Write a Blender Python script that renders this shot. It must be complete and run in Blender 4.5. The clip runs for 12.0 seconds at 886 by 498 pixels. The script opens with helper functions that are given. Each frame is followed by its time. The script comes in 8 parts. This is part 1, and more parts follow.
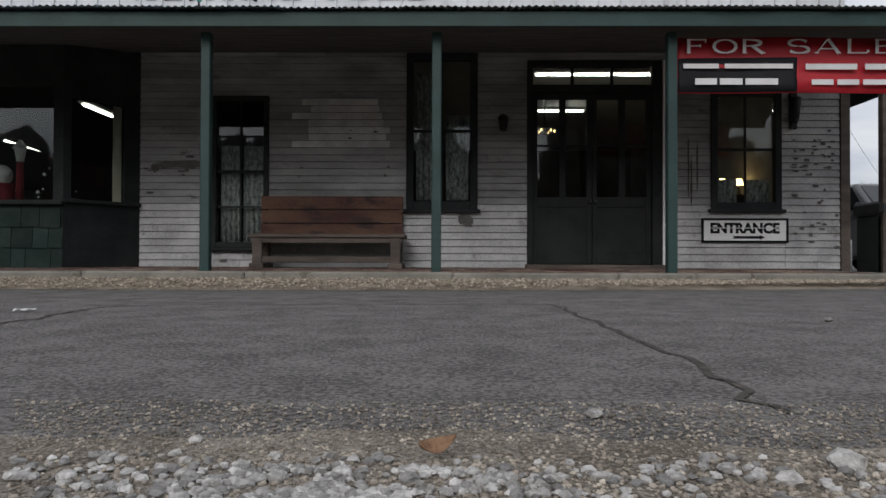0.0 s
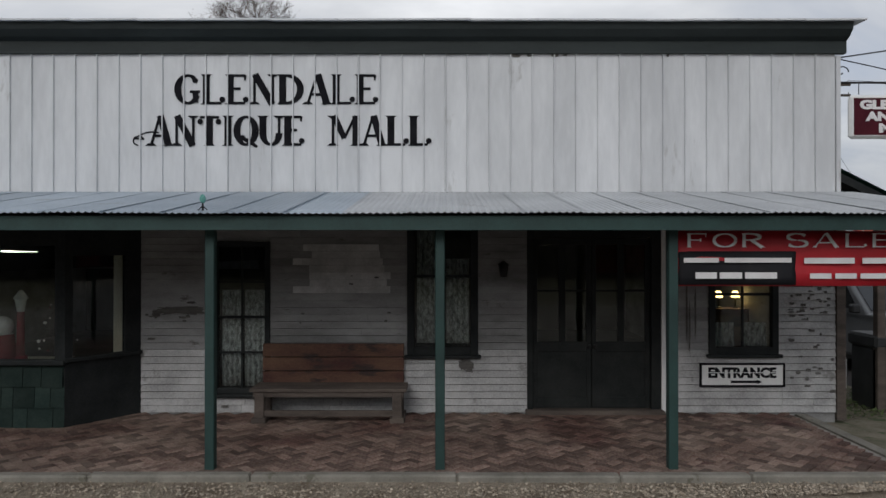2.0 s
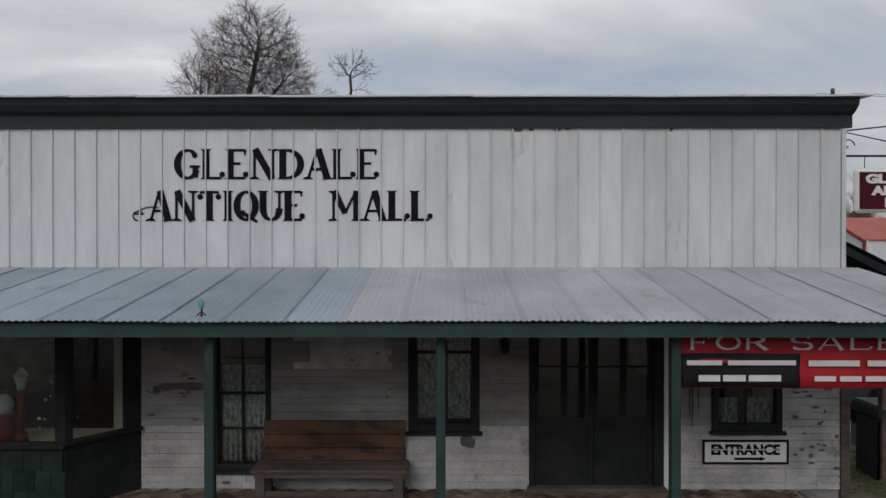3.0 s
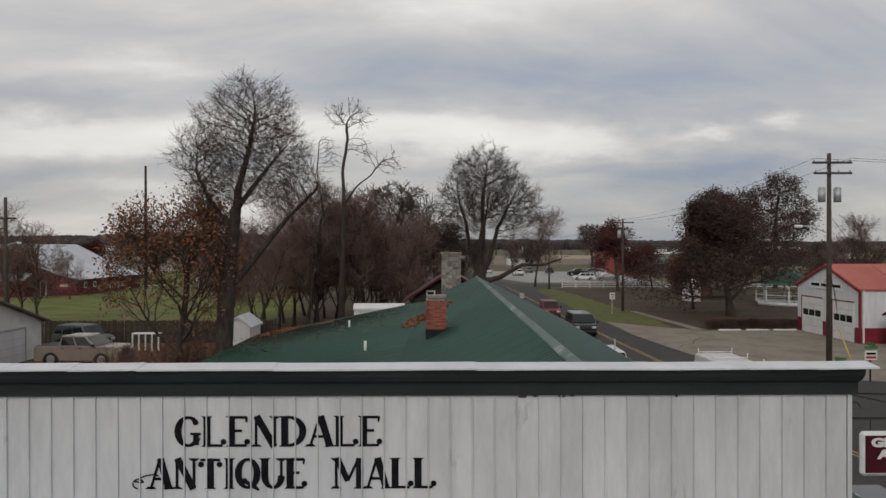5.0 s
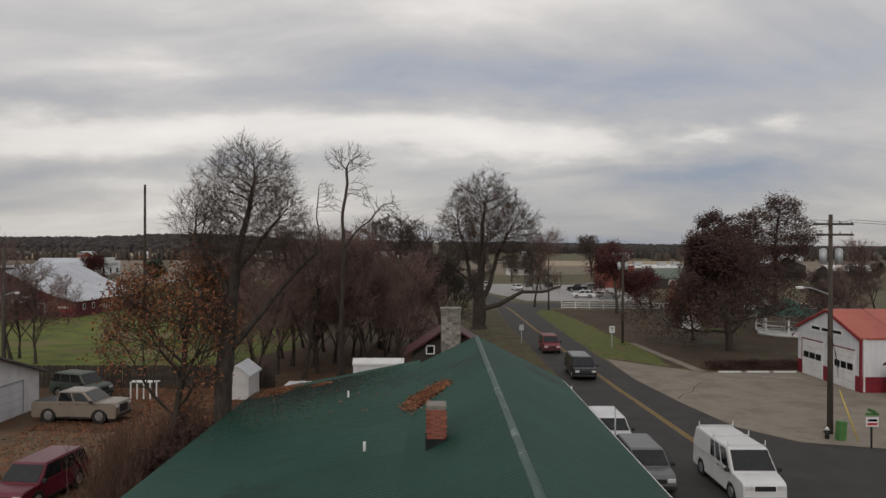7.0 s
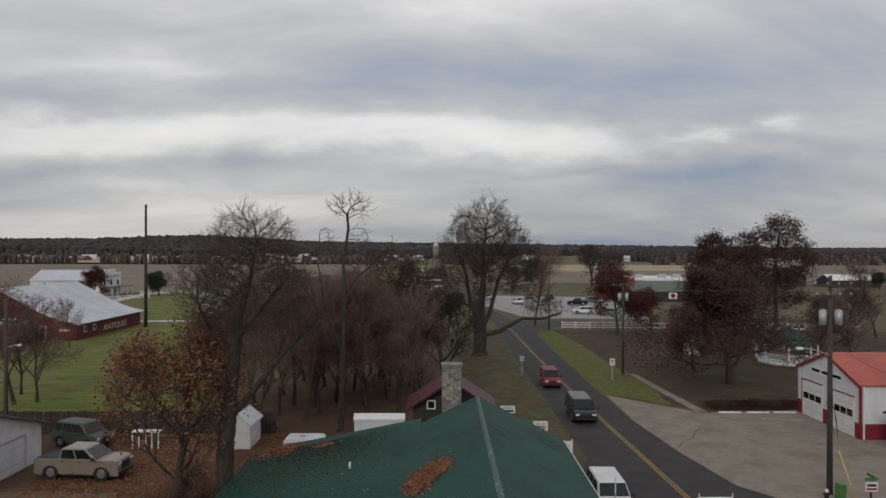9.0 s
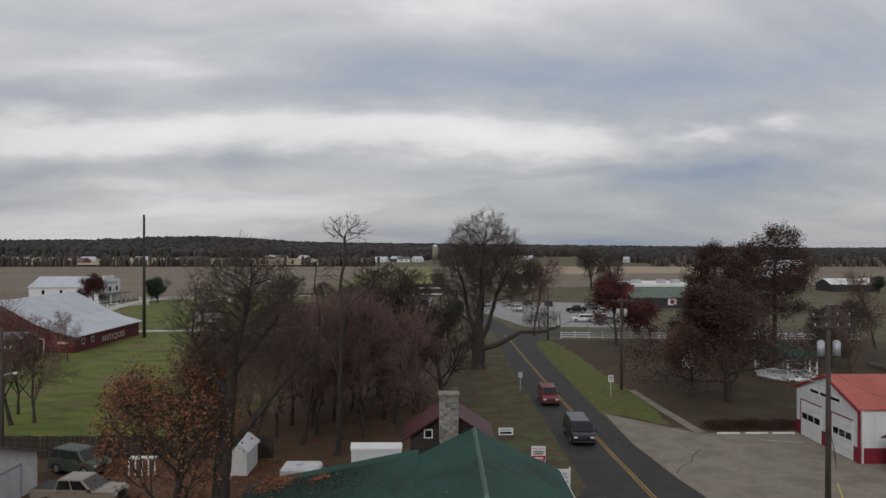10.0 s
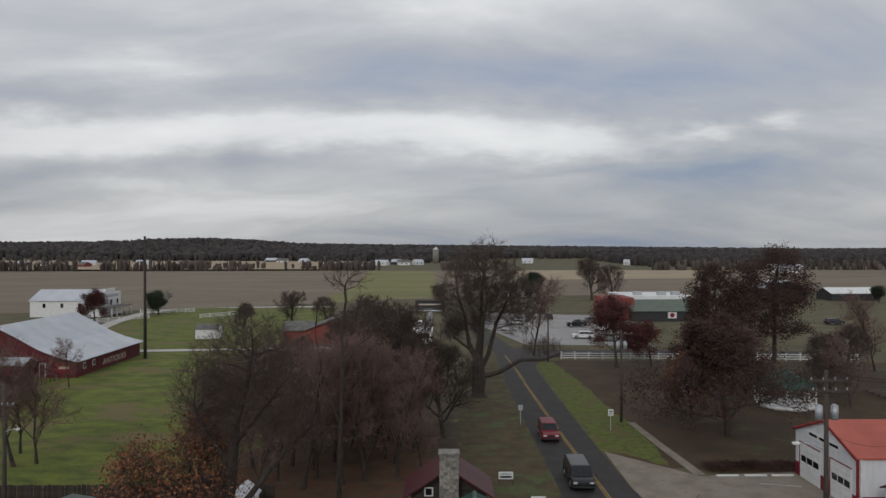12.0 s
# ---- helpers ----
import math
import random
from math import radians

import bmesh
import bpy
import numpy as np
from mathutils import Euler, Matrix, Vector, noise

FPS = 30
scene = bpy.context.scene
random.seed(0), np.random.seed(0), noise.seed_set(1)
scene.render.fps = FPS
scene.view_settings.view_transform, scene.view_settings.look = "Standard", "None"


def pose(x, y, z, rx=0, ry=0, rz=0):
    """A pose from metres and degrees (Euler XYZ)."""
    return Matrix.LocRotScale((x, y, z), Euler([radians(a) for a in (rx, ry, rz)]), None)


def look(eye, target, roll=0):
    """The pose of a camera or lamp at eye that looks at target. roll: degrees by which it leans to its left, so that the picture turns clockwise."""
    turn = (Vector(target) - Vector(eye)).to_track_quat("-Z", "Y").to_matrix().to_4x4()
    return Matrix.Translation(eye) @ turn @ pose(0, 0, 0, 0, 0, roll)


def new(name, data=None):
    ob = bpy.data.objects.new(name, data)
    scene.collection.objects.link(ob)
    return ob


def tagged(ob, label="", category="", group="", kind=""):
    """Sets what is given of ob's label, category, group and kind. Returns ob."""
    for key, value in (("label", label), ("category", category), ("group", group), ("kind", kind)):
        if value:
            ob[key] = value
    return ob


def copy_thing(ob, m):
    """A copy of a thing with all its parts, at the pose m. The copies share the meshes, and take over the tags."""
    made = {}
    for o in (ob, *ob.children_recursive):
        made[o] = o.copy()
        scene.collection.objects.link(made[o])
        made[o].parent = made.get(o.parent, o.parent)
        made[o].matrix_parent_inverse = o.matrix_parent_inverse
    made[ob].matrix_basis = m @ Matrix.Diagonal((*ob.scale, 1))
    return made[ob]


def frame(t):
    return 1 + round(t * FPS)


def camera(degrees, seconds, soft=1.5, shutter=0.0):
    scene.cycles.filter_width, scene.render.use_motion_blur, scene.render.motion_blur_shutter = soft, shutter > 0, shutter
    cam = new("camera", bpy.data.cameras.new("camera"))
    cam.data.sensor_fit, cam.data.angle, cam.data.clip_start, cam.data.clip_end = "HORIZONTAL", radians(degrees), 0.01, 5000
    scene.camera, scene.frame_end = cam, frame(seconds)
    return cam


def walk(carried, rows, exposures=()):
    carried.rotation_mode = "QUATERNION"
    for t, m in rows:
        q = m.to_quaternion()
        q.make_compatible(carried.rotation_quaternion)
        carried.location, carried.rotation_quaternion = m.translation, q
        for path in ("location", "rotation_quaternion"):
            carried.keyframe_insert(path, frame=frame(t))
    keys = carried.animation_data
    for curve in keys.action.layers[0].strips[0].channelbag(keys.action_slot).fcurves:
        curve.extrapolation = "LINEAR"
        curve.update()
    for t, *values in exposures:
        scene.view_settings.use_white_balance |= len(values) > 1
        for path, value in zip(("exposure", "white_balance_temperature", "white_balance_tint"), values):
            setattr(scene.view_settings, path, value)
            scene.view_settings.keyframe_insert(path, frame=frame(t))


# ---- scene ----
cam = camera(65.2, 12.0)
PATH = [
    (0, (0.27, -0.194, 0.29), (0.248, 1.805, 0.315), 0.2),
    (0.5, (0.194, -0.207, 0.633), (0.184, 1.793, 0.661), 0.1),
    (1, (0.206, -0.229, 1.48), (0.206, 1.771, 1.497), 0.1),
    (1.5, (0.186, -0.276, 2.066), (0.189, 1.724, 2.077), 0.0),
    (2, (0.151, -0.271, 2.4), (0.151, 1.729, 2.408), 0.0),
    (2.5, (0.135, -0.24, 2.667), (0.131, 1.76, 2.672), 0.0),
    (3, (0.176, -0.207, 3.543), (0.167, 1.793, 3.533), -0.0),
    (3.5, (0.214, -0.197, 4.564), (0.202, 1.803, 4.536), -0.1),
    (3.7, (0.207, -0.188, 4.89), (0.198, 1.812, 4.865), -0.1),
    (5.5, (0.044, -0.038, 8.097), (0.05, 1.962, 8.092), -0.1),
    (6, (0.045, 0.039, 8.916), (0.051, 2.039, 8.911), -0.0),
    (6.5, (0.042, 0.055, 9.731), (0.048, 2.055, 9.726), 0.0),
    (7, (0.035, 0.07, 10.577), (0.041, 2.07, 10.573), 0.1),
    (9, (-0.002, -0.06, 14.086), (0.003, 1.94, 14.081), 0.1),
    (9.5, (0.071, 0.038, 14.978), (0.076, 2.038, 14.973), 0.0),
    (10, (0.17, 0.103, 15.89), (0.176, 2.103, 15.884), 0.0),
    (10.5, (0.208, 0.083, 16.798), (0.214, 2.083, 16.791), 0.0),
    (11, (0.21, 0.073, 17.711), (0.215, 2.072, 17.704), -0.0),
    (11.5, (0.214, -0.02, 18.659), (0.219, 1.98, 18.651), -0.0),
    (12, (0.199, -0.111, 19.661), (0.204, 1.889, 19.653), -0.1),
]
walk(cam, [(t, look(eye, target, roll)) for t, eye, target, roll in PATH],
     [(0.0, 0.42, 6350, 11), (0.7, 0.28, 6350, 10), (1.3, 0.16, 6300, 10), (2.0, 0.13, 6350, 10), (2.6, 0.06, 6400, 10), (3.5, -0.08, 6500, 11), (5.3, -0.07, 6850, 11),
      (7.2, -0.07, 6900, 12), (9.0, -0.11, 6600, 11), (12.0, -0.13, 6400, 10)])

# ---- world and sun: overcast winter day ----
SUN_EL, SUN_AZ = radians(31), radians(195)
world = bpy.data.worlds.new("world")
scene.world = world
world.use_nodes = True
wn, wl = world.node_tree.nodes, world.node_tree.links
wn.clear()


def node(nodes, kind, **values):
    n = nodes.new(kind)
    for key, value in values.items():
        if key in n.inputs:
            n.inputs[key].default_value = value
    return n


w_out = wn.new("ShaderNodeOutputWorld")
w_bg = wn.new("ShaderNodeBackground")
w_sky = wn.new("ShaderNodeTexSky")
w_sky.sky_type, w_sky.sun_disc = "NISHITA", False
w_sky.sun_elevation, w_sky.sun_rotation = SUN_EL, SUN_AZ
w_co = wn.new("ShaderNodeTexCoord")
w_sep = wn.new("ShaderNodeSeparateXYZ")
wl.new(w_co.outputs["Generated"], w_sep.inputs[0])


def w_math(op, a, b, clamp=False):
    n = wn.new("ShaderNodeMath")
    n.operation, n.use_clamp = op, clamp
    for i, v in enumerate((a, b)):
        if isinstance(v, (int, float)):
            n.inputs[i].default_value = v
        else:
            wl.new(v, n.inputs[i])
    return n.outputs[0]


w_up = w_math("ADD", w_math("MAXIMUM", w_sep.outputs[2], 0.0), 0.30)
w_comb = wn.new("ShaderNodeCombineXYZ")
wl.new(w_math("DIVIDE", w_sep.outputs[0], w_up), w_comb.inputs[0])
wl.new(w_math("DIVIDE", w_sep.outputs[1], w_up), w_comb.inputs[1])


def w_noise(scale, detail, rough, dist, offset):
    m = wn.new("ShaderNodeMapping")
    m.inputs["Location"].default_value = offset
    m.inputs["Scale"].default_value = (0.55, 1.0, 1.0)
    wl.new(w_comb.outputs[0], m.inputs[0])
    n = node(wn, "ShaderNodeTexNoise", Scale=scale, Detail=detail, Roughness=rough, Distortion=dist)
    wl.new(m.outputs[0], n.inputs["Vector"])
    return n.outputs[0]


w_big = w_noise(0.9, 3, 0.5, 0.6, (2.3, 0.7, 0))
w_small = w_noise(2.6, 6, 0.55, 0.5, (7.1, 3.3, 0))
w_mix = w_math("ADD", w_math("MULTIPLY", w_big, 0.42), w_math("ADD", w_math("MULTIPLY", w_small, 0.30), 0.125))
# cloud banks over the northern land: place, half width, half height, lightness
BANKS = [(-0.13, 0.176, 0.20, 0.026, 0.11), (0.18, 0.150, 0.12, 0.022, 0.12), (-0.53, 0.160, 0.14, 0.024, 0.09),
         (-0.36, 0.262, 0.17, 0.014, 0.05), (-0.45, 0.085, 0.06, 0.010, 0.05), (0.38, 0.168, 0.030, 0.006, 0.08),
         (0.475, 0.178, 0.026, 0.008, 0.08), (-0.58, 0.212, 0.18, 0.018, -0.07), (0.10, 0.245, 0.20, 0.032, -0.06),
         (0.46, 0.235, 0.22, 0.040, -0.055), (0.58, 0.100, 0.12, 0.030, -0.11), (0.42, 0.122, 0.12, 0.014, -0.05),
         (-0.28, 0.128, 0.26, 0.013, -0.05), (0.13, 0.112, 0.18, 0.010, -0.045), (-0.60, 0.105, 0.13, 0.012, -0.05),
         (-0.45, 0.315, 0.22, 0.020, -0.03), (0.0, 0.36, 0.60, 0.030, 0.03), (0.0, 0.03, 0.8, 0.03, 0.015)]
w_depth = w_math("MAXIMUM", w_sep.outputs[1], 0.06)
w_flat = wn.new("ShaderNodeCombineXYZ")
wl.new(w_math("DIVIDE", w_sep.outputs[0], w_depth), w_flat.inputs[0])
wl.new(w_math("DIVIDE", w_sep.outputs[2], w_depth), w_flat.inputs[1])
w_stretch = wn.new("ShaderNodeMapping")
w_stretch.inputs["Scale"].default_value = (1.0, 3.0, 1.0)
wl.new(w_flat.outputs[0], w_stretch.inputs[0])
w_curl = node(wn, "ShaderNodeTexNoise", Scale=5.0, Detail=6.0, Roughness=0.6)
wl.new(w_stretch.outputs[0], w_curl.inputs["Vector"])


def w_vec(op, a, b):
    n = wn.new("ShaderNodeVectorMath")
    n.operation = op
    for i, v in enumerate((a, b)):
        if isinstance(v, tuple):
            n.inputs[i].default_value = v
        else:
            wl.new(v, n.inputs[i])
    return n


w_warp = w_vec("MULTIPLY", w_vec("SUBTRACT", w_curl.outputs["Color"], (0.5, 0.5, 0.5)).outputs[0], (0.22, 0.075, 0.0)).outputs[0]
w_spot = w_vec("ADD", w_flat.outputs[0], w_warp).outputs[0]
w_front = w_math("MULTIPLY", w_sep.outputs[1], 3.0, True)
w_sum = None
for bu, bv, su, sv, lightness in BANKS:
    d = w_vec("MULTIPLY", w_vec("SUBTRACT", w_spot, (bu, bv, 0.0)).outputs[0], (1 / su, 1 / sv, 0.0)).outputs[0]
    fall = w_math("POWER", 2.718, w_math("MULTIPLY", w_vec("DOT_PRODUCT", d, d).outputs["Value"], -0.5))
    term = w_math("MULTIPLY", fall, lightness * (1.45 if lightness > 0 else 1.2))
    w_sum = term if w_sum is None else w_math("ADD", w_sum, term)
w_mix = w_math("ADD", w_mix, w_math("MULTIPLY", w_sum, w_front))
w_ramp = wn.new("ShaderNodeValToRGB")
wl.new(w_mix, w_ramp.inputs[0])
for pos, col in ((0.34, (0.33, 0.39, 0.50, 1)), (0.44, (0.49, 0.51, 0.55, 1)), (0.52, (0.64, 0.645, 0.655, 1)), (0.60, (0.86, 0.86, 0.86, 1)), (0.68, (0.97, 0.97, 0.96, 1))):
    e = w_ramp.color_ramp.elements.new(pos)
    e.color = col
w_ramp.color_ramp.elements.remove(w_ramp.color_ramp.elements[0])
w_ramp.color_ramp.elements.remove(w_ramp.color_ramp.elements[-1])
w_gain = wn.new("ShaderNodeMixRGB")
w_gain.blend_type = "MIX"
w_gain.inputs[0].default_value = 0.93
w_dim = wn.new("ShaderNodeMixRGB")
w_dim.blend_type, w_dim.inputs[0].default_value = "MULTIPLY", 1.0
w_dim.inputs[2].default_value = (0.09, 0.09, 0.09, 1)
wl.new(w_sky.outputs[0], w_dim.inputs[1])
wl.new(w_dim.outputs[0], w_gain.inputs[1])
wl.new(w_ramp.outputs[0], w_gain.inputs[2])
w_low = wn.new("ShaderNodeMapRange")
w_low.inputs["From Max"].default_value, w_low.inputs["To Min"].default_value = 0.22, 0.78
wl.new(w_sep.outputs[2], w_low.inputs[0])
w_grad = wn.new("ShaderNodeMixRGB")
w_grad.blend_type, w_grad.inputs[0].default_value = "MULTIPLY", 1.0
wl.new(w_gain.outputs[0], w_grad.inputs[1])
wl.new(w_low.outputs[0], w_grad.inputs[2])
wl.new(w_grad.outputs[0], w_bg.inputs[0])
w_bg.inputs[1].default_value = 1.0
wl.new(w_bg.outputs[0], w_out.inputs[0])

sun = new("sun", bpy.data.lights.new("sun", "SUN"))
sun.data.energy, sun.data.angle, sun.data.color = 0.8, radians(25), (1.0, 0.97, 0.93)
sun.matrix_world = look((0, 0, 30), (math.sin(SUN_AZ) * -math.cos(SUN_EL), -math.cos(SUN_AZ) * math.cos(SUN_EL), 30 - math.sin(SUN_EL)))


# ---- materials ----
def surface(name, c1, c2, scale=3.0, rough=0.8, bump=0.2, fine=60.0, metal=0.0, stain=None, stain_at=0.62, stain_scale=1.2, stretch=(1, 1, 1), vary=0.0, spec=0.5, grain=0.45):
    """Two-scale procedural surface: colour blotches, fine grain and relief, optional stains."""
    m = bpy.data.materials.new(name)
    m.use_nodes = True
    ns, ls = m.node_tree.nodes, m.node_tree.links
    b = ns["Principled BSDF"]
    b.inputs["Roughness"].default_value, b.inputs["Metallic"].default_value = rough, metal
    b.inputs["Specular IOR Level"].default_value = spec
    co = ns.new("ShaderNodeTexCoord")
    mp = ns.new("ShaderNodeMapping")
    mp.inputs["Scale"].default_value = stretch
    ls.new(co.outputs["Object"], mp.inputs[0])
    n1 = node(ns, "ShaderNodeTexNoise", Scale=scale, Detail=5.0, Roughness=0.6)
    n2 = node(ns, "ShaderNodeTexNoise", Scale=fine, Detail=4.0, Roughness=0.65)
    ls.new(mp.outputs[0], n1.inputs["Vector"])
    ls.new(mp.outputs[0], n2.inputs["Vector"])
    mixf = ns.new("ShaderNodeMath")
    mixf.operation = "MULTIPLY_ADD"
    ls.new(n2.outputs[0], mixf.inputs[0])
    mixf.inputs[1].default_value, mixf.inputs[2].default_value = grain, -grain / 2
    addf = ns.new("ShaderNodeMath")
    addf.operation = "ADD"
    ls.new(n1.outputs[0], addf.inputs[0])
    ls.new(mixf.outputs[0], addf.inputs[1])
    ramp = ns.new("ShaderNodeValToRGB")
    ramp.color_ramp.elements[0].position, ramp.color_ramp.elements[1].position = 0.33, 0.67
    ramp.color_ramp.elements[0].color, ramp.color_ramp.elements[1].color = (*c1, 1), (*c2, 1)
    ls.new(addf.outputs[0], ramp.inputs[0])
    col = ramp.outputs[0]
    if stain:
        n3 = node(ns, "ShaderNodeTexNoise", Scale=stain_scale, Detail=7.0, Roughness=0.7)
        ls.new(mp.outputs[0], n3.inputs["Vector"])
        r3 = ns.new("ShaderNodeValToRGB")
        r3.color_ramp.elements[0].position, r3.color_ramp.elements[1].position = stain_at, stain_at + 0.06
        ls.new(n3.outputs[0], r3.inputs[0])
        mx = ns.new("ShaderNodeMixRGB")
        ls.new(r3.outputs[0], mx.inputs[0])
        ls.new(col, mx.inputs[1])
        mx.inputs[2].default_value = (*stain, 1)
        col = mx.outputs[0]
    if vary:
        info = ns.new("ShaderNodeObjectInfo")
        isl = ns.new("ShaderNodeNewGeometry")
        both = ns.new("ShaderNodeMath")
        both.operation = "ADD"
        ls.new(info.outputs["Random"], both.inputs[0])
        ls.new(isl.outputs["Random Per Island"], both.inputs[1])
        fr = ns.new("ShaderNodeMath")
        fr.operation = "FRACT"
        ls.new(both.outputs[0], fr.inputs[0])
        mr = node(ns, "ShaderNodeMapRange")
        mr.inputs["To Min"].default_value, mr.inputs["To Max"].default_value = 1 - vary, 1 + vary
        ls.new(fr.outputs[0], mr.inputs[0])
        hs = ns.new("ShaderNodeHueSaturation")
        ls.new(mr.outputs[0], hs.inputs["Value"])
        ls.new(col, hs.inputs["Color"])
        col = hs.outputs[0]
    ls.new(col, b.inputs["Base Color"])
    if bump:
        bp = ns.new("ShaderNodeBump")
        bp.inputs["Strength"].default_value, bp.inputs["Distance"].default_value = bump, 0.02
        ls.new(n2.outputs[0], bp.inputs["Height"])
        ls.new(bp.outputs[0], b.inputs["Normal"])
    return m


def glass(name, tint=(0.9, 0.95, 0.95), rough=0.02, see=0.7):
    """Window glass: mirror-like gloss by angle over clear transmission."""
    m = bpy.data.materials.new(name)
    m.use_nodes = True
    ns, ls = m.node_tree.nodes, m.node_tree.links
    ns.remove(ns["Principled BSDF"])
    gl, tr, mx, fr = ns.new("ShaderNodeBsdfGlossy"), ns.new("ShaderNodeBsdfTransparent"), ns.new("ShaderNodeMixShader"), ns.new("ShaderNodeFresnel")
    gl.inputs["Roughness"].default_value, fr.inputs[0].default_value = rough, 1.5
    tr.inputs[0].default_value = (*[c * see for c in tint], 1)
    ls.new(fr.outputs[0], mx.inputs[0])
    ls.new(tr.outputs[0], mx.inputs[1])
    ls.new(gl.outputs[0], mx.inputs[2])
    ls.new(mx.outputs[0], ns["Material Output"].inputs[0])
    return m


def lamp(name, col, strength):
    m = bpy.data.materials.new(name)
    m.use_nodes = True
    b = m.node_tree.nodes["Principled BSDF"]
    b.inputs["Emission Color"].default_value, b.inputs["Emission Strength"].default_value = (*col, 1), strength
    b.inputs["Base Color"].default_value = (0.8, 0.8, 0.8, 1)
    return m


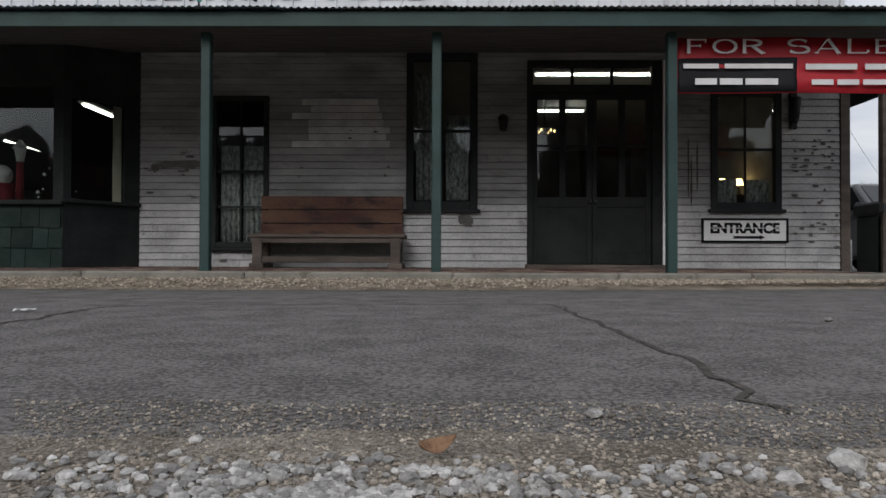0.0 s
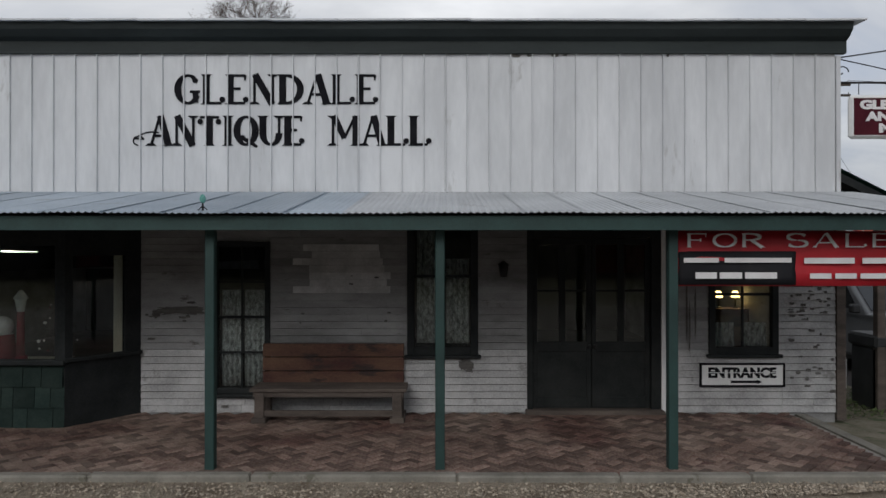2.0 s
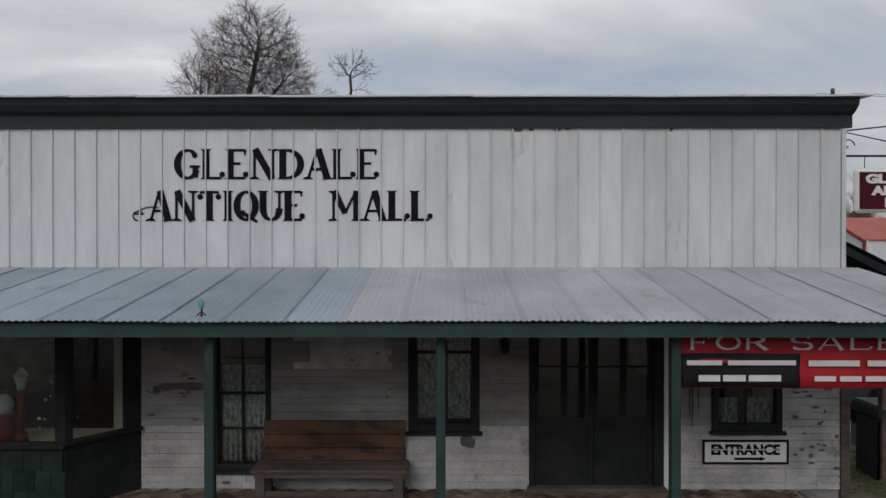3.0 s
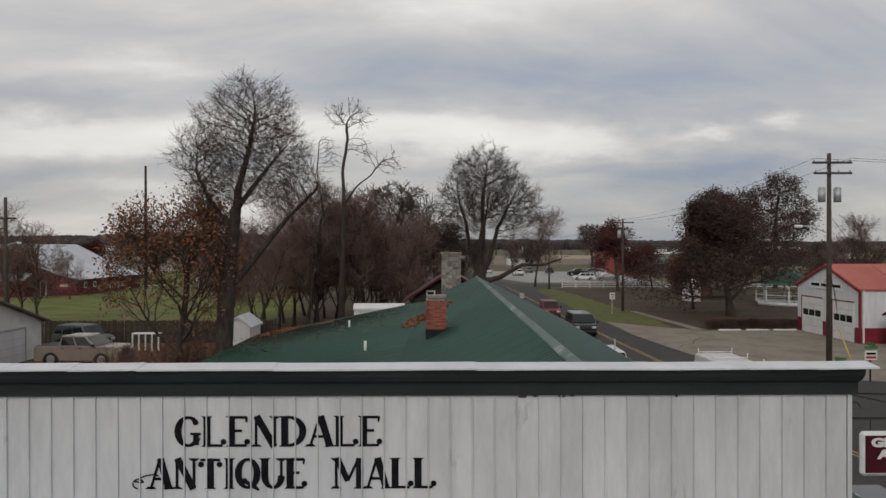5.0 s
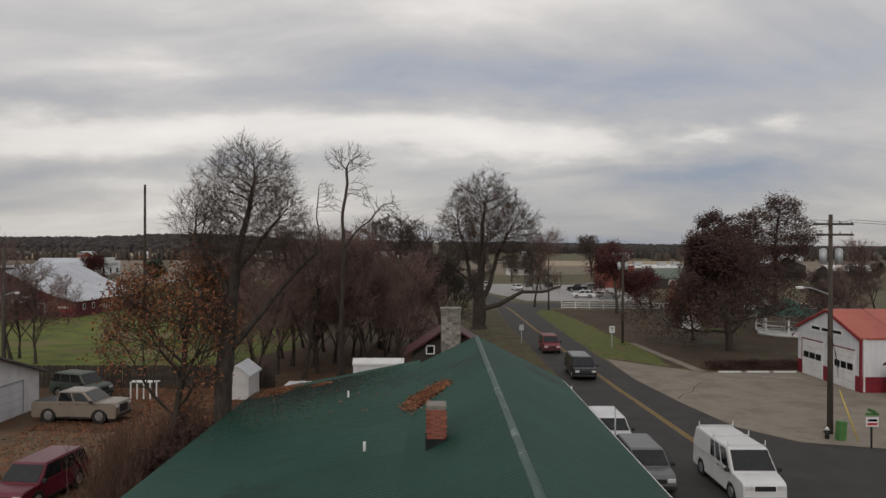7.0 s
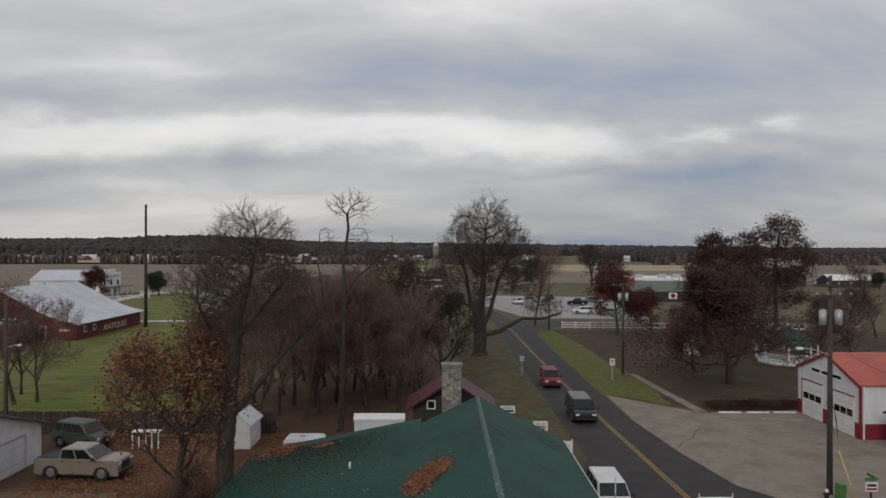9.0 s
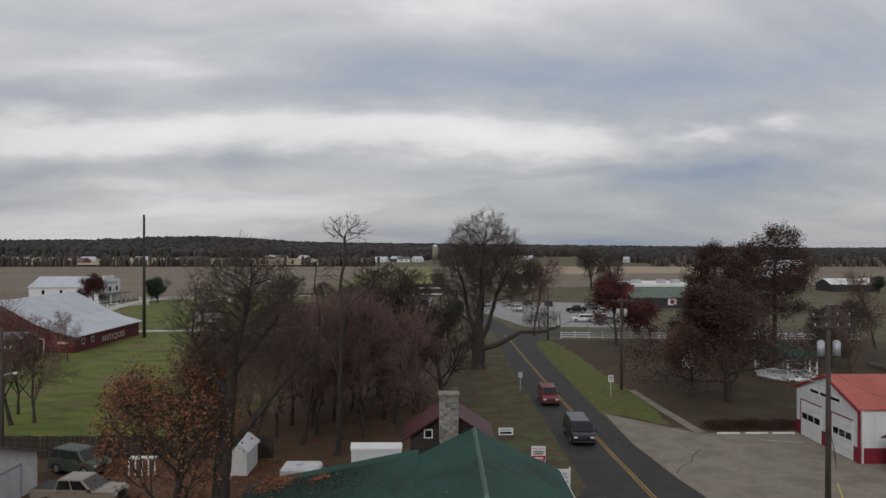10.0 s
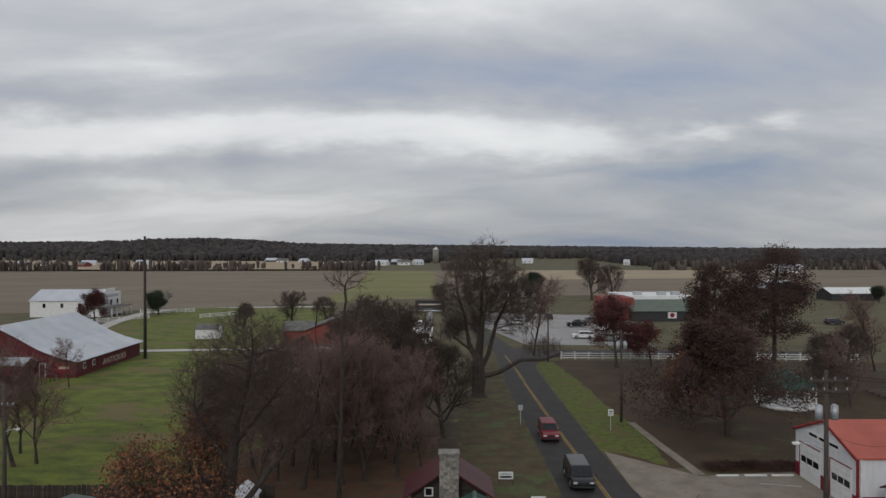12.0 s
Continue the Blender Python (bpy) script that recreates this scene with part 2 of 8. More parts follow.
M = {
    "grass": surface("winter_grass", (0.070, 0.062, 0.028), (0.125, 0.104, 0.050), 0.15, 0.95, 0.4, 7, stain=(0.085, 0.098, 0.028), stain_at=0.58, stain_scale=0.03),
    "leafy": surface("leaf_litter", (0.062, 0.037, 0.020), (0.115, 0.072, 0.036), 0.5, 0.95, 0.6, 14, stain=(0.115, 0.046, 0.021), stain_at=0.50, stain_scale=0.9),
    "asphalt": surface("asphalt", (0.026, 0.023, 0.022), (0.044, 0.039, 0.037), 0.6, 0.8, 0.5, 130, stain=(0.045, 0.04, 0.036), stain_at=0.6, stain_scale=0.25),
    "asphalt_old": surface("worn_asphalt", (0.080, 0.073, 0.069), (0.225, 0.210, 0.198), 4.0, 0.9, 1.0, 72, stain=(0.20, 0.18, 0.16), stain_at=0.66, stain_scale=1.1, grain=2.4),
    "concrete": surface("concrete", (0.180, 0.150, 0.117), (0.285, 0.246, 0.197), 0.5, 0.9, 0.3, 60, stain=(0.20, 0.17, 0.14), stain_at=0.58, stain_scale=0.5),
    "kerb": surface("kerb_concrete", (0.17, 0.16, 0.135), (0.30, 0.28, 0.24), 2.5, 0.9, 0.5, 90, stain=(0.14, 0.13, 0.10), stain_at=0.58, stain_scale=3),
    "gravel_bed": surface("gravel_bed", (0.14, 0.115, 0.085), (0.44, 0.395, 0.335), 2.0, 0.95, 1.0, 120, stain=(0.10, 0.075, 0.048), stain_at=0.62, stain_scale=2.5, grain=1.2),
    "stone": surface("gravel_stone", (0.22, 0.21, 0.195), (0.50, 0.485, 0.465), 30.0, 0.9, 0.4, 160, vary=0.5),
    "field": surface("crop_field", (0.150, 0.116, 0.080), (0.205, 0.164, 0.114), 0.03, 0.95, 0.1, 0.6, stain=(0.23, 0.16, 0.09), stain_at=0.6, stain_scale=0.012, stretch=(0.35, 1, 1)),
    "field_green": surface("winter_wheat", (0.145, 0.145, 0.042), (0.205, 0.19, 0.07), 0.03, 0.95, 0.1, 0.7, stretch=(0.4, 1, 1)),
    "yellow": surface("yellow_line_paint", (0.34, 0.21, 0.05), (0.46, 0.30, 0.08), 2, 0.8, 0.1, 40),
    "white_line": surface("white_line_paint", (0.5, 0.5, 0.48), (0.65, 0.65, 0.62), 2, 0.8, 0.1, 40),
    "siding_patch": surface("clean_white_paint", (0.42, 0.418, 0.415), (0.66, 0.655, 0.65), 3.0, 0.8, 0.2, 40, stain=(0.30, 0.295, 0.285), stain_at=0.62, stain_scale=3.0, vary=0.08, spec=0.25),
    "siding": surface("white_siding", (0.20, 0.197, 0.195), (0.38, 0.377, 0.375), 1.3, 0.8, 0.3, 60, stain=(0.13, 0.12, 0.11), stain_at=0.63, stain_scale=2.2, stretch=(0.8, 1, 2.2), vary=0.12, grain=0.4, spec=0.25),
    # paler copy of the siding: whiter right-end paint, and light on the lower rows
    "siding_fresh_and_lit": surface("fresh_and_lit_white_paint", (0.30, 0.297, 0.295), (0.50, 0.497, 0.493), 2.2, 0.8, 0.25, 40, stain=(0.24, 0.235, 0.225), stain_at=0.60, stain_scale=2.0, vary=0.08, grain=0.7, spec=0.25),
    "bare": surface("peeled_bare_wood", (0.06, 0.055, 0.05), (0.15, 0.135, 0.12), 8, 0.9, 0.4, 60),
    "panel": surface("white_metal_sheet", (0.55, 0.56, 0.575), (0.68, 0.69, 0.705), 0.9, 0.55, 0.14, 5, stain=(0.44, 0.44, 0.435), stain_at=0.64, stain_scale=1.0, stretch=(2.2, 1, 0.5), vary=0.05),
    "trim_black": surface("black_green_trim", (0.015, 0.017, 0.018), (0.030, 0.033, 0.033), 2, 0.75, 0.15, 30, spec=0.15),
    "teal": surface("teal_paint", (0.010, 0.033, 0.030), (0.019, 0.054, 0.048), 2.2, 0.6, 0.2, 40, stain=(0.02, 0.04, 0.035), stain_at=0.66, stain_scale=3),
    "tin": surface("galvanised_sheet", (0.40, 0.415, 0.43), (0.53, 0.545, 0.56), 0.8, 0.5, 0.1, 20, metal=0.15, stain=(0.36, 0.37, 0.37), stain_at=0.6, stain_scale=1.4, vary=0.08),
    "tin_blue": surface("new_galvanised_sheet", (0.32, 0.38, 0.44), (0.43, 0.49, 0.55), 0.8, 0.42, 0.1, 20, metal=0.25, stain=(0.32, 0.36, 0.39), stain_at=0.6, stain_scale=1.4, vary=0.10),
    "cornice": surface("dark_cornice_paint", (0.014, 0.019, 0.019), (0.028, 0.036, 0.036), 1.2, 0.6, 0.2, 30, stretch=(0.5, 1, 3), spec=0.3),
    "roof_green": surface("green_metal_roof", (0.010, 0.048, 0.034), (0.017, 0.067, 0.048), 0.25, 0.5, 0.08, 12, spec=0.28, stain=(0.012, 0.036, 0.029), stain_at=0.56, stain_scale=0.14, vary=0.05),
    "ridge": surface("ridge_cap", (0.028, 0.075, 0.06), (0.055, 0.115, 0.095), 1.5, 0.4, 0.1, 20, stain=(0.24, 0.29, 0.27), stain_at=0.55, stain_scale=0.7),
    "brick": surface("paving_brick", (0.105, 0.056, 0.046), (0.29, 0.22, 0.18), 0.9, 0.85, 0.5, 60, stain=(0.085, 0.045, 0.04), stain_at=0.55, stain_scale=0.55, vary=0.5, grain=0.9, spec=0.25),
    "brick_red": surface("chimney_brick", (0.23, 0.07, 0.045), (0.36, 0.12, 0.08), 5, 0.9, 0.4, 60, vary=0.3),
    "fieldstone": surface("chimney_stone", (0.17, 0.16, 0.14), (0.33, 0.31, 0.27), 5, 0.9, 0.5, 40, vary=0.4),
    "mortar": surface("mortar", (0.22, 0.20, 0.18), (0.32, 0.30, 0.27), 5, 0.95, 0.3, 60),
    "bench": surface("weathered_bench_wood", (0.050, 0.012, 0.011), (0.165, 0.092, 0.052), 0.9, 0.75, 0.4, 40, stain=(0.026, 0.014, 0.012), stain_at=0.54, stain_scale=2.2, stretch=(0.8, 1, 2.4)),
    "bench_grey": surface("greyed_bench_wood", (0.062, 0.049, 0.042), (0.135, 0.108, 0.090), 3, 0.85, 0.4, 50, stretch=(0.5, 1, 2)),
    "door": surface("dark_door_paint", (0.013, 0.015, 0.015), (0.025, 0.027, 0.026), 3, 0.65, 0.15, 30, spec=0.15),
    "shingle": surface("dark_green_shingle", (0.016, 0.028, 0.025), (0.030, 0.046, 0.040), 4, 0.85, 0.3, 40, vary=0.25, spec=0.15),
    "banner_red": surface("red_vinyl", (0.40, 0.012, 0.022), (0.50, 0.02, 0.03), 2, 0.5, 0.1, 6),
    "banner_dark": surface("black_vinyl", (0.012, 0.012, 0.015), (0.02, 0.02, 0.023), 2, 0.6, 0.1, 6, spec=0.2),
    "ink_white": surface("white_vinyl", (0.70, 0.68, 0.68), (0.80, 0.79, 0.79), 4, 0.5, 0.0, 6),
    "ink_black": surface("black_lettering", (0.006, 0.006, 0.008), (0.014, 0.014, 0.017), 5, 0.85, 0.05, 30, spec=0.1),
    "maroon": surface("maroon_sign", (0.050, 0.007, 0.013), (0.075, 0.011, 0.019), 3, 0.8, 0.05, 30, spec=0.15),
    "iron": surface("black_iron", (0.012, 0.012, 0.013), (0.03, 0.03, 0.03), 6, 0.6, 0.2, 40, metal=0.3),
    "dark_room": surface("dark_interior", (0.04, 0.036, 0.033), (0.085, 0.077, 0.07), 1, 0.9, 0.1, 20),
    "cream": surface("cream_wood", (0.50, 0.43, 0.33), (0.6, 0.53, 0.42), 2, 0.8, 0.1, 20),
    "lace": surface("lace_curtain", (0.16, 0.15, 0.14), (0.72, 0.70, 0.66), 16, 0.9, 0.3, 60, grain=0.8, stretch=(1.6, 1, 0.8)),
    "toy_red": surface("red_felt", (0.13, 0.006, 0.012), (0.21, 0.012, 0.02), 6, 0.9, 0.2, 60),
    "toy_white": surface("white_felt", (0.6, 0.58, 0.55), (0.75, 0.73, 0.7), 6, 0.9, 0.3, 60),
    "glass": glass("window_glass", see=0.93),
    "tube": lamp("fluorescent_tube", (1.0, 0.93, 0.78), 9.0),
    "bulb": lamp("warm_bulb", (1.0, 0.62, 0.22), 6.0),
}


# ---- mesh helpers ----
def box(bm, x0, x1, y0, y1, z0, z1, bevel=0.0):
    vs = [bm.verts.new(p) for p in ((x0, y0, z0), (x1, y0, z0), (x1, y1, z0), (x0, y1, z0), (x0, y0, z1), (x1, y0, z1), (x1, y1, z1), (x0, y1, z1))]
    fs = [bm.faces.new([vs[i] for i in f]) for f in ((3, 2, 1, 0), (4, 5, 6, 7), (0, 1, 5, 4), (1, 2, 6, 5), (2, 3, 7, 6), (3, 0, 4, 7))]
    if bevel:
        bmesh.ops.bevel(bm, geom=list({e for f in fs for e in f.edges}), offset=bevel, segments=1, affect="EDGES")


def prism(bm, outline, a, b):
    """outline: function-free list of 3D points of one end; a, b: the two shifts of it."""
    va = [bm.verts.new(Vector(p) + Vector(a)) for p in outline]
    vb = [bm.verts.new(Vector(p) + Vector(b)) for p in outline]
    n = len(va)
    bm.faces.new(va)
    bm.faces.new(vb[::-1])
    for i in range(n):
        bm.faces.new((va[i], vb[i], vb[(i + 1) % n], va[(i + 1) % n]))


def tube(bm, p0, p1, r0, r1, n=8, cap=True):
    p0, p1 = Vector(p0), Vector(p1)
    d = (p1 - p0)
    q = d.to_track_quat("Z", "Y")
    rings = []
    for p, r in ((p0, r0), (p1, r1)):
        rings.append([bm.verts.new(p + q @ Vector((r * math.cos(2 * math.pi * i / n), r * math.sin(2 * math.pi * i / n), 0))) for i in range(n)])
    for i in range(n):
        f = bm.faces.new((rings[0][i], rings[0][(i + 1) % n], rings[1][(i + 1) % n], rings[1][i]))
        f.smooth = n > 5
    if cap:
        bm.faces.new(rings[0][::-1])
        bm.faces.new(rings[1])


def quad(bm, *pts):
    return bm.faces.new([bm.verts.new(p) for p in pts])


def part(name, bm, material, parent=None, label="", at=None):
    me = bpy.data.meshes.new(name)
    bmesh.ops.recalc_face_normals(bm, faces=bm.faces)
    bm.to_mesh(me)
    bm.free()
    me.materials.append(material)
    ob = new(name, me)
    if at is not None:
        ob.matrix_basis = at
    if parent is not None:
        ob.parent = parent
    return tagged(ob, label)


def boxes(name, material, parent, *dims, label="", bevel=0.0, at=None):
    bm = bmesh.new()
    for d in dims:
        box(bm, *d, bevel=bevel)
    return part(name, bm, material, parent, label, at)


def thing(name, label, category, group="", kind="", at=None):
    ob = new(name)
    ob.empty_display_size = 0.2
    if at is not None:
        ob.matrix_basis = at
    return tagged(ob, label, category, group, kind)


def lettering(name, text, size, at, material, parent, depth=0.004, spread=1.0, width=None, label="", bold=0.0):
    cu = bpy.data.curves.new(name, "FONT")
    cu.body, cu.size, cu.extrude, cu.space_character = text, size, depth, spread
    cu.align_x, cu.resolution_u, cu.offset = "LEFT", 3, bold
    ob = bpy.data.objects.new(name, cu)
    me = bpy.data.meshes.new_from_object(ob)
    bpy.data.objects.remove(ob)
    xs = [v.co.x for v in me.vertices]
    x0, w = min(xs), max(xs) - min(xs)
    k = width / w if width else 1.0
    for v in me.vertices:
        v.co.x = (v.co.x - x0) * k
    me.materials.clear()
    me.materials.append(material)
    out = new(name, me)
    out.matrix_basis = at
    out.parent = parent
    return tagged(out, label)
M.update({
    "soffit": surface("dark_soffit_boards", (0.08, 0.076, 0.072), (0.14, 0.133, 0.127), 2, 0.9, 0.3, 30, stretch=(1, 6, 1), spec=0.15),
    "lawn": surface("lawn_grass", (0.050, 0.072, 0.008), (0.150, 0.172, 0.018), 0.45, 0.95, 0.6, 6, stain=(0.14, 0.112, 0.040), stain_at=0.52, stain_scale=0.16, stretch=(0.6, 1, 1), grain=0.6),
    "park": surface("park_ground", (0.040, 0.025, 0.012), (0.074, 0.045, 0.021), 0.2, 0.95, 0.4, 7, stain=(0.065, 0.085, 0.026), stain_at=0.56, stain_scale=0.07),
    "thicket": surface("thicket_floor", (0.050, 0.037, 0.022), (0.098, 0.073, 0.042), 0.4, 0.95, 0.5, 9, stain=(0.15, 0.125, 0.06), stain_at=0.58, stain_scale=0.2),
    "bare_light": surface("greyed_bare_wood", (0.075, 0.070, 0.066), (0.15, 0.142, 0.132), 5, 0.9, 0.3, 50, stretch=(0.6, 1, 3)),
    "drive": surface("leafy_drive", (0.10, 0.068, 0.04), (0.20, 0.14, 0.085), 1.2, 0.95, 0.6, 18, stain=(0.17, 0.075, 0.035), stain_at=0.55, stain_scale=0.8, grain=0.9),
    "verge_green": surface("verge_green", (0.050, 0.072, 0.010), (0.130, 0.142, 0.022), 1.3, 0.95, 0.4, 12, stain=(0.12, 0.085, 0.035), stain_at=0.53, stain_scale=0.45),
    "verge": surface("verge_grass", (0.052, 0.039, 0.018), (0.10, 0.074, 0.034), 0.5, 0.95, 0.4, 9, stain=(0.075, 0.095, 0.03), stain_at=0.53, stain_scale=0.35),
    "side": surface("weedy_gravel", (0.10, 0.095, 0.055), (0.24, 0.21, 0.16), 2.2, 0.95, 0.8, 60, stain=(0.05, 0.075, 0.022), stain_at=0.56, stain_scale=2.0),
    "far_lot": surface("pale_asphalt", (0.26, 0.25, 0.24), (0.36, 0.35, 0.34), 0.1, 0.9, 0.2, 20),
    "lane": surface("pale_lane", (0.42, 0.40, 0.37), (0.58, 0.56, 0.52), 0.4, 0.95, 0.2, 9),
    "field_pale": surface("pale_stubble", (0.30, 0.235, 0.15), (0.38, 0.30, 0.20), 0.04, 0.95, 0.1, 0.8),
    "strip_bed": surface("strip_gravel_bed", (0.16, 0.122, 0.085), (0.42, 0.36, 0.28), 2.0, 0.95, 1.0, 120, stain=(0.14, 0.10, 0.065), stain_at=0.6, stain_scale=2.5, grain=1.2),
    "crack": surface("crack_dirt", (0.012, 0.011, 0.009), (0.10, 0.088, 0.07), 14, 0.95, 0.4, 60),
    "bark": surface("bark", (0.030, 0.023, 0.018), (0.075, 0.058, 0.047), 3, 0.95, 0.8, 25, stretch=(2, 2, 0.5)),
    "twig": surface("twig_bark", (0.058, 0.041, 0.034), (0.115, 0.082, 0.067), 1.2, 0.95, 0.0, 30),
    "twig_thicket": surface("thicket_twig_bark", (0.14, 0.086, 0.073), (0.25, 0.162, 0.136), 0.8, 0.95, 0.0, 30),
    "hedge_twig": surface("hedgerow_twig", (0.060, 0.047, 0.040), (0.10, 0.080, 0.066), 0.05, 0.95, 0.0, 1.2, vary=0.3),
    "twig_red": surface("reddish_stem", (0.075, 0.042, 0.03), (0.14, 0.08, 0.055), 1.2, 0.95, 0.0, 30),
    "leaf_orange": surface("dry_orange_leaf", (0.16, 0.058, 0.026), (0.28, 0.115, 0.05), 1.5, 0.85, 0.0, 30, vary=0.4),
    "leaf_tan": surface("dry_tan_leaf", (0.14, 0.075, 0.04), (0.34, 0.20, 0.11), 60, 0.8, 0.2, 200),
    "leaf_dark": surface("dark_red_oak_leaf", (0.034, 0.015, 0.011), (0.064, 0.028, 0.020), 0.6, 0.85, 0.0, 30, vary=0.5),
    "leaf_red": surface("red_maple_leaf", (0.055, 0.014, 0.013), (0.10, 0.028, 0.023), 0.6, 0.85, 0.0, 30, vary=0.4),
    "leaf_green": surface("dark_evergreen_leaf", (0.014, 0.024, 0.012), (0.035, 0.05, 0.024), 0.8, 0.85, 0.0, 30, vary=0.4),
    "woods": surface("winter_woods", (0.036, 0.031, 0.030), (0.064, 0.055, 0.051), 0.03, 0.95, 0.0, 1.2, stain=(0.028, 0.034, 0.026), stain_at=0.58, stain_scale=0.02, vary=0.15),
    "pole_wood": surface("pole_wood", (0.045, 0.036, 0.03), (0.10, 0.08, 0.065), 4, 0.9, 0.4, 40, stretch=(3, 3, 0.4)),
    "grey_metal": surface("grey_metal", (0.36, 0.38, 0.40), (0.5, 0.52, 0.54), 3, 0.45, 0.05, 30, metal=0.3),
    "white_paint": surface("white_paint", (0.66, 0.66, 0.65), (0.8, 0.8, 0.79), 1.5, 0.6, 0.1, 20),
    "white_wall": surface("white_metal_wall", (0.60, 0.61, 0.63), (0.72, 0.73, 0.75), 0.6, 0.6, 0.08, 12, stretch=(4, 4, 0.5)),
    "red_band": surface("red_band_paint", (0.17, 0.008, 0.02), (0.23, 0.016, 0.028), 2, 0.6, 0.1, 20),
    "red_roof": surface("red_metal_roof", (0.36, 0.075, 0.05), (0.46, 0.11, 0.075), 0.5, 0.5, 0.05, 12),
    "house_roof": surface("dark_red_roof", (0.055, 0.009, 0.012), (0.09, 0.015, 0.018), 0.8, 0.5, 0.1, 12, stain=(0.07, 0.02, 0.02), stain_at=0.6),
    "log": surface("dark_log_wall", (0.028, 0.024, 0.02), (0.06, 0.05, 0.042), 2, 0.9, 0.3, 20, stretch=(0.4, 1, 4)),
    "barn_red": surface("barn_red_boards", (0.085, 0.012, 0.016), (0.13, 0.022, 0.026), 0.8, 0.85, 0.2, 12, stretch=(3, 3, 0.3)),
    "barn_roof": surface("pale_metal_roof", (0.44, 0.46, 0.50), (0.55, 0.57, 0.61), 0.3, 0.45, 0.05, 8, vary=0.05),
    "red_brick_wall": surface("far_red_brick", (0.19, 0.05, 0.04), (0.27, 0.075, 0.06), 1.0, 0.9, 0.2, 15),
    "grey_roof": surface("asphalt_shingle_roof", (0.10, 0.095, 0.09), (0.17, 0.16, 0.15), 0.8, 0.9, 0.2, 15),
    "green_roof": surface("muted_green_roof", (0.09, 0.12, 0.095), (0.13, 0.16, 0.125), 0.5, 0.7, 0.1, 15),
    "fence_wood": surface("dark_fence_plank", (0.028, 0.021, 0.016), (0.065, 0.05, 0.04), 2, 0.9, 0.3, 20, vary=0.3),
    "rubber": surface("tyre_rubber", (0.012, 0.012, 0.012), (0.025, 0.025, 0.025), 6, 0.9, 0.1, 60),
    "chrome": surface("wheel_alloy", (0.42, 0.43, 0.44), (0.55, 0.56, 0.57), 4, 0.3, 0.0, 30, metal=0.8),
    "car_glass": surface("dark_car_glass", (0.010, 0.011, 0.012), (0.018, 0.020, 0.021), 2, 0.06, 0.0, 20),
    "black_plastic": surface("black_plastic", (0.012, 0.012, 0.013), (0.024, 0.024, 0.025), 4, 0.6, 0.05, 40),
    "headlight": surface("headlight_lens", (0.5, 0.5, 0.5), (0.65, 0.65, 0.64), 3, 0.12, 0.0, 30),
    "taillight": surface("taillight_lens", (0.22, 0.008, 0.01), (0.3, 0.015, 0.015), 3, 0.15, 0.0, 30),
    "green_bin": surface("green_plastic", (0.05, 0.16, 0.045), (0.08, 0.22, 0.06), 3, 0.6, 0.05, 30),
    "hydrant": surface("hydrant_paint", (0.35, 0.04, 0.03), (0.5, 0.07, 0.05), 5, 0.6, 0.05, 30),
    "guy_yellow": surface("yellow_plastic", (0.5, 0.38, 0.08), (0.62, 0.48, 0.12), 3, 0.6, 0.05, 30),
    "copper": surface("verdigris_copper", (0.10, 0.30, 0.26), (0.16, 0.40, 0.35), 9, 0.7, 0.2, 40),
    "grit": surface("road_grit", (0.10, 0.095, 0.09), (0.24, 0.23, 0.215), 30, 0.95, 0.3, 160, vary=0.5),
    "debris": surface("rotted_leaf_debris", (0.018, 0.017, 0.014), (0.038, 0.034, 0.028), 4, 0.95, 0.0, 30, spec=0.1),
    "grit_brown": surface("brown_grit", (0.17, 0.142, 0.11), (0.43, 0.38, 0.315), 14, 0.95, 0.4, 120, vary=0.5),
    "stone_brown": surface("brown_gravel", (0.24, 0.19, 0.14), (0.46, 0.40, 0.32), 14, 0.95, 0.4, 120, vary=0.5),
    "weed": surface("weed_leaf", (0.05, 0.075, 0.022), (0.09, 0.12, 0.04), 3, 0.9, 0.0, 40, vary=0.3),
    "dark_tank": surface("dark_plastic_bin", (0.02, 0.021, 0.022), (0.04, 0.042, 0.043), 3, 0.6, 0.1, 30),
})


def paint(name, col, rough=0.28):
    c2 = tuple(min(1, c * 1.18 + 0.004) for c in col)
    return surface(name, col, c2, 0.8, rough, 0.0, 30, spec=0.6)

# ---- ground, roads ----
def sheet(name, pts, z, material, label, category, ragged=0.0):
    bm = bmesh.new()
    if ragged:
        out = []
        for (ax, ay), (bx, by) in zip(pts, pts[1:] + pts[:1]):
            n = max(2, int(math.hypot(bx - ax, by - ay) / (ragged * 1.6)))
            for k in range(n):
                x, y = ax + (bx - ax) * k / n, ay + (by - ay) * k / n
                out.append((x + ragged * noise.noise(Vector((x * 0.9, y * 0.9, 1.7))), y + ragged * noise.noise(Vector((x * 0.9, y * 0.9, 8.3)))))
        pts = out
    bm.faces.new([bm.verts.new((x, y, z)) for x, y in pts])
    return tagged(part(name, bm, material), label, category, kind="structure")


def hill(x, y):
    """Rise of the far land: low ridge to the north-west, gentle swell to the north."""
    if y < 560:
        return 0.0
    k = min(1.0, (y - 560) / 700)
    return k * k * (11.0 - 0.011 * max(-700, min(700, x)) + 9 * math.exp(-((x + 450) / 140) ** 2))


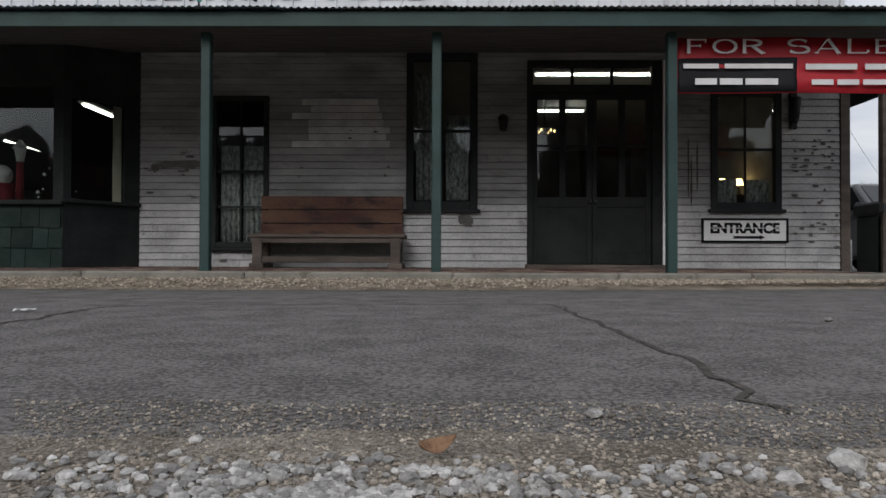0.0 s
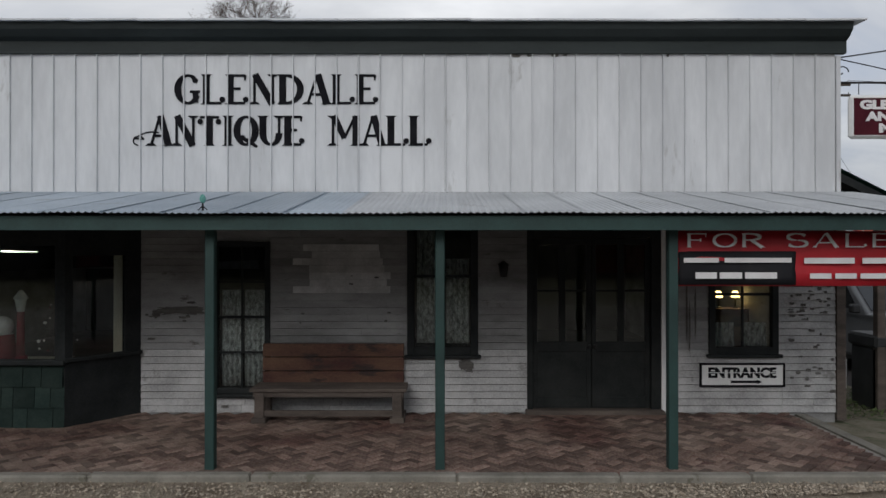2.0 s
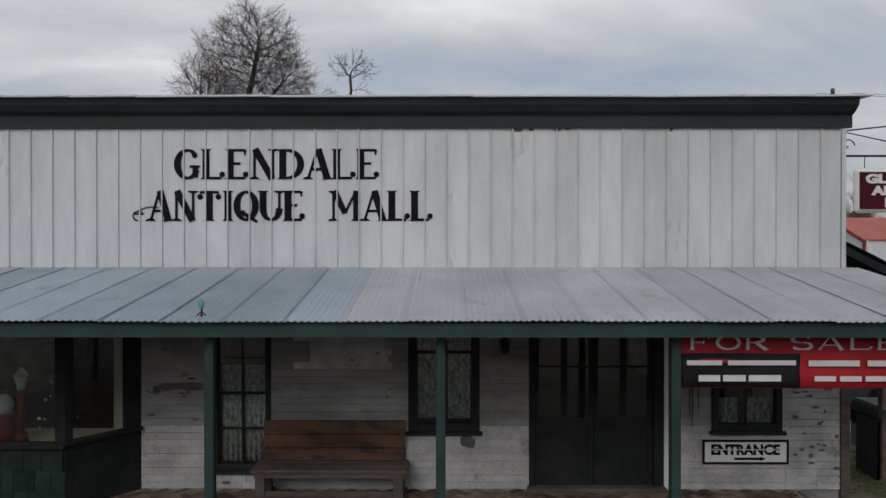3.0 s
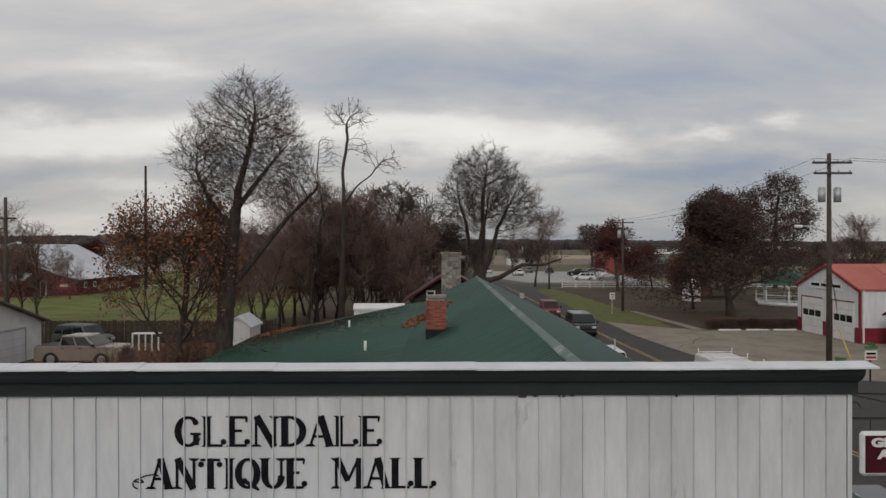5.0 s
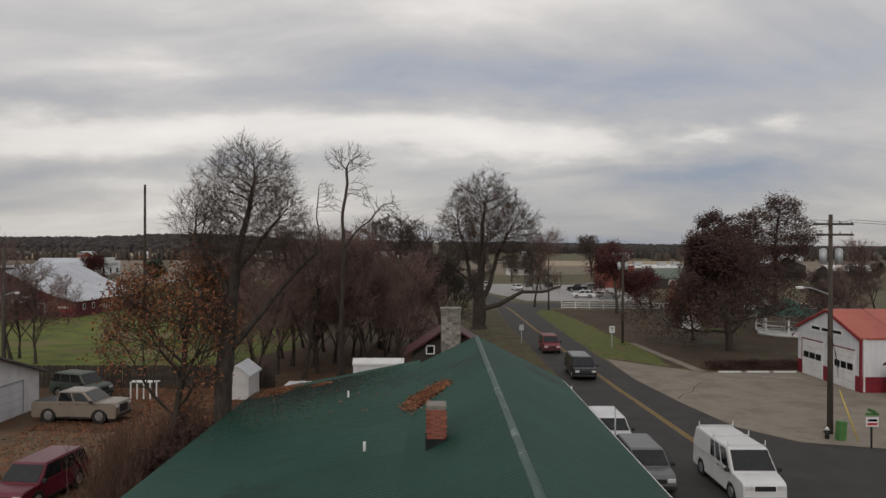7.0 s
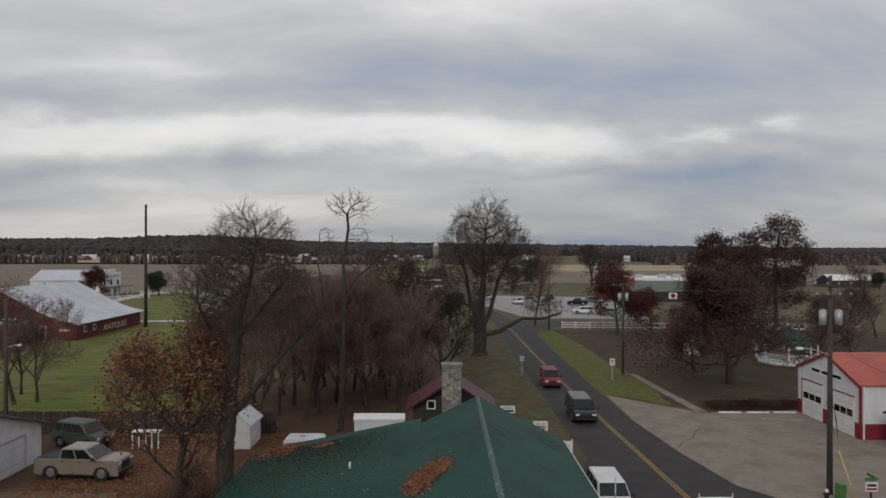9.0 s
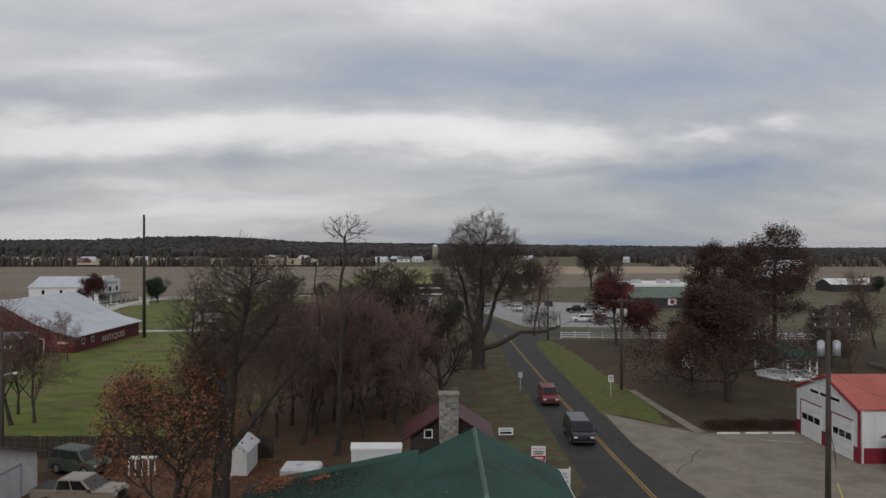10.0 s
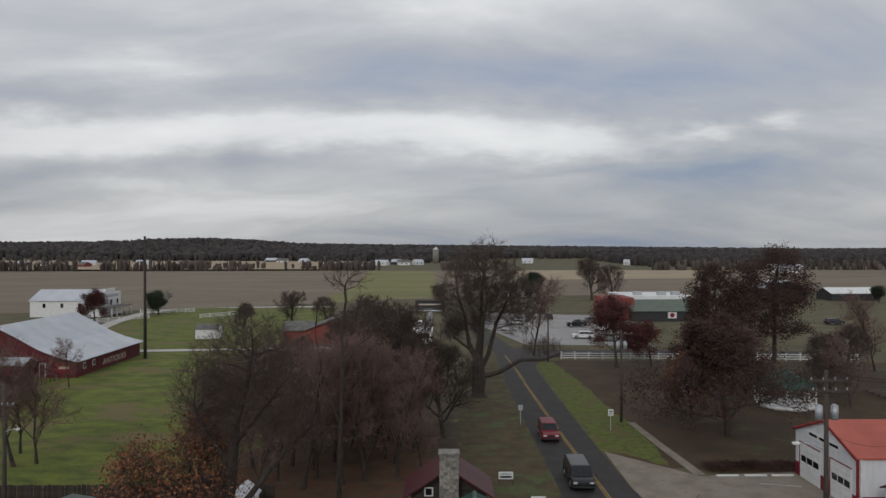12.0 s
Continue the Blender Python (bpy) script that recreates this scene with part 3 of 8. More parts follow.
bm = bmesh.new()
gx = [-2600, -1800, -1300, -1000, -800] + list(range(-700, -199, 50)) + [0, 200, 400, 700, 1000, 1400, 1900, 2600]
gy = [-500, -50, 60, 200, 400, 560, 700, 850, 1000, 1200, 1500, 1900, 2600]
grid = [[bm.verts.new((x, y, -0.03 + hill(x, y))) for x in gx] for y in gy]
for r0, r1 in zip(grid, grid[1:]):
    for i in range(len(gx) - 1):
        bm.faces.new((r0[i], r0[i + 1], r1[i + 1], r1[i])).smooth = True
tagged(part("ground", bm, M["grass"]), "patchy green and straw-brown winter grass land", "ground", kind="structure")
sheet("field", [(-420, 205), (-114, 206), (-69, 223), (-17, 256), (26, 271), (110, 286), (420, 300), (640, 560), (-620, 560)], 0.02, M["field"], "harvested tan crop field in winter", "field")
bm = bmesh.new()
rows = []
for y in (563, 620, 680, 740, 800):
    rows.append([bm.verts.new((x, y, hill(x, y) + 1.2)) for x in range(-760, -90, 60)])
for r0, r1 in zip(rows, rows[1:]):
    for k in range(len(r0) - 1):
        bm.faces.new((r0[k], r0[k + 1], r1[k + 1], r1[k])).smooth = True
tagged(part("field_far", bm, M["field_pale"]), "far strip of pale stubble field", "field", kind="structure")
sheet("field_green", [(-44, 242), (-17, 259), (-1, 266), (-6, 545), (-55, 545), (-42, 330)], 0.06, M["field_green"], "yellow-green winter wheat field", "field", ragged=3.0)
sheet("field_rise", [(45, 400), (160, 420), (215, 560), (60, 560)], 0.07, M["field_pale"], "pale stubble field on a rise", "field")
sheet("lawn", [(-75, 53), (-14, 53), (-13, 62), (-26, 130), (-34, 222), (-80, 221), (-84, 192), (-79, 158), (-62, 126)], -0.015, M["lawn"], "bright green mown lawn beside the barn", "lawn", ragged=1.2)
sheet("park", [(16.5, 61), (75, 60), (75, 116), (21, 119), (16.2, 118), (15.6, 84)], -0.017, M["park"], "brown leaf-strewn park lawn under oaks", "lawn", ragged=0.6)
sheet("verge", [(15.4, 67), (20.6, 61.5), (21.2, 68), (20.8, 80), (20.2, 100), (19.2, 117), (15.9, 117), (15.5, 90)], -0.008, M["verge_green"], "bright green roadside verge", "verge", ragged=0.7)
sheet("verge_west", [(4.5, 43), (9.8, 43), (9.7, 60), (9.3, 90), (9.6, 118), (3, 118), (2.0, 62)], -0.012, M["verge"], "straw and green roadside verge", "verge", ragged=0.5)
sheet("yard", [(-36, 12), (-10.9, 12), (-10.9, 42), (-2, 44), (0, 72), (-12, 80), (-24, 52), (-36, 52)], -0.014, M["leafy"], "yard covered with brown fallen leaves", "yard", ragged=0.8)
sheet("thicket_floor", [(-22, 53), (3, 52), (4.6, 62), (4.2, 112), (-18, 112), (-26, 80)], -0.016, M["thicket"], "brown leaf litter and straw under the thicket", "ground", ragged=1.5)
sheet("driveway", [(-36, 40.5), (-18.5, 39.5), (-14, 30), (-13, 14), (-16.5, 14), (-19, 31), (-26, 36), (-36, 36)], -0.006, M["drive"], "packed earth driveway with fallen leaves", "driveway", ragged=0.7)
road = sheet("road", [(7.4, 7.4), (60, 7.4), (60, 35.2), (23.6, 36.4), (19.7, 37.6), (17.5, 40.8), (16.4, 47.3), (15.6, 56), (15.4, 70), (15.3, 90), (15.4, 112), (17.5, 121), (26, 124.5), (75, 121.5), (75, 128), (25, 131), (14, 133), (10, 127), (9.7, 112), (9.4, 92), (9.6, 66), (9.8, 46), (7.4, 41)], 0.0, M["asphalt"], "dark two-lane asphalt road running away between verges", "road")
sheet("road_far", [(10, 127), (14, 133), (6, 205), (2.5, 205)], 0.003, M["asphalt"], "far stretch of the asphalt road", "road")
street = sheet("street", [(-90, 0.5), (120, 0.5), (120, 7.35), (5.4, 7.35), (2.4, 6.13), (0.2, 5.86), (-1.2, 5.80), (-3.2, 5.74), (-90, 5.6)], 0.0025, M["asphalt_old"], "worn grey asphalt street before the shop", "road")
edge = [(120, 0.95)]
for k in range(121):
    x = 3.0 - k * 0.05
    edge.append((x, 0.92 + 0.10 * noise.noise(Vector((x * 1.7, 0.3, 0))) + 0.045 * noise.noise(Vector((x * 7.0, 5.1, 0)))))
edge.append((-90, 0.9))
sheet("near_gravel", [(-90, -12), (120, -12)] + edge, 0.0045, M["gravel_bed"], "loose gravel and dirt at the street edge", "ground")
bm = bmesh.new()
prev = None
for x, y in ((-90, 5.55), (-3.2, 5.70), (-1.2, 5.76), (0.2, 5.82), (2.4, 6.09), (5.35, 6.55)):
    cur = [bm.verts.new((x, y + (6.9 - y) * k / 3, 0.006 + 0.084 * (k / 3) ** 1.2)) for k in range(4)]
    if prev:
        for k in range(3):
            bm.faces.new((prev[k], cur[k], cur[k + 1], prev[k + 1])).smooth = True
    prev = cur
tagged(part("gravel_strip", bm, M["strip_bed"]), "gravel strip between the street and the porch", "ground", kind="structure")
sheet("side_ground", [(5.4, 7.0), (7.4, 7.0), (7.4, 41), (5.6, 41), (5.4, 10)], 0.006, M["side"], "gravel with weeds and grass beside the shop", "ground")
sheet("parking_lot", [(17.5, 40.9), (19.7, 37.7), (23.6, 36.5), (60, 35.3), (60, 60), (30.4, 60), (22.3, 58.9), (15.75, 66), (15.65, 56), (16.45, 47.4)], 0.006, M["concrete"], "pale stained concrete parking lot", "pavement")
sheet("sidewalk", [(21.9, 59.2), (22.9, 59.2), (22.2, 68), (21.7, 77), (20.9, 77), (21.3, 68)], 0.008, M["concrete"], "concrete footpath along the verge", "pavement")
sheet("far_lot", [(17, 138), (42, 136), (46, 196), (9, 204), (10, 170)], 0.012, M["far_lot"], "pale asphalt car park of the restaurant", "pavement")
sheet("lane_near", [(-62, 129), (-20, 133), (-20, 135.5), (-62, 131.8)], 0.005, M["lane"], "pale concrete drive behind the barn", "road")


def ribbon(name, pts, width, z, material, label, category, parent=None, shift=0.0):
    bm = bmesh.new()
    prev = None
    for i, (x, y) in enumerate(pts):
        a, b = pts[max(i - 1, 0)], pts[min(i + 1, len(pts) - 1)]
        d = Vector((b[0] - a[0], b[1] - a[1])).normalized()
        n = Vector((d.y, -d.x))
        p = Vector((x, y)) + n * shift
        cur = (bm.verts.new((*(p - n * width / 2), z)), bm.verts.new((*(p + n * width / 2), z)))
        if prev:
            bm.faces.new((prev[0], prev[1], cur[1], cur[0]))
        prev = cur
    ob = part(name, bm, material, parent)
    return tagged(ob, label, category, kind="structure") if parent is None else tagged(ob, label)


ribbon("lane", [(-80, 156), (-85, 180), (-88, 204), (-84, 218), (-76, 223), (-60, 225), (-36, 226)], 3.6, 0.004, M["lane"], "pale gravel lane round the lawn", "road")
CENTRE = [(14.6, 15), (14.3, 27.5), (13.9, 39), (13.3, 53), (12.75, 70), (12.25, 93), (12.05, 112), (11.6, 125)]
for s in (-0.11, 0.11):
    ribbon("yellow_line", CENTRE, 0.09, 0.005, M["yellow"], "", "", road, s)
ribbon("edge_crack", [(16.7, 48.6), (17.6, 50.2), (18.6, 51.0), (19.3, 52.6), (20.6, 54.5)], 0.07, 0.010, M["crack"], "dark joint crack across the parking lot", "crack")
rg = random.Random(11)


def crack(stops, width, label):
    pts = [stops[0]]
    for x, y in stops[1:]:
        px, py = pts[-1]
        for k in range(1, 8):
            pts.append((px + (x - px) * k / 7 + rg.uniform(-0.03, 0.03), py + (y - py) * k / 7 + rg.uniform(-0.02, 0.02)))
    ribbon("pavement_crack", pts, width, 0.0055, M["crack"], label, "crack")


crack([(0.90, 4.05), (0.92, 3.16), (0.95, 2.38), (0.93, 1.58), (0.87, 1.10)], 0.022, "dark jagged crack in the worn asphalt")
crack([(0.90, 4.05), (-0.4, 3.98), (-1.1, 3.92), (-1.6, 3.82), (-1.70, 3.60), (-1.66, 3.30), (-1.62, 2.90), (-1.60, 2.50)], 0.026, "thin wandering crack along the street")

# ---- antique shop ----
WY = 9.43
shop = thing("antique_shop", "white clapboard antique shop with green metal roof and porch", "building")
core = []
OPEN = [(-3.07, -2.27, 0.42, 2.54), (-0.35, 0.64, 0.96, 3.14), (1.33, 3.20, 0.14, 3.04), (3.87, 4.84, 0.97, 2.63)]


def gaps(x0, x1, z0, z1):
    """Stretches of a wall row that no opening cuts."""
    out, x = [], x0
    for a, b, c, d in OPEN:
        if c < z1 - 0.01 and d > z0 + 0.01:
            if a > x:
                out.append((x, a))
            x = b
    if x < x1:
        out.append((x, x1))
    return out


levels = sorted({0.0, 3.3, *[v for o in OPEN for v in o[2:]]})
for z0, z1 in zip(levels, levels[1:]):
    for a, b in gaps(-4.08, 5.65, z0, z1):
        core.append((a, b, WY + 0.03, WY + 0.16, z0, z1))
core.append((-10.5, 5.65, WY + 0.04, WY + 0.16, 3.3, 5.56))
core.append((-10.5, -10.35, WY + 0.16, 40.0, -0.05, 2.0))
core.append((5.53, 5.65, WY + 0.16, 39.3, -0.05, 3.6))
core.append((-10.35, 5.53, 39.2, 39.35, -0.05, 2.1))
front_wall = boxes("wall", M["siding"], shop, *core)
# lapped boards, row by row


def board(x0, x1, z, h, mat):
    bm = bmesh.new()
    pts = [(0, WY + 0.03, z), (0, WY - 0.008, z), (0, WY + 0.014, z + h), (0, WY + 0.03, z + h)]
    prism(bm, pts, (x0 + 0.002, 0, 0), (x1 - 0.002, 0, 0))
    return part("siding_board", bm, mat, front_wall)


rb = random.Random(4)
z, row = 0.155, 0
while z < 3.2:
    h = 0.098
    for a, b in gaps(-4.08, 5.65, z, z + h):
        cuts = [a]
        while cuts[-1] < b - 1.7:
            cuts.append(cuts[-1] + rb.uniform(1.1, 2.4))
        if b - cuts[-1] < 0.25 and len(cuts) > 1:
            cuts.pop()
        cuts.append(b)
        if a < 4.7 and b > 5.0:
            cuts = [v for v in cuts if v < 4.6 or v > 5.3] + [4.9]
            cuts.sort()
        for c, d in zip(cuts, cuts[1:]):
            # right end is whiter paint; below 0.95 brighter light is put into the colour
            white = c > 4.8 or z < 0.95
            board(c, d, z, h - rb.uniform(0.006, 0.010), M["siding_fresh_and_lit" if white else "siding"])
    z += h
    row += 1

# upper front of ribbed sheets
SH, x = 0.305, -10.5
upper = boxes("upper_front", M["panel"], shop, (-10.5, 5.64, WY + 0.02, WY + 0.035, 3.22, 5.3))
while x < 5.5:
    bm = bmesh.new()
    w = min(SH, 5.65 - x)
    prof = [(0, 0.02), (0.0, 0.004), (0.004, -0.030), (0.016, -0.030), (0.022, 0.0), (w - 0.002, 0.0), (w - 0.002, 0.02)]
    tilt = rb.uniform(-0.003, 0.003)
    prism(bm, [(x + u, WY + v + tilt, 0) for u, v in prof], (0, 0, 3.235), (0, 0, 5.24))
    part("metal_sheet", bm, M["panel"], upper)
    x += SH

# cornice with cap
bm = bmesh.new()
prism(bm, [(0, 9.465, 5.17), (0, 9.38, 5.17), (0, 9.38, 5.34), (0, 9.30, 5.38), (0, 9.22, 5.46), (0, 9.20, 5.555), (0, 9.465, 5.555)], (-11.2, 0, 0), (5.78, 0, 0))
cornice = part("cornice", bm, M["cornice"], shop, "black painted cornice board")
x = -11.3
while x < 5.8:
    w = min(0.91, 5.92 - x)
    bm = bmesh.new()
    prism(bm, [(0, 9.14, 5.553), (0, 9.14, 5.575), (0, 9.465, 5.612), (0, 9.465, 5.565)], (x, 0, rb.uniform(-0.004, 0.004)), (x + w + 0.01, 0, rb.uniform(-0.004, 0.01)))
    part("cap_sheet", bm, M["white_wall"], cornice)
    x += w

# porch roof, corrugated
porch = boxes("porch_frame", M["teal"], shop, (-10.6, 5.85, 6.74, 6.785, 2.62, 2.765), label="teal painted porch fascia board")


bm = bmesh.new()
prism(bm, [(0, 6.79, 2.76), (0, 9.40, 3.185), (0, 9.40, 3.14), (0, 6.79, 2.715)], (-10.5, 0, 0), (5.8, 0, 0))
part("porch_ceiling", bm, M["soffit"], shop, "dark porch ceiling boards")


def corrugated(name, p0, along, down, n, pitch, amp, mat, parent, steps=4, thick=0.0):
    """Wavy sheet: waves along one way, each running down the other."""
    bm = bmesh.new()
    a, d = Vector(along).normalized(), Vector(down)
    up = a.cross(d).normalized()
    if up.z < 0:
        up = -up
    prev = None
    for i in range(n * steps + 1):
        s = i / steps * pitch
        off = up * (amp * math.cos(2 * math.pi * i / steps))
        p = Vector(p0) + a * s + off
        cur = (bm.verts.new(p), bm.verts.new(p + d))
        if prev:
            f = bm.faces.new((prev[0], cur[0], cur[1], prev[1]))
            f.smooth = True
        prev = cur
    return part(name, bm, mat, parent)


x = -10.62
while x < 5.75:
    n = 9
    if x + n * 0.07 > 5.9:
        n = int((5.9 - x) / 0.07)
    dz = rb.uniform(-0.006, 0.008)
    corrugated("roof_sheet", (x, 6.66 + rb.uniform(-0.02, 0.015), 2.79 + dz), (1, 0, 0), (0, 9.42 - 6.66, 0.445 - dz), n, 0.07, 0.009, M["tin_blue"] if x < -1.4 else M["tin"], porch)
    x += n * 0.07 - 0.02
for px in (-7.0, -4.65, -2.285, 0.12, 2.555, 4.98):
    bm = bmesh.new()
    box(bm, px - 0.05, px + 0.05, 6.95, 7.05, 0.12, 2.63, bevel=0.008)
    part("porch_post", bm, M["teal"], shop)

# main roof
RIDGE, FOLD, EAVE_L, EAVE_R = (2.08, 5.50), (-1.15, 3.93), (-10.95, 1.98), (7.02, 3.02)
bm = bmesh.new()
for a, b in ((RIDGE, FOLD), (FOLD, EAVE_L), (RIDGE, EAVE_R)):
    e = 9.72
    f = 41.0 if b is EAVE_L else 39.7
    vs = [(a[0], e, a[1] - 0.05), (b[0], e, b[1] - 0.05), (b[0], f, b[1] - 0.05), (a[0], f, a[1] - 0.05)]
    top = [bm.verts.new(v) for v in vs]
    low = [bm.verts.new((v[0], v[1], v[2] - 0.12)) for v in vs]
    bm.faces.new(top)
    bm.faces.new(low[::-1])
    for i in range(4):
        bm.faces.new((top[i], low[i], low[(i + 1) % 4], top[(i + 1) % 4]))
roof_base = part("roof", bm, M["trim_black"], shop, "green ribbed metal roof with pale ridge")


def slope(a, b, y0, y1):
    y = y0
    while y < y1 - 0.05:
        n = min(4, max(1, int(round((y1 - y) / 0.23))))
        lift = rb.uniform(0.0, 0.0015)
        corrugated("roof_panel", (a[0], y, a[1] + lift), (0, 1, 0), (b[0] - a[0], 0, b[1] - a[1]), n, 0.23, 0.016, M["roof_green"], roof_base, steps=6)
        y += n * 0.23


slope(RIDGE, EAVE_R, 9.72, 39.8)
slope(RIDGE, FOLD, 9.72, 39.8)
slope(FOLD, EAVE_L, 9.72, 41.0)
y = 9.7
while y < 39.8:
    n = min(3.0, 39.85 - y)
    bm = bmesh.new()
    prism(bm, [(RIDGE[0] - 0.12, 0, RIDGE[1] - 0.045), (RIDGE[0] - 0.10, 0, RIDGE[1] - 0.02), (RIDGE[0], 0, RIDGE[1] + 0.05), (RIDGE[0] + 0.10, 0, RIDGE[1] - 0.02), (RIDGE[0] + 0.12, 0, RIDGE[1] - 0.045)], (0, y, 0), (0, y + n + 0.03, rb.uniform(0, 0.01)))
    part("ridge_cap", bm, M["ridge"], roof_base)
    y += n
bm = bmesh.new()
for x0, z0 in ((EAVE_R[0], EAVE_R[1]),):
    box(bm, x0 - 0.01, x0 + 0.05, 9.7, 39.75, z0 - 0.13, z0 - 0.01)
part("eave_trim", bm, M["white_paint"], shop, "thin white eave trim")
for py in (10.1, 14.5, 19, 23.5, 28, 32.5, 37):
    boxes("eave_post", M["bench_grey"], shop, (6.62, 6.74, py - 0.06, py + 0.06, 0.0, 3.05), bevel=0.008)

# ---- shop front: openings, signs, porch things ----
def window(name, x0, x1, z0, z1, cols, rows, label, frame_w=0.085, back=None, bar=0.022, mat="trim_black", split=True):
    """Sash window in the front wall: casing, sill, panes, bars."""
    w = thing(name, label, "")
    w.parent = shop
    bm = bmesh.new()
    for d in ((x0, x0 + frame_w, z0, z1), (x1 - frame_w, x1, z0, z1), (x0 + frame_w, x1 - frame_w, z1 - frame_w, z1), (x0 + frame_w, x1 - frame_w, z0, z0 + frame_w * 1.1)):
        box(bm, d[0], d[1], WY - 0.03, WY + 0.07, d[2], d[3], bevel=0.006)
    part("window_frame", bm, M[mat], w)
    boxes("window_sill", M[mat], w, (x0 - 0.04, x1 + 0.04, WY - 0.08, WY + 0.0, z0 - 0.045, z0), bevel=0.008)
    a0, a1, b0, b1 = x0 + frame_w, x1 - frame_w, z0 + frame_w * 1.1, z1 - frame_w
    for i in range(cols):
        for j in range(rows):
            c0, c1 = a0 + (a1 - a0) * i / cols, a0 + (a1 - a0) * (i + 1) / cols
            d0, d1 = b0 + (b1 - b0) * j / rows, b0 + (b1 - b0) * (j + 1) / rows
            p = boxes("pane", M["glass"], w, (c0 + bar / 2, c1 - bar / 2, WY + 0.03, WY + 0.034, d0 + bar / 2, d1 - bar / 2))
            p.visible_shadow = False
    for i in range(1, cols):
        c = a0 + (a1 - a0) * i / cols
        boxes("glazing_bar", M[mat], w, (c - bar / 2, c + bar / 2, WY + 0.015, WY + 0.05, b0, b1))
    for j in range(1, rows):
        d = b0 + (b1 - b0) * j / rows
        k = bar * (1.7 if split and j * 2 == rows else 1.0)
        boxes("glazing_bar", M[mat], w, (a0, a1, WY + 0.012, WY + 0.052, d - k / 2, d + k / 2))
    return w


window("window", -3.07, -2.27, 0.42, 2.54, 2, 4, "tall eight-pane black window with lace curtain", 0.07)
window("window", -0.35, 0.64, 0.96, 3.14, 2, 2, "tall black sash window with heavy casing", 0.10)
window("window", 3.87, 4.84, 0.97, 2.63, 2, 2, "black sash window with lit lamps behind", 0.09)


def curtain(name, x0, x1, z0, z1, y, label, waves=7, scallop=0.0):
    bm = bmesh.new()
    n, prev = waves * 6, None
    for i in range(n + 1):
        x = x0 + (x1 - x0) * i / n
        yy = y + 0.018 * math.sin(i / 6 * 2 * math.pi)
        lo = z0 + scallop * abs(math.sin(i / n * math.pi))
        cur = (bm.verts.new((x, yy, lo)), bm.verts.new((x, yy + 0.004, z1)))
        if prev:
            bm.faces.new((prev[0], cur[0], cur[1], prev[1])).smooth = True
        prev = cur
    ob = part(name, bm, M["lace"])
    so = ob.modifiers.new("thickness", "SOLIDIFY")
    so.thickness = 0.004
    return tagged(ob, label, "curtain")


curtain("curtain", -2.98, -2.70, 0.5, 1.86, WY + 0.13, "white lace curtain hanging behind the tall window", 4)
curtain("curtain", -2.66, -2.36, 0.5, 1.86, WY + 0.13, "white lace curtain hanging behind the tall window", 4)
curtain("curtain", 3.96, 4.28, 1.05, 1.40, WY + 0.14, "thin white curtain behind the sash window", 4)
curtain("curtain", 4.42, 4.74, 1.05, 1.40, WY + 0.14, "thin white curtain behind the sash window", 4)
curtain("curtain", 0.20, 0.52, 1.1, 2.3, WY + 0.16, "pale curtain behind the casement of the shop", 4)
curtain("curtain", -0.22, 0.08, 1.1, 2.9, WY + 0.18, "dim grey curtain behind the tall sash window", 4)

# double door with transom
DX0, DX1 = 1.33, 3.20
door = thing("double_door", "dark green double shop door with tall glass lights", "")
door.parent = shop
bm = bmesh.new()
for d in ((DX0, DX0 + 0.08, 0.14, 3.04), (DX1 - 0.14, DX1, 0.14, 3.04), (DX0 + 0.08, DX1 - 0.14, 2.96, 3.04), (DX0 + 0.08, DX1 - 0.14, 2.60, 2.70)):
    box(bm, d[0], d[1], WY - 0.02, WY + 0.10, d[2], d[3], bevel=0.006)
part("door_frame", bm, M["door"], door)
boxes("threshold", M["bench_grey"], door, (DX0 - 0.03, DX1 + 0.02, WY - 0.14, WY + 0.08, 0.12, 0.20), bevel=0.01, label="worn wooden threshold")
boxes("casing", M["white_paint"], door, (DX1 + 0.003, DX1 + 0.06, WY - 0.025, WY + 0.03, 0.16, 3.04))
tw = (DX1 - 0.14 - DX0 - 0.08) / 3
for i in range(3):
    a = DX0 + 0.08 + i * tw
    p = boxes("transom_pane", M["glass"], door, (a + 0.02, a + tw - 0.02, WY + 0.04, WY + 0.044, 2.71, 2.95))
    p.visible_shadow = False
    if i:
        boxes("transom_bar", M["door"], door, (a - 0.02, a + 0.02, WY + 0.02, WY + 0.07, 2.70, 2.96))
lw = (DX1 - 0.14 - DX0 - 0.08) / 2
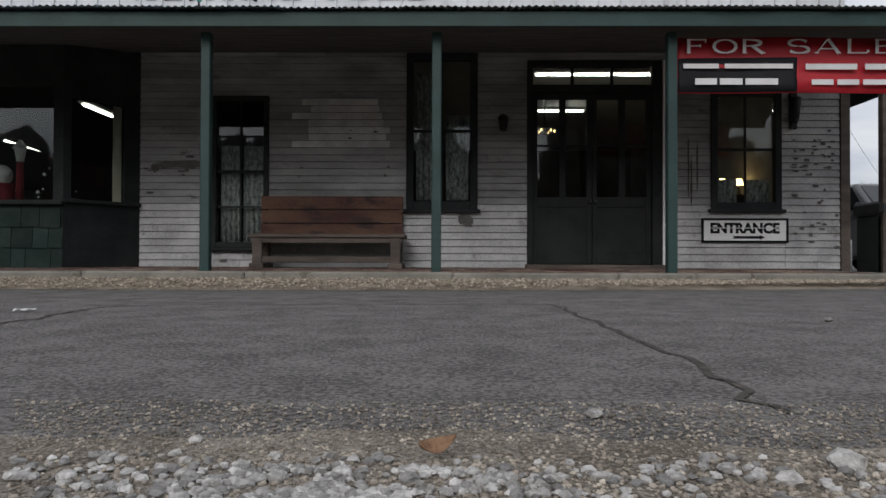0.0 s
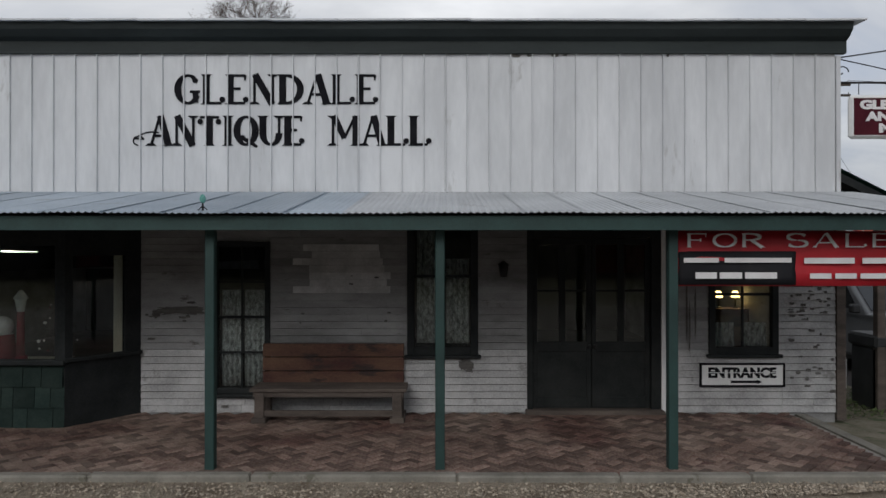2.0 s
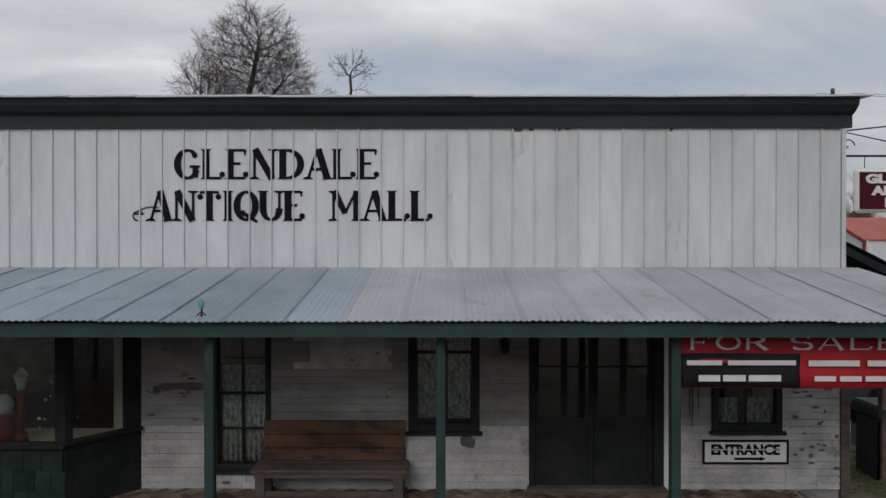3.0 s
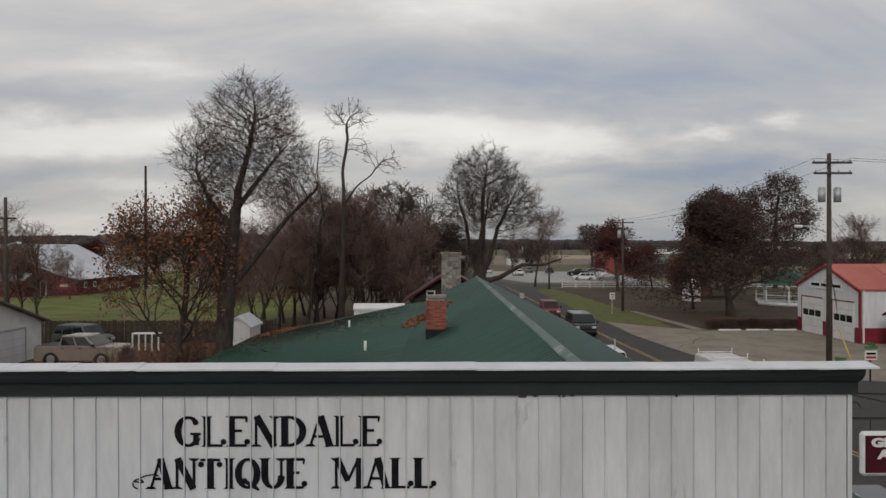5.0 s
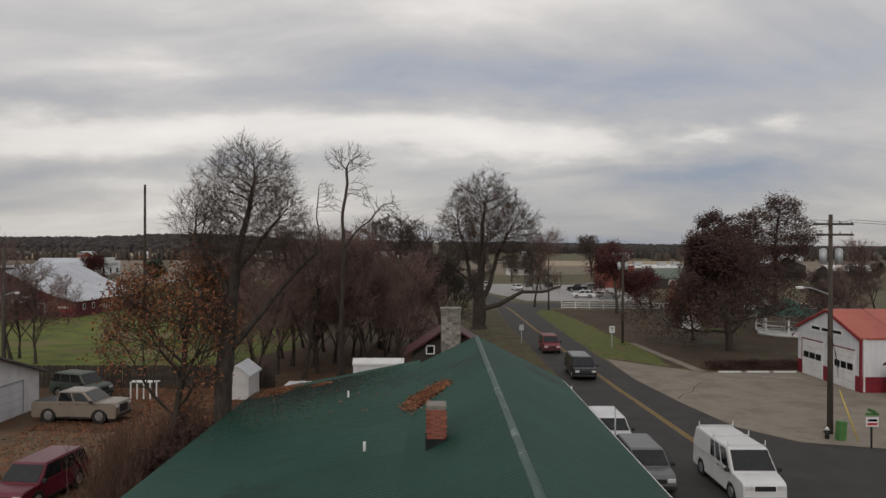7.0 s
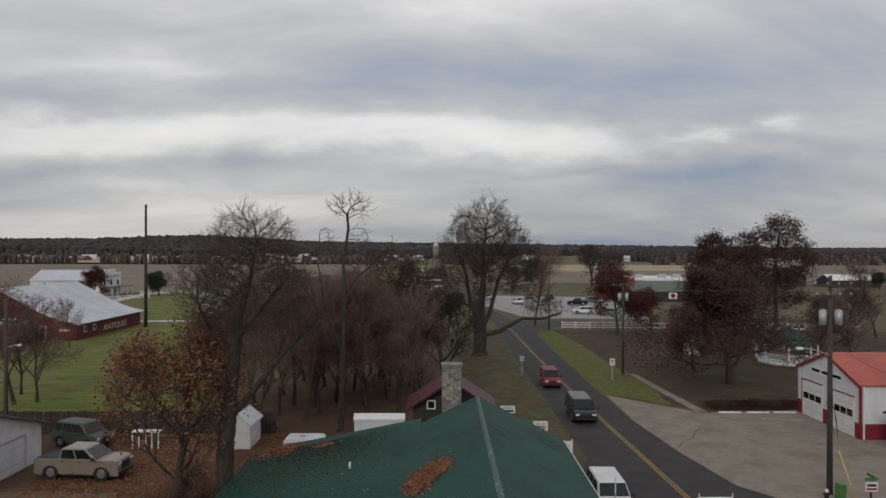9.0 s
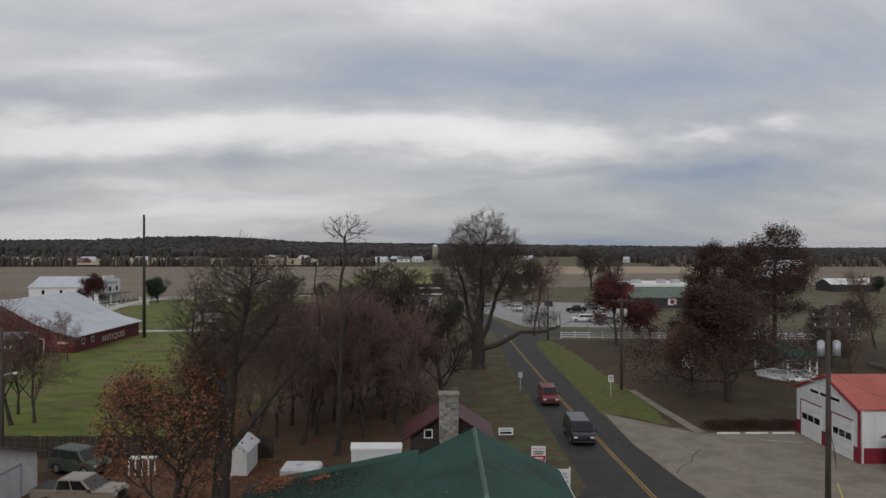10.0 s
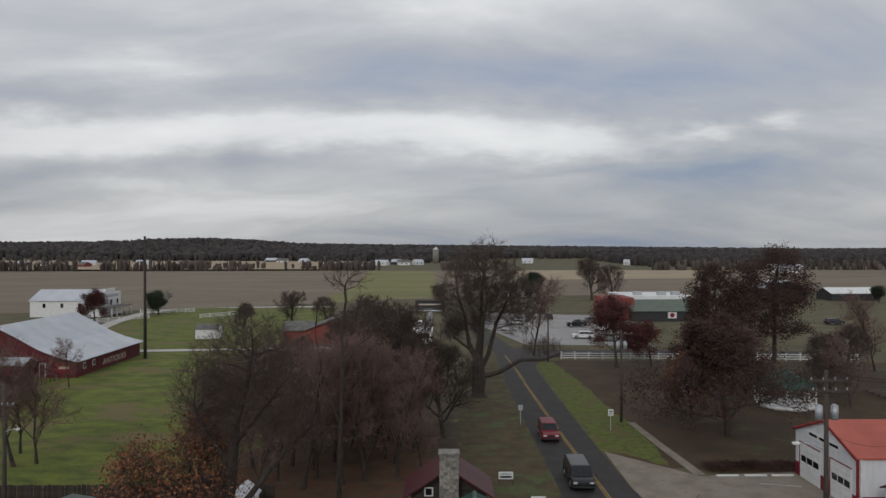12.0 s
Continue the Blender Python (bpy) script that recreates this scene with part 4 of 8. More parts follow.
for k in range(2):
    a, b = DX0 + 0.08 + k * lw + 0.004, DX0 + 0.08 + (k + 1) * lw - 0.004
    m = (a + b) / 2
    bm = bmesh.new()
    for d in ((a, a + 0.06, 0.21, 2.59), (b - 0.07, b, 0.21, 2.59), (m - 0.045, m + 0.045, 1.14, 2.5), (a + 0.06, b - 0.07, 2.50, 2.59), (a + 0.06, b - 0.07, 0.21, 0.36), (a + 0.06, b - 0.07, 1.0, 1.14)):
        box(bm, d[0], d[1], WY + 0.02, WY + 0.065, d[2], d[3], bevel=0.004)
    box(bm, a + 0.06, b - 0.07, WY + 0.035, WY + 0.05, 0.36, 1.0)
    leaf = part("door_leaf", bm, M["door"], door)
    for c0, c1 in ((a + 0.06, m - 0.045), (m + 0.045, b - 0.07)):
        p = boxes("pane", M["glass"], leaf, (c0, c1, WY + 0.038, WY + 0.042, 1.14, 2.5))
        p.visible_shadow = False
        boxes("pane_bar", M["door"], leaf, (c0, c1, WY + 0.03, WY + 0.05, 1.84, 1.87))
    bm = bmesh.new()
    kx = b - 0.035 if k == 0 else a + 0.03
    tube(bm, (kx, WY + 0.02, 1.08), (kx, WY - 0.03, 1.08), 0.012, 0.012, 8)
    tube(bm, (kx, WY - 0.03, 1.08), (kx, WY - 0.055, 1.08), 0.028, 0.02, 10)
    part("knob", bm, M["iron"], leaf, "dark iron door knob")

# corner board and downpipe
boxes("corner_board", M["bench_grey"], shop, (5.655, 5.78, WY - 0.02, WY + 0.12, 0.05, 3.22), label="grey weathered corner board")
boxes("upper_corner", M["panel"], shop, (5.66, 5.72, WY - 0.01, WY + 0.06, 3.22, 5.15))

# bay window
bay = thing("bay_window", "dark green shingled bay shop window", "")
bay.parent = shop
BX, BY = -4.70, 8.62
boxes("bay_top", M["trim_black"], bay, (-10.5, BX, BY, BY + 0.12, 2.48, 3.1), (-10.5, BX, BY + 0.12, WY + 0.3, 3.0, 3.1))
boxes("bay_base", M["shingle"], bay, (-10.5, BX, BY + 0.02, BY + 0.12, 0.13, 0.95))
boxes("bay_sill", M["trim_black"], bay, (-10.5, BX + 0.02, BY - 0.07, BY + 0.12, 0.95, 1.01), bevel=0.008)
for px in (-10.5, -8.6, -6.7, BX - 0.13):
    boxes("bay_post", M["trim_black"], bay, (px, px + 0.13, BY, BY + 0.10, 1.01, 2.48))
for px in (-10.37, -8.47, -6.57):
    p = boxes("pane", M["glass"], bay, (px, min(px + 1.77, BX - 0.13), BY + 0.05, BY + 0.054, 1.01, 2.48))
    p.visible_shadow = False
# slanted return of the bay, in its own frame
L = math.hypot(-4.08 - BX, WY - BY)
turn = Matrix.Translation((BX, BY, 0)) @ Matrix.Rotation(math.atan2(WY - BY, -4.08 - BX), 4, "Z")
for d in ((0, L, 0, 0.08, 0.13, 1.0), (0, L, 0, 0.08, 2.35, 3.1), (0, 0.10, 0, 0.08, 1.0, 2.35), (L - 0.22, L, 0, 0.08, 1.0, 2.35)):
    boxes("return_panel", M["trim_black"], bay, d, at=turn)
boxes("return_sill", M["trim_black"], bay, (-0.02, L, -0.06, 0.08, 0.98, 1.03), at=turn, bevel=0.006)
p = boxes("return_pane", M["glass"], bay, (0.10, L - 0.22, 0.04, 0.044, 1.03, 2.46), at=turn)
p.visible_shadow = False
boxes("bay_floor", M["cream"], bay, (-10.4, BX + 0.05, BY + 0.14, WY + 0.5, 0.80, 0.86))
boxes("inner_post", M["cream"], bay, (-4.40, -4.28, 9.30, 9.38, 0.9, 2.45), label="cream painted post inside the bay")
rs = random.Random(7)
zz = 0.14
while zz < 0.93:
    x = -6.9 + rs.uniform(0, 0.2)
    while x < BX - 0.02:
        w = rs.uniform(0.14, 0.34)
        x1 = min(x + w, BX)
        if x1 - x > 0.05:
            bm = bmesh.new()
            d = rs.uniform(0, 0.02)
            prism(bm, [(0, BY + 0.02, zz - d), (0, BY - 0.012, zz - d), (0, BY + 0.008, zz + 0.27), (0, BY + 0.02, zz + 0.27)], (x + 0.004, 0, 0), (x1 - 0.004, 0, 0))
            part("shingle", bm, M["shingle"], bay)
        x = x1
    zz += 0.265

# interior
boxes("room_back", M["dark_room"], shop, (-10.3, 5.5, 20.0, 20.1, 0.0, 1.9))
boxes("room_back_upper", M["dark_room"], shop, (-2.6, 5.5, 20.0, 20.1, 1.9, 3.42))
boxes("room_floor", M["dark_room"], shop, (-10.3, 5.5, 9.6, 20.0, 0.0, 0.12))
boxes("room_ceiling", M["white_wall"], shop, (-2.6, 5.5, 9.75, 20.0, 3.42, 3.5))


def strip_light(x, y, z, length, turn_deg=0):
    t = thing("strip_light", "lit fluorescent strip light under the dark ceiling", "light", "ceiling strip lights", at=pose(x, y, z, 0, 0, turn_deg))
    boxes("housing", M["white_paint"], t, (-length / 2, length / 2, -0.06, 0.06, 0.0, 0.05))
    bm = bmesh.new()
    tube(bm, (-length / 2 + 0.03, 0, -0.025), (length / 2 - 0.03, 0, -0.025), 0.018, 0.018, 8)
    part("tube", bm, M["tube"], t, "glowing fluorescent tube")


strip_light(2.62, 11.3, 3.36, 1.95)
strip_light(2.55, 14.2, 3.37, 1.0)
strip_light(-4.88, 9.85, 2.44, 0.9, 90)
strip_light(-7.95, 13.0, 2.44, 1.3, 94)
ch = thing("chandelier", "small chandelier with warm bulbs inside the shop", "lamp", at=pose(1.95, 12.2, 2.5))
bm = bmesh.new()
tube(bm, (0, 0, 0), (0, 0, 0.9), 0.01, 0.01, 6)
for k in range(6):
    a = k * math.pi / 3
    tube(bm, (0, 0, 0), (0.17 * math.cos(a), 0.17 * math.sin(a), 0.04), 0.008, 0.006, 5)
part("arms", bm, M["iron"], ch)
for k in range(6):
    a = k * math.pi / 3
    bm = bmesh.new()
    tube(bm, (0.17 * math.cos(a), 0.17 * math.sin(a), 0.04), (0.17 * math.cos(a), 0.17 * math.sin(a), 0.085), 0.014, 0.004, 6)
    part("bulb", bm, M["bulb"], ch)


def table_lamp(x, y, z):
    t = thing("table_lamp", "small lit lamp with warm shade in the window", "lamp", "shop lamps", at=pose(x, y, z))
    bm = bmesh.new()
    tube(bm, (0, 0, 0), (0, 0, 0.03), 0.06, 0.05, 10)
    tube(bm, (0, 0, 0.03), (0, 0, 0.2), 0.015, 0.012, 8)
    part("base", bm, M["iron"], t)
    bm = bmesh.new()
    tube(bm, (0, 0, 0.19), (0, 0, 0.30), 0.075, 0.045, 12, cap=False)
    part("shade", bm, M["bulb"], t, "warm glowing shade")


boxes("window_table", M["bench"], None, (4.7, 5.5, 11.85, 12.3, 0.12, 1.40))
tagged(bpy.data.objects["window_table"], "dark wooden cabinet standing inside the window", "cabinet")
table_lamp(5.05, 12.05, 1.40)
table_lamp(5.36, 12.08, 1.40)

# display in the bay
bm = bmesh.new()
tube(bm, (0, 0, 0), (0, 0, 0.30), 0.15, 0.10, 12)
bmesh.ops.create_icosphere(bm, subdivisions=2, radius=0.10, matrix=Matrix.Translation((0, 0, 0.38)))
doll = part("figurine", bm, M["toy_red"], at=pose(-5.84, 9.15, 0.86) @ Matrix.Scale(1.4, 4))
doll.data.materials.append(M["toy_white"])
for f in doll.data.polygons:
    f.material_index = 1 if f.center.z > 0.30 else 0
tagged(doll, "red and white felt figurine on the display shelf", "figurine")
post = thing("toy_lamp_post", "red toy street lamp on the display shelf", "decoration", at=pose(-5.62, 9.2, 0.86))
bm = bmesh.new()
tube(bm, (0, 0, 0), (0, 0, 0.12), 0.10, 0.08, 10)
tube(bm, (0, 0, 0.12), (0, 0, 0.72), 0.055, 0.045, 10)
part("stem", bm, M["toy_red"], post)
bm = bmesh.new()
tube(bm, (0, 0, 0.72), (0, 0, 0.90), 0.05, 0.085, 6)
tube(bm, (0, 0, 0.90), (0, 0, 1.02), 0.11, 0.02, 6)
part("lantern", bm, M["toy_white"], post)
rs = random.Random(9)
for i in range(26):
    x = -6.6 + i * 0.075
    bm = bmesh.new()
    bmesh.ops.create_icosphere(bm, subdivisions=1, radius=rs.uniform(0.03, 0.06))
    for v in bm.verts:
        v.co *= rs.uniform(0.7, 1.2)
    o = part("ornament", bm, M["toy_white"] if i % 3 else M["toy_red"], at=pose(x, BY + 0.2 + rs.uniform(0, 0.1), 0.90))
    tagged(o, "small white and red ornament along the bay sill", "ornament", "window ornaments")

# small dark display tree with baubles
dt = thing("display_tree", "dark artificial tree with tiny baubles in the bay", "decoration", at=pose(-5.15, 9.35, 0.86))
bm = bmesh.new()
tube(bm, (0, 0, 0), (0, 0, 1.15), 0.02, 0.008, 6)
part("stem", bm, M["iron"], dt)
bm = bmesh.new()
for i in range(520):
    z = 0.12 + 1.05 * rs.random()
    a, r = rs.uniform(0, 6.283), (1.22 - z) * 0.30 * rs.uniform(0.2, 1.0)
    c = Vector((r * math.cos(a), r * math.sin(a), z))
    d = Vector((math.cos(a), math.sin(a), rs.uniform(-0.4, 0.3))) * 0.06
    n = d.cross(Vector((0, 0, 1))).normalized() * 0.008
    quad(bm, c - n, c + d, c + n, c - d * 0.3)
part("foliage", bm, M["debris"], dt, "dark green needle tufts")
for i in range(18):
    z = 0.2 + 0.9 * rs.random()
    a, r = rs.uniform(3.3, 6.1), (1.22 - z) * 0.30
    bm = bmesh.new()
    bmesh.ops.create_icosphere(bm, subdivisions=1, radius=rs.choice((0.012, 0.016, 0.028)))
    part("bauble", bm, M[rs.choice(("toy_white", "toy_white", "toy_red"))], dt, at=pose(r * math.cos(a), r * math.sin(a), z))

# wall lamp, meter box
wl_lamp = thing("wall_lamp", "small black iron lantern on the clapboard wall", "lamp", at=pose(0.99, WY, 2.15))
boxes("bracket", M["iron"], wl_lamp, (-0.03, 0.03, -0.05, 0.0, -0.10, 0.10))
bm = bmesh.new()
tube(bm, (0, -0.09, -0.10), (0, -0.09, 0.07), 0.045, 0.07, 6)
tube(bm, (0, -0.09, 0.07), (0, -0.09, 0.12), 0.085, 0.02, 6)
part("lantern", bm, M["iron"], wl_lamp)
meter = thing("wall_light", "black iron coach light beside the sash window", "lamp", at=pose(4.99, WY, 2.30))
boxes("bracket", M["iron"], meter, (-0.05, 0.05, -0.06, 0.0, -0.22, 0.28), bevel=0.01)
bm = bmesh.new()
tube(bm, (0.0, -0.10, -0.10), (0, -0.10, 0.20), 0.05, 0.08, 8)
tube(bm, (0.0, -0.10, -0.16), (0, -0.10, -0.10), 0.02, 0.05, 8)
part("lantern", bm, M["iron"], meter)

# peeled paint patches on the wall
rp = random.Random(21)


def patch(x, z, w, h, mat="bare_light"):
    bm = bmesh.new()
    n = 40
    pts = []
    lift = rp.uniform(0.0, 0.003)
    for i in range(n):
        a = 2 * math.pi * i / n
        r = rp.uniform(0.62, 1.08)
        c, d = math.cos(a), math.sin(a)
        pts.append((x + w / 2 * r * abs(c) ** 0.6 * (1 if c > 0 else -1), WY - 0.0095 - lift, z + h / 2 * r * abs(d) ** 0.6 * (1 if d > 0 else -1)))
    prism(bm, pts, (0, 0.004, 0), (0, 0, 0))
    part("bare_patch", bm, M[mat], shop)


for px, z0, z1 in ((3.56, 1.15, 2.05), (3.60, 0.95, 1.7), (3.68, 1.2, 1.9)):
    patch(px, (z0 + z1) / 2, 0.025, z1 - z0, "bare_light")
for _ in range(24):
    patch(rp.uniform(5.0, 5.6), rp.uniform(0.3, 2.1), rp.uniform(0.03, 0.10), rp.uniform(0.02, 0.05))
for _ in range(26):
    patch(rp.uniform(5.0, 5.6), rp.uniform(1.5, 1.95), rp.uniform(0.03, 0.10), rp.uniform(0.02, 0.045))
for _ in range(8):
    patch(rp.uniform(-4.0, -3.2), rp.uniform(1.1, 1.7), rp.uniform(0.04, 0.16), rp.uniform(0.02, 0.05))
patch(-3.5, 1.58, 0.80, 0.13, "bare_light")
patch(-3.86, 1.53, 0.12, 0.14)
patch(0.44, 0.82, 0.16, 0.18)
patch(0.52, 0.80, 0.12, 0.20)
patch(-2.9, 0.24, 0.12, 0.05)
for _ in range(8):
    patch(rp.uniform(-2.1, -0.5), rp.uniform(1.4, 2.1), rp.uniform(0.02, 0.07), rp.uniform(0.015, 0.04))
for r in range(17, 24):
    zr = 0.155 + r * 0.098
    a, b = -1.80 + rp.uniform(-0.22, 0.10), -0.64 + rp.uniform(-0.06, 0.06)
    if r > 21:
        a, b = a + 0.05, b - 0.05
    bm = bmesh.new()
    prism(bm, [(0, WY + 0.0, zr + 0.001), (0, WY - 0.0105, zr + 0.001), (0, WY + 0.010, zr + 0.095), (0, WY + 0.016, zr + 0.095)], (a, 0, 0), (b, 0, 0))
    part("painted_board", bm, M["siding_patch"], shop, "fresher white paint where a sign hung")

# bench
bench = thing("bench", "long weathered wooden bench with plank back against the wall", "bench", at=pose(-1.36, 8.95, 0.15))
for z0, z1 in ((0.44, 0.60), (0.61, 0.79), (0.80, 0.98)):
    boxes("back_plank", M["bench"], bench, (-0.98, 0.97, 0.36, 0.40, z0, z1), bevel=0.006)
for y0, y1 in ((-0.10, 0.07), (0.08, 0.24), (0.25, 0.37)):
    boxes("seat_plank", M["bench_grey"], bench, (-1.04, 1.03, y0, y1, 0.40, 0.445), bevel=0.006)
boxes("apron", M["bench_grey"], bench, (-1.0, 0.99, -0.07, -0.03, 0.33, 0.398))
for sx in (-0.98, 0.84):
    for sy in (-0.08, 0.28):
        boxes("leg", M["bench_grey"], bench, (sx, sx + 0.13, sy, sy + 0.09, 0.0, 0.40 if sy < 0 else 0.42), bevel=0.008)
    boxes("foot", M["bench_grey"], bench, (sx - 0.03, sx + 0.16, -0.12, 0.40, -0.01, 0.06), bevel=0.008)
boxes("stretcher", M["bench_grey"], bench, (-0.98, 0.97, -0.06, -0.02, 0.07, 0.15), bevel=0.006)

def arc(cx, cz, rx, rz, a0, a1, thick, thin, n=14):
    """Curved stroke that swells where it runs upright."""
    out = []
    for i in range(n + 1):
        t = radians(a0 + (a1 - a0) * i / n)
        out.append((cx + rx * math.cos(t), cz + rz * math.sin(t), thin + (thick - thin) * abs(math.cos(t)) ** 1.5))
    return out


def glyph(c):
    """Strokes (x, z, width), serif places and curl places of a painted capital."""
    S, T = 0.20, 0.075
    stem = [(.18, 0, S), (.18, 1, S)]
    return {
        "A": ([[(.10, 0, T), (.48, 1, T)], [(.86, 0, S), (.50, 1, S)], [(.24, .33, T), (.74, .33, T)]], [(.10, 0), (.86, 0)], []),
        "D": ([stem, arc(.34, .5, .54, .46, 90, -90, S, T), [(.18, .96, T), (.36, .96, T)], [(.18, .04, T), (.36, .04, T)]], [(.18, 0), (.18, 1)], []),
        "E": ([stem, [(.18, .96, T), (.82, .96, T)], [(.18, .52, T), (.62, .52, T)], [(.18, .04, T), (.82, .04, T)], [(.82, .98, T), (.80, .80, T * .6)]], [(.18, 0), (.18, 1)], [(.84, .16)]),
        "F": ([stem, [(.18, .96, T), (.84, .96, T)], [(.18, .52, T), (.62, .52, T)], [(.84, .98, T), (.82, .74, T * .6)], [(.62, .64, T), (.62, .40, T)]], [(.18, 0), (.18, 1)], []),
        "G": ([arc(.50, .5, .40, .46, 52, 335, S, T, 22), [(.80, .06, S * .8), (.80, .42, S * .8)], [(.58, .42, T), (.98, .42, T)]], [], [(.78, .80)]),
        "I": ([[(.5, 0, S), (.5, 1, S)]], [(.5, 0), (.5, 1)], []),
        "L": ([stem, [(.18, .04, T), (.86, .04, T)]], [(.18, 0), (.18, 1)], [(.90, .16)]),
        "M": ([[(.12, 0, T), (.12, 1, T)], [(.88, 0, S), (.88, 1, S)], [(.14, 1, S), (.50, .25, S * .8)], [(.50, .25, T), (.86, 1, T)]], [(.12, 0), (.88, 0), (.12, 1)], []),
        "N": ([[(.14, 0, T), (.14, 1, T)], [(.86, 0, T), (.86, 1, T)], [(.16, 1, S), (.84, 0, S)]], [(.14, 0), (.86, 1)], []),
        "O": ([arc(.5, .5, .42, .46, 0, 360, S, T, 26)], [], []),
        "Q": ([arc(.5, .5, .40, .46, 0, 360, S, T, 26), [(.36, .24, T), (.60, .16, S * .7), (.98, -.04, T)]], [], [(.36, .26)]),
        "R": ([stem, arc(.36, .74, .44, .22, 90, -90, S, T), [(.18, .96, T), (.38, .96, T)], [(.18, .52, T), (.38, .52, T)], [(.46, .52, S * .9), (.88, 0, S)]], [(.18, 0), (.18, 1), (.90, 0)], []),
        "S": ([arc(.48, .74, .34, .23, 20, 270, S, T), arc(.52, .27, .36, .24, 90, -160, S, T)], [], []),
        "T": ([[(.5, 0, S), (.5, 1, S)], [(.08, .95, T), (.92, .95, T)]], [(.5, 0)], [(.10, .80), (.90, .80)]),
        "U": ([[(.16, .40, S), (.16, 1, S)], [(.86, .40, T), (.86, 1, T)], arc(.51, .42, .35, .38, 180, 360, S, T)], [(.16, 1), (.86, 1)], []),
    }[c]


def serif_word(text, x0, x1, z0, h, mat, parent, y, weight=1.0):
    """Painted capitals: thick stems, thin arms, flared serifs and curls."""
    adv = {"I": 0.5, "M": 1.25, "L": 0.88, "E": 0.92, "T": 0.98, "S": 0.9}
    total = sum(adv.get(c, 1.0) for c in text)
    unit, x = (x1 - x0) / total, x0
    for c in text:
        w = unit * adv.get(c, 1.0)
        strokes, feet, curls = glyph(c)
        g = w * 0.94
        bm = bmesh.new()
        for k, line in enumerate(strokes):
            p = [Vector((x + u * g, z0 + v * h)) for u, v, _ in line]
            lo, hi = [], []
            for i, q in enumerate(p):
                d = (p[min(i + 1, len(p) - 1)] - p[max(i - 1, 0)]).normalized()
                n = Vector((-d.y, d.x)) * line[i][2] * h * 0.5 * weight
                lo.append(q - n)
                hi.append(q + n)
            yk = y - 0.0003 * k
            for i in range(len(p) - 1):
                prism(bm, [(v.x, yk, v.y) for v in (lo[i], lo[i + 1], hi[i + 1], hi[i])], (0, 0, 0), (0, -0.003, 0))
        for fx, fz in feet:
            cx, cz, up = x + fx * g, z0 + fz * h, (1 if fz < 0.5 else -1)
            hw = 0.19 * h
            prism(bm, [(cx - hw, y - 0.003, cz), (cx + hw, y - 0.003, cz), (cx + hw * 0.5, y - 0.003, cz + up * 0.08 * h), (cx - hw * 0.5, y - 0.003, cz + up * 0.08 * h)], (0, 0, 0), (0, -0.002, 0))
        for fx, fz in curls:
            cx, cz = x + fx * g, z0 + fz * h
            tube(bm, (cx, y, cz), (cx, y - 0.0055, cz), 0.095 * h, 0.095 * h, 14)
        part("letter", bm, mat, parent)
        x += w


# banner
ban = thing("banner", "red and black vinyl for-sale banner tied below the porch eave", "banner", at=pose(2.645, 7.125, 2.035) @ Matrix.Scale(1.03, 4))


def cloth(x0, x1, z0, z1, dy=0.0):
    bm = bmesh.new()
    n, prev = 24, None
    for i in range(n + 1):
        x = x0 + (x1 - x0) * i / n
        y = 0.012 * math.sin(x * 4.0) + dy
        cur = [bm.verts.new((x, y + 0.01 * math.sin(j * 2.0 + x * 3), z0 + (z1 - z0) * j / 4)) for j in range(5)]
        if prev:
            for j in range(4):
                bm.faces.new((prev[j], cur[j], cur[j + 1], prev[j + 1])).smooth = True
        prev = cur
    return bm


o = part("sheet", cloth(0, 2.36, 0, 0.57), M["banner_red"], ban)
o.modifiers.new("thickness", "SOLIDIFY").thickness = 0.003
o = part("black_field", cloth(0.015, 1.22, 0.01, 0.36, -0.016), M["banner_dark"], ban, "black field of the banner")
o.modifiers.new("thickness", "SOLIDIFY").thickness = 0.002
serif_word("FOR", 0.07, 0.92, 0.40, 0.145, M["ink_white"], ban, -0.032, 1.15)
serif_word("SALE", 1.10, 2.27, 0.40, 0.145, M["ink_white"], ban, -0.032, 1.15)
for x0, x1, z0, z1 in ((0.06, 0.42, 0.235, 0.30), (0.48, 1.17, 0.235, 0.30), (0.18, 0.40, 0.07, 0.15), (0.43, 0.66, 0.07, 0.15), (0.69, 1.02, 0.07, 0.15), (1.30, 1.82, 0.225, 0.30), (1.90, 2.25, 0.225, 0.30), (1.36, 1.58, 0.07, 0.14), (1.62, 1.84, 0.07, 0.14), (1.88, 2.16, 0.07, 0.14)):
    boxes("text_bar", M["ink_white"], ban, (x0, x1, -0.045, -0.042, z0 + 0.008, z1 - 0.008))
for x0, z0 in ((0.01, 0.02), (0.01, 0.55), (2.35, 0.02), (2.35, 0.55)):
    bm = bmesh.new()
    tube(bm, (x0, 0, z0), (x0 - 0.07 if x0 < 1 else x0 + 0.04, 0.06, z0), 0.004, 0.004, 5)
    part("tie", bm, M["white_paint"], ban)

# entrance sign
ent = thing("entrance_sign", "white framed entrance sign with arrow on the wall", "sign", at=pose(3.735, WY - 0.012, 0.512))
boxes("panel", M["white_paint"], ent, (0.02, 1.17, -0.012, 0.0, 0.02, 0.315))
bm = bmesh.new()
for d in ((0, 1.19, 0, 0.028), (0, 1.19, 0.307, 0.335), (0, 0.028, 0.028, 0.307), (1.162, 1.19, 0.028, 0.307)):
    box(bm, d[0], d[1], -0.022, 0.0, d[2], d[3])
part("border", bm, M["ink_black"], ent)
lettering("lettering", "ENTRANCE", 0.19, pose(0.12, -0.0145, 0.135, 90), M["ink_black"], ent, 0.002, width=0.95, label="ENTRANCE in black stencil capitals", bold=0.009)
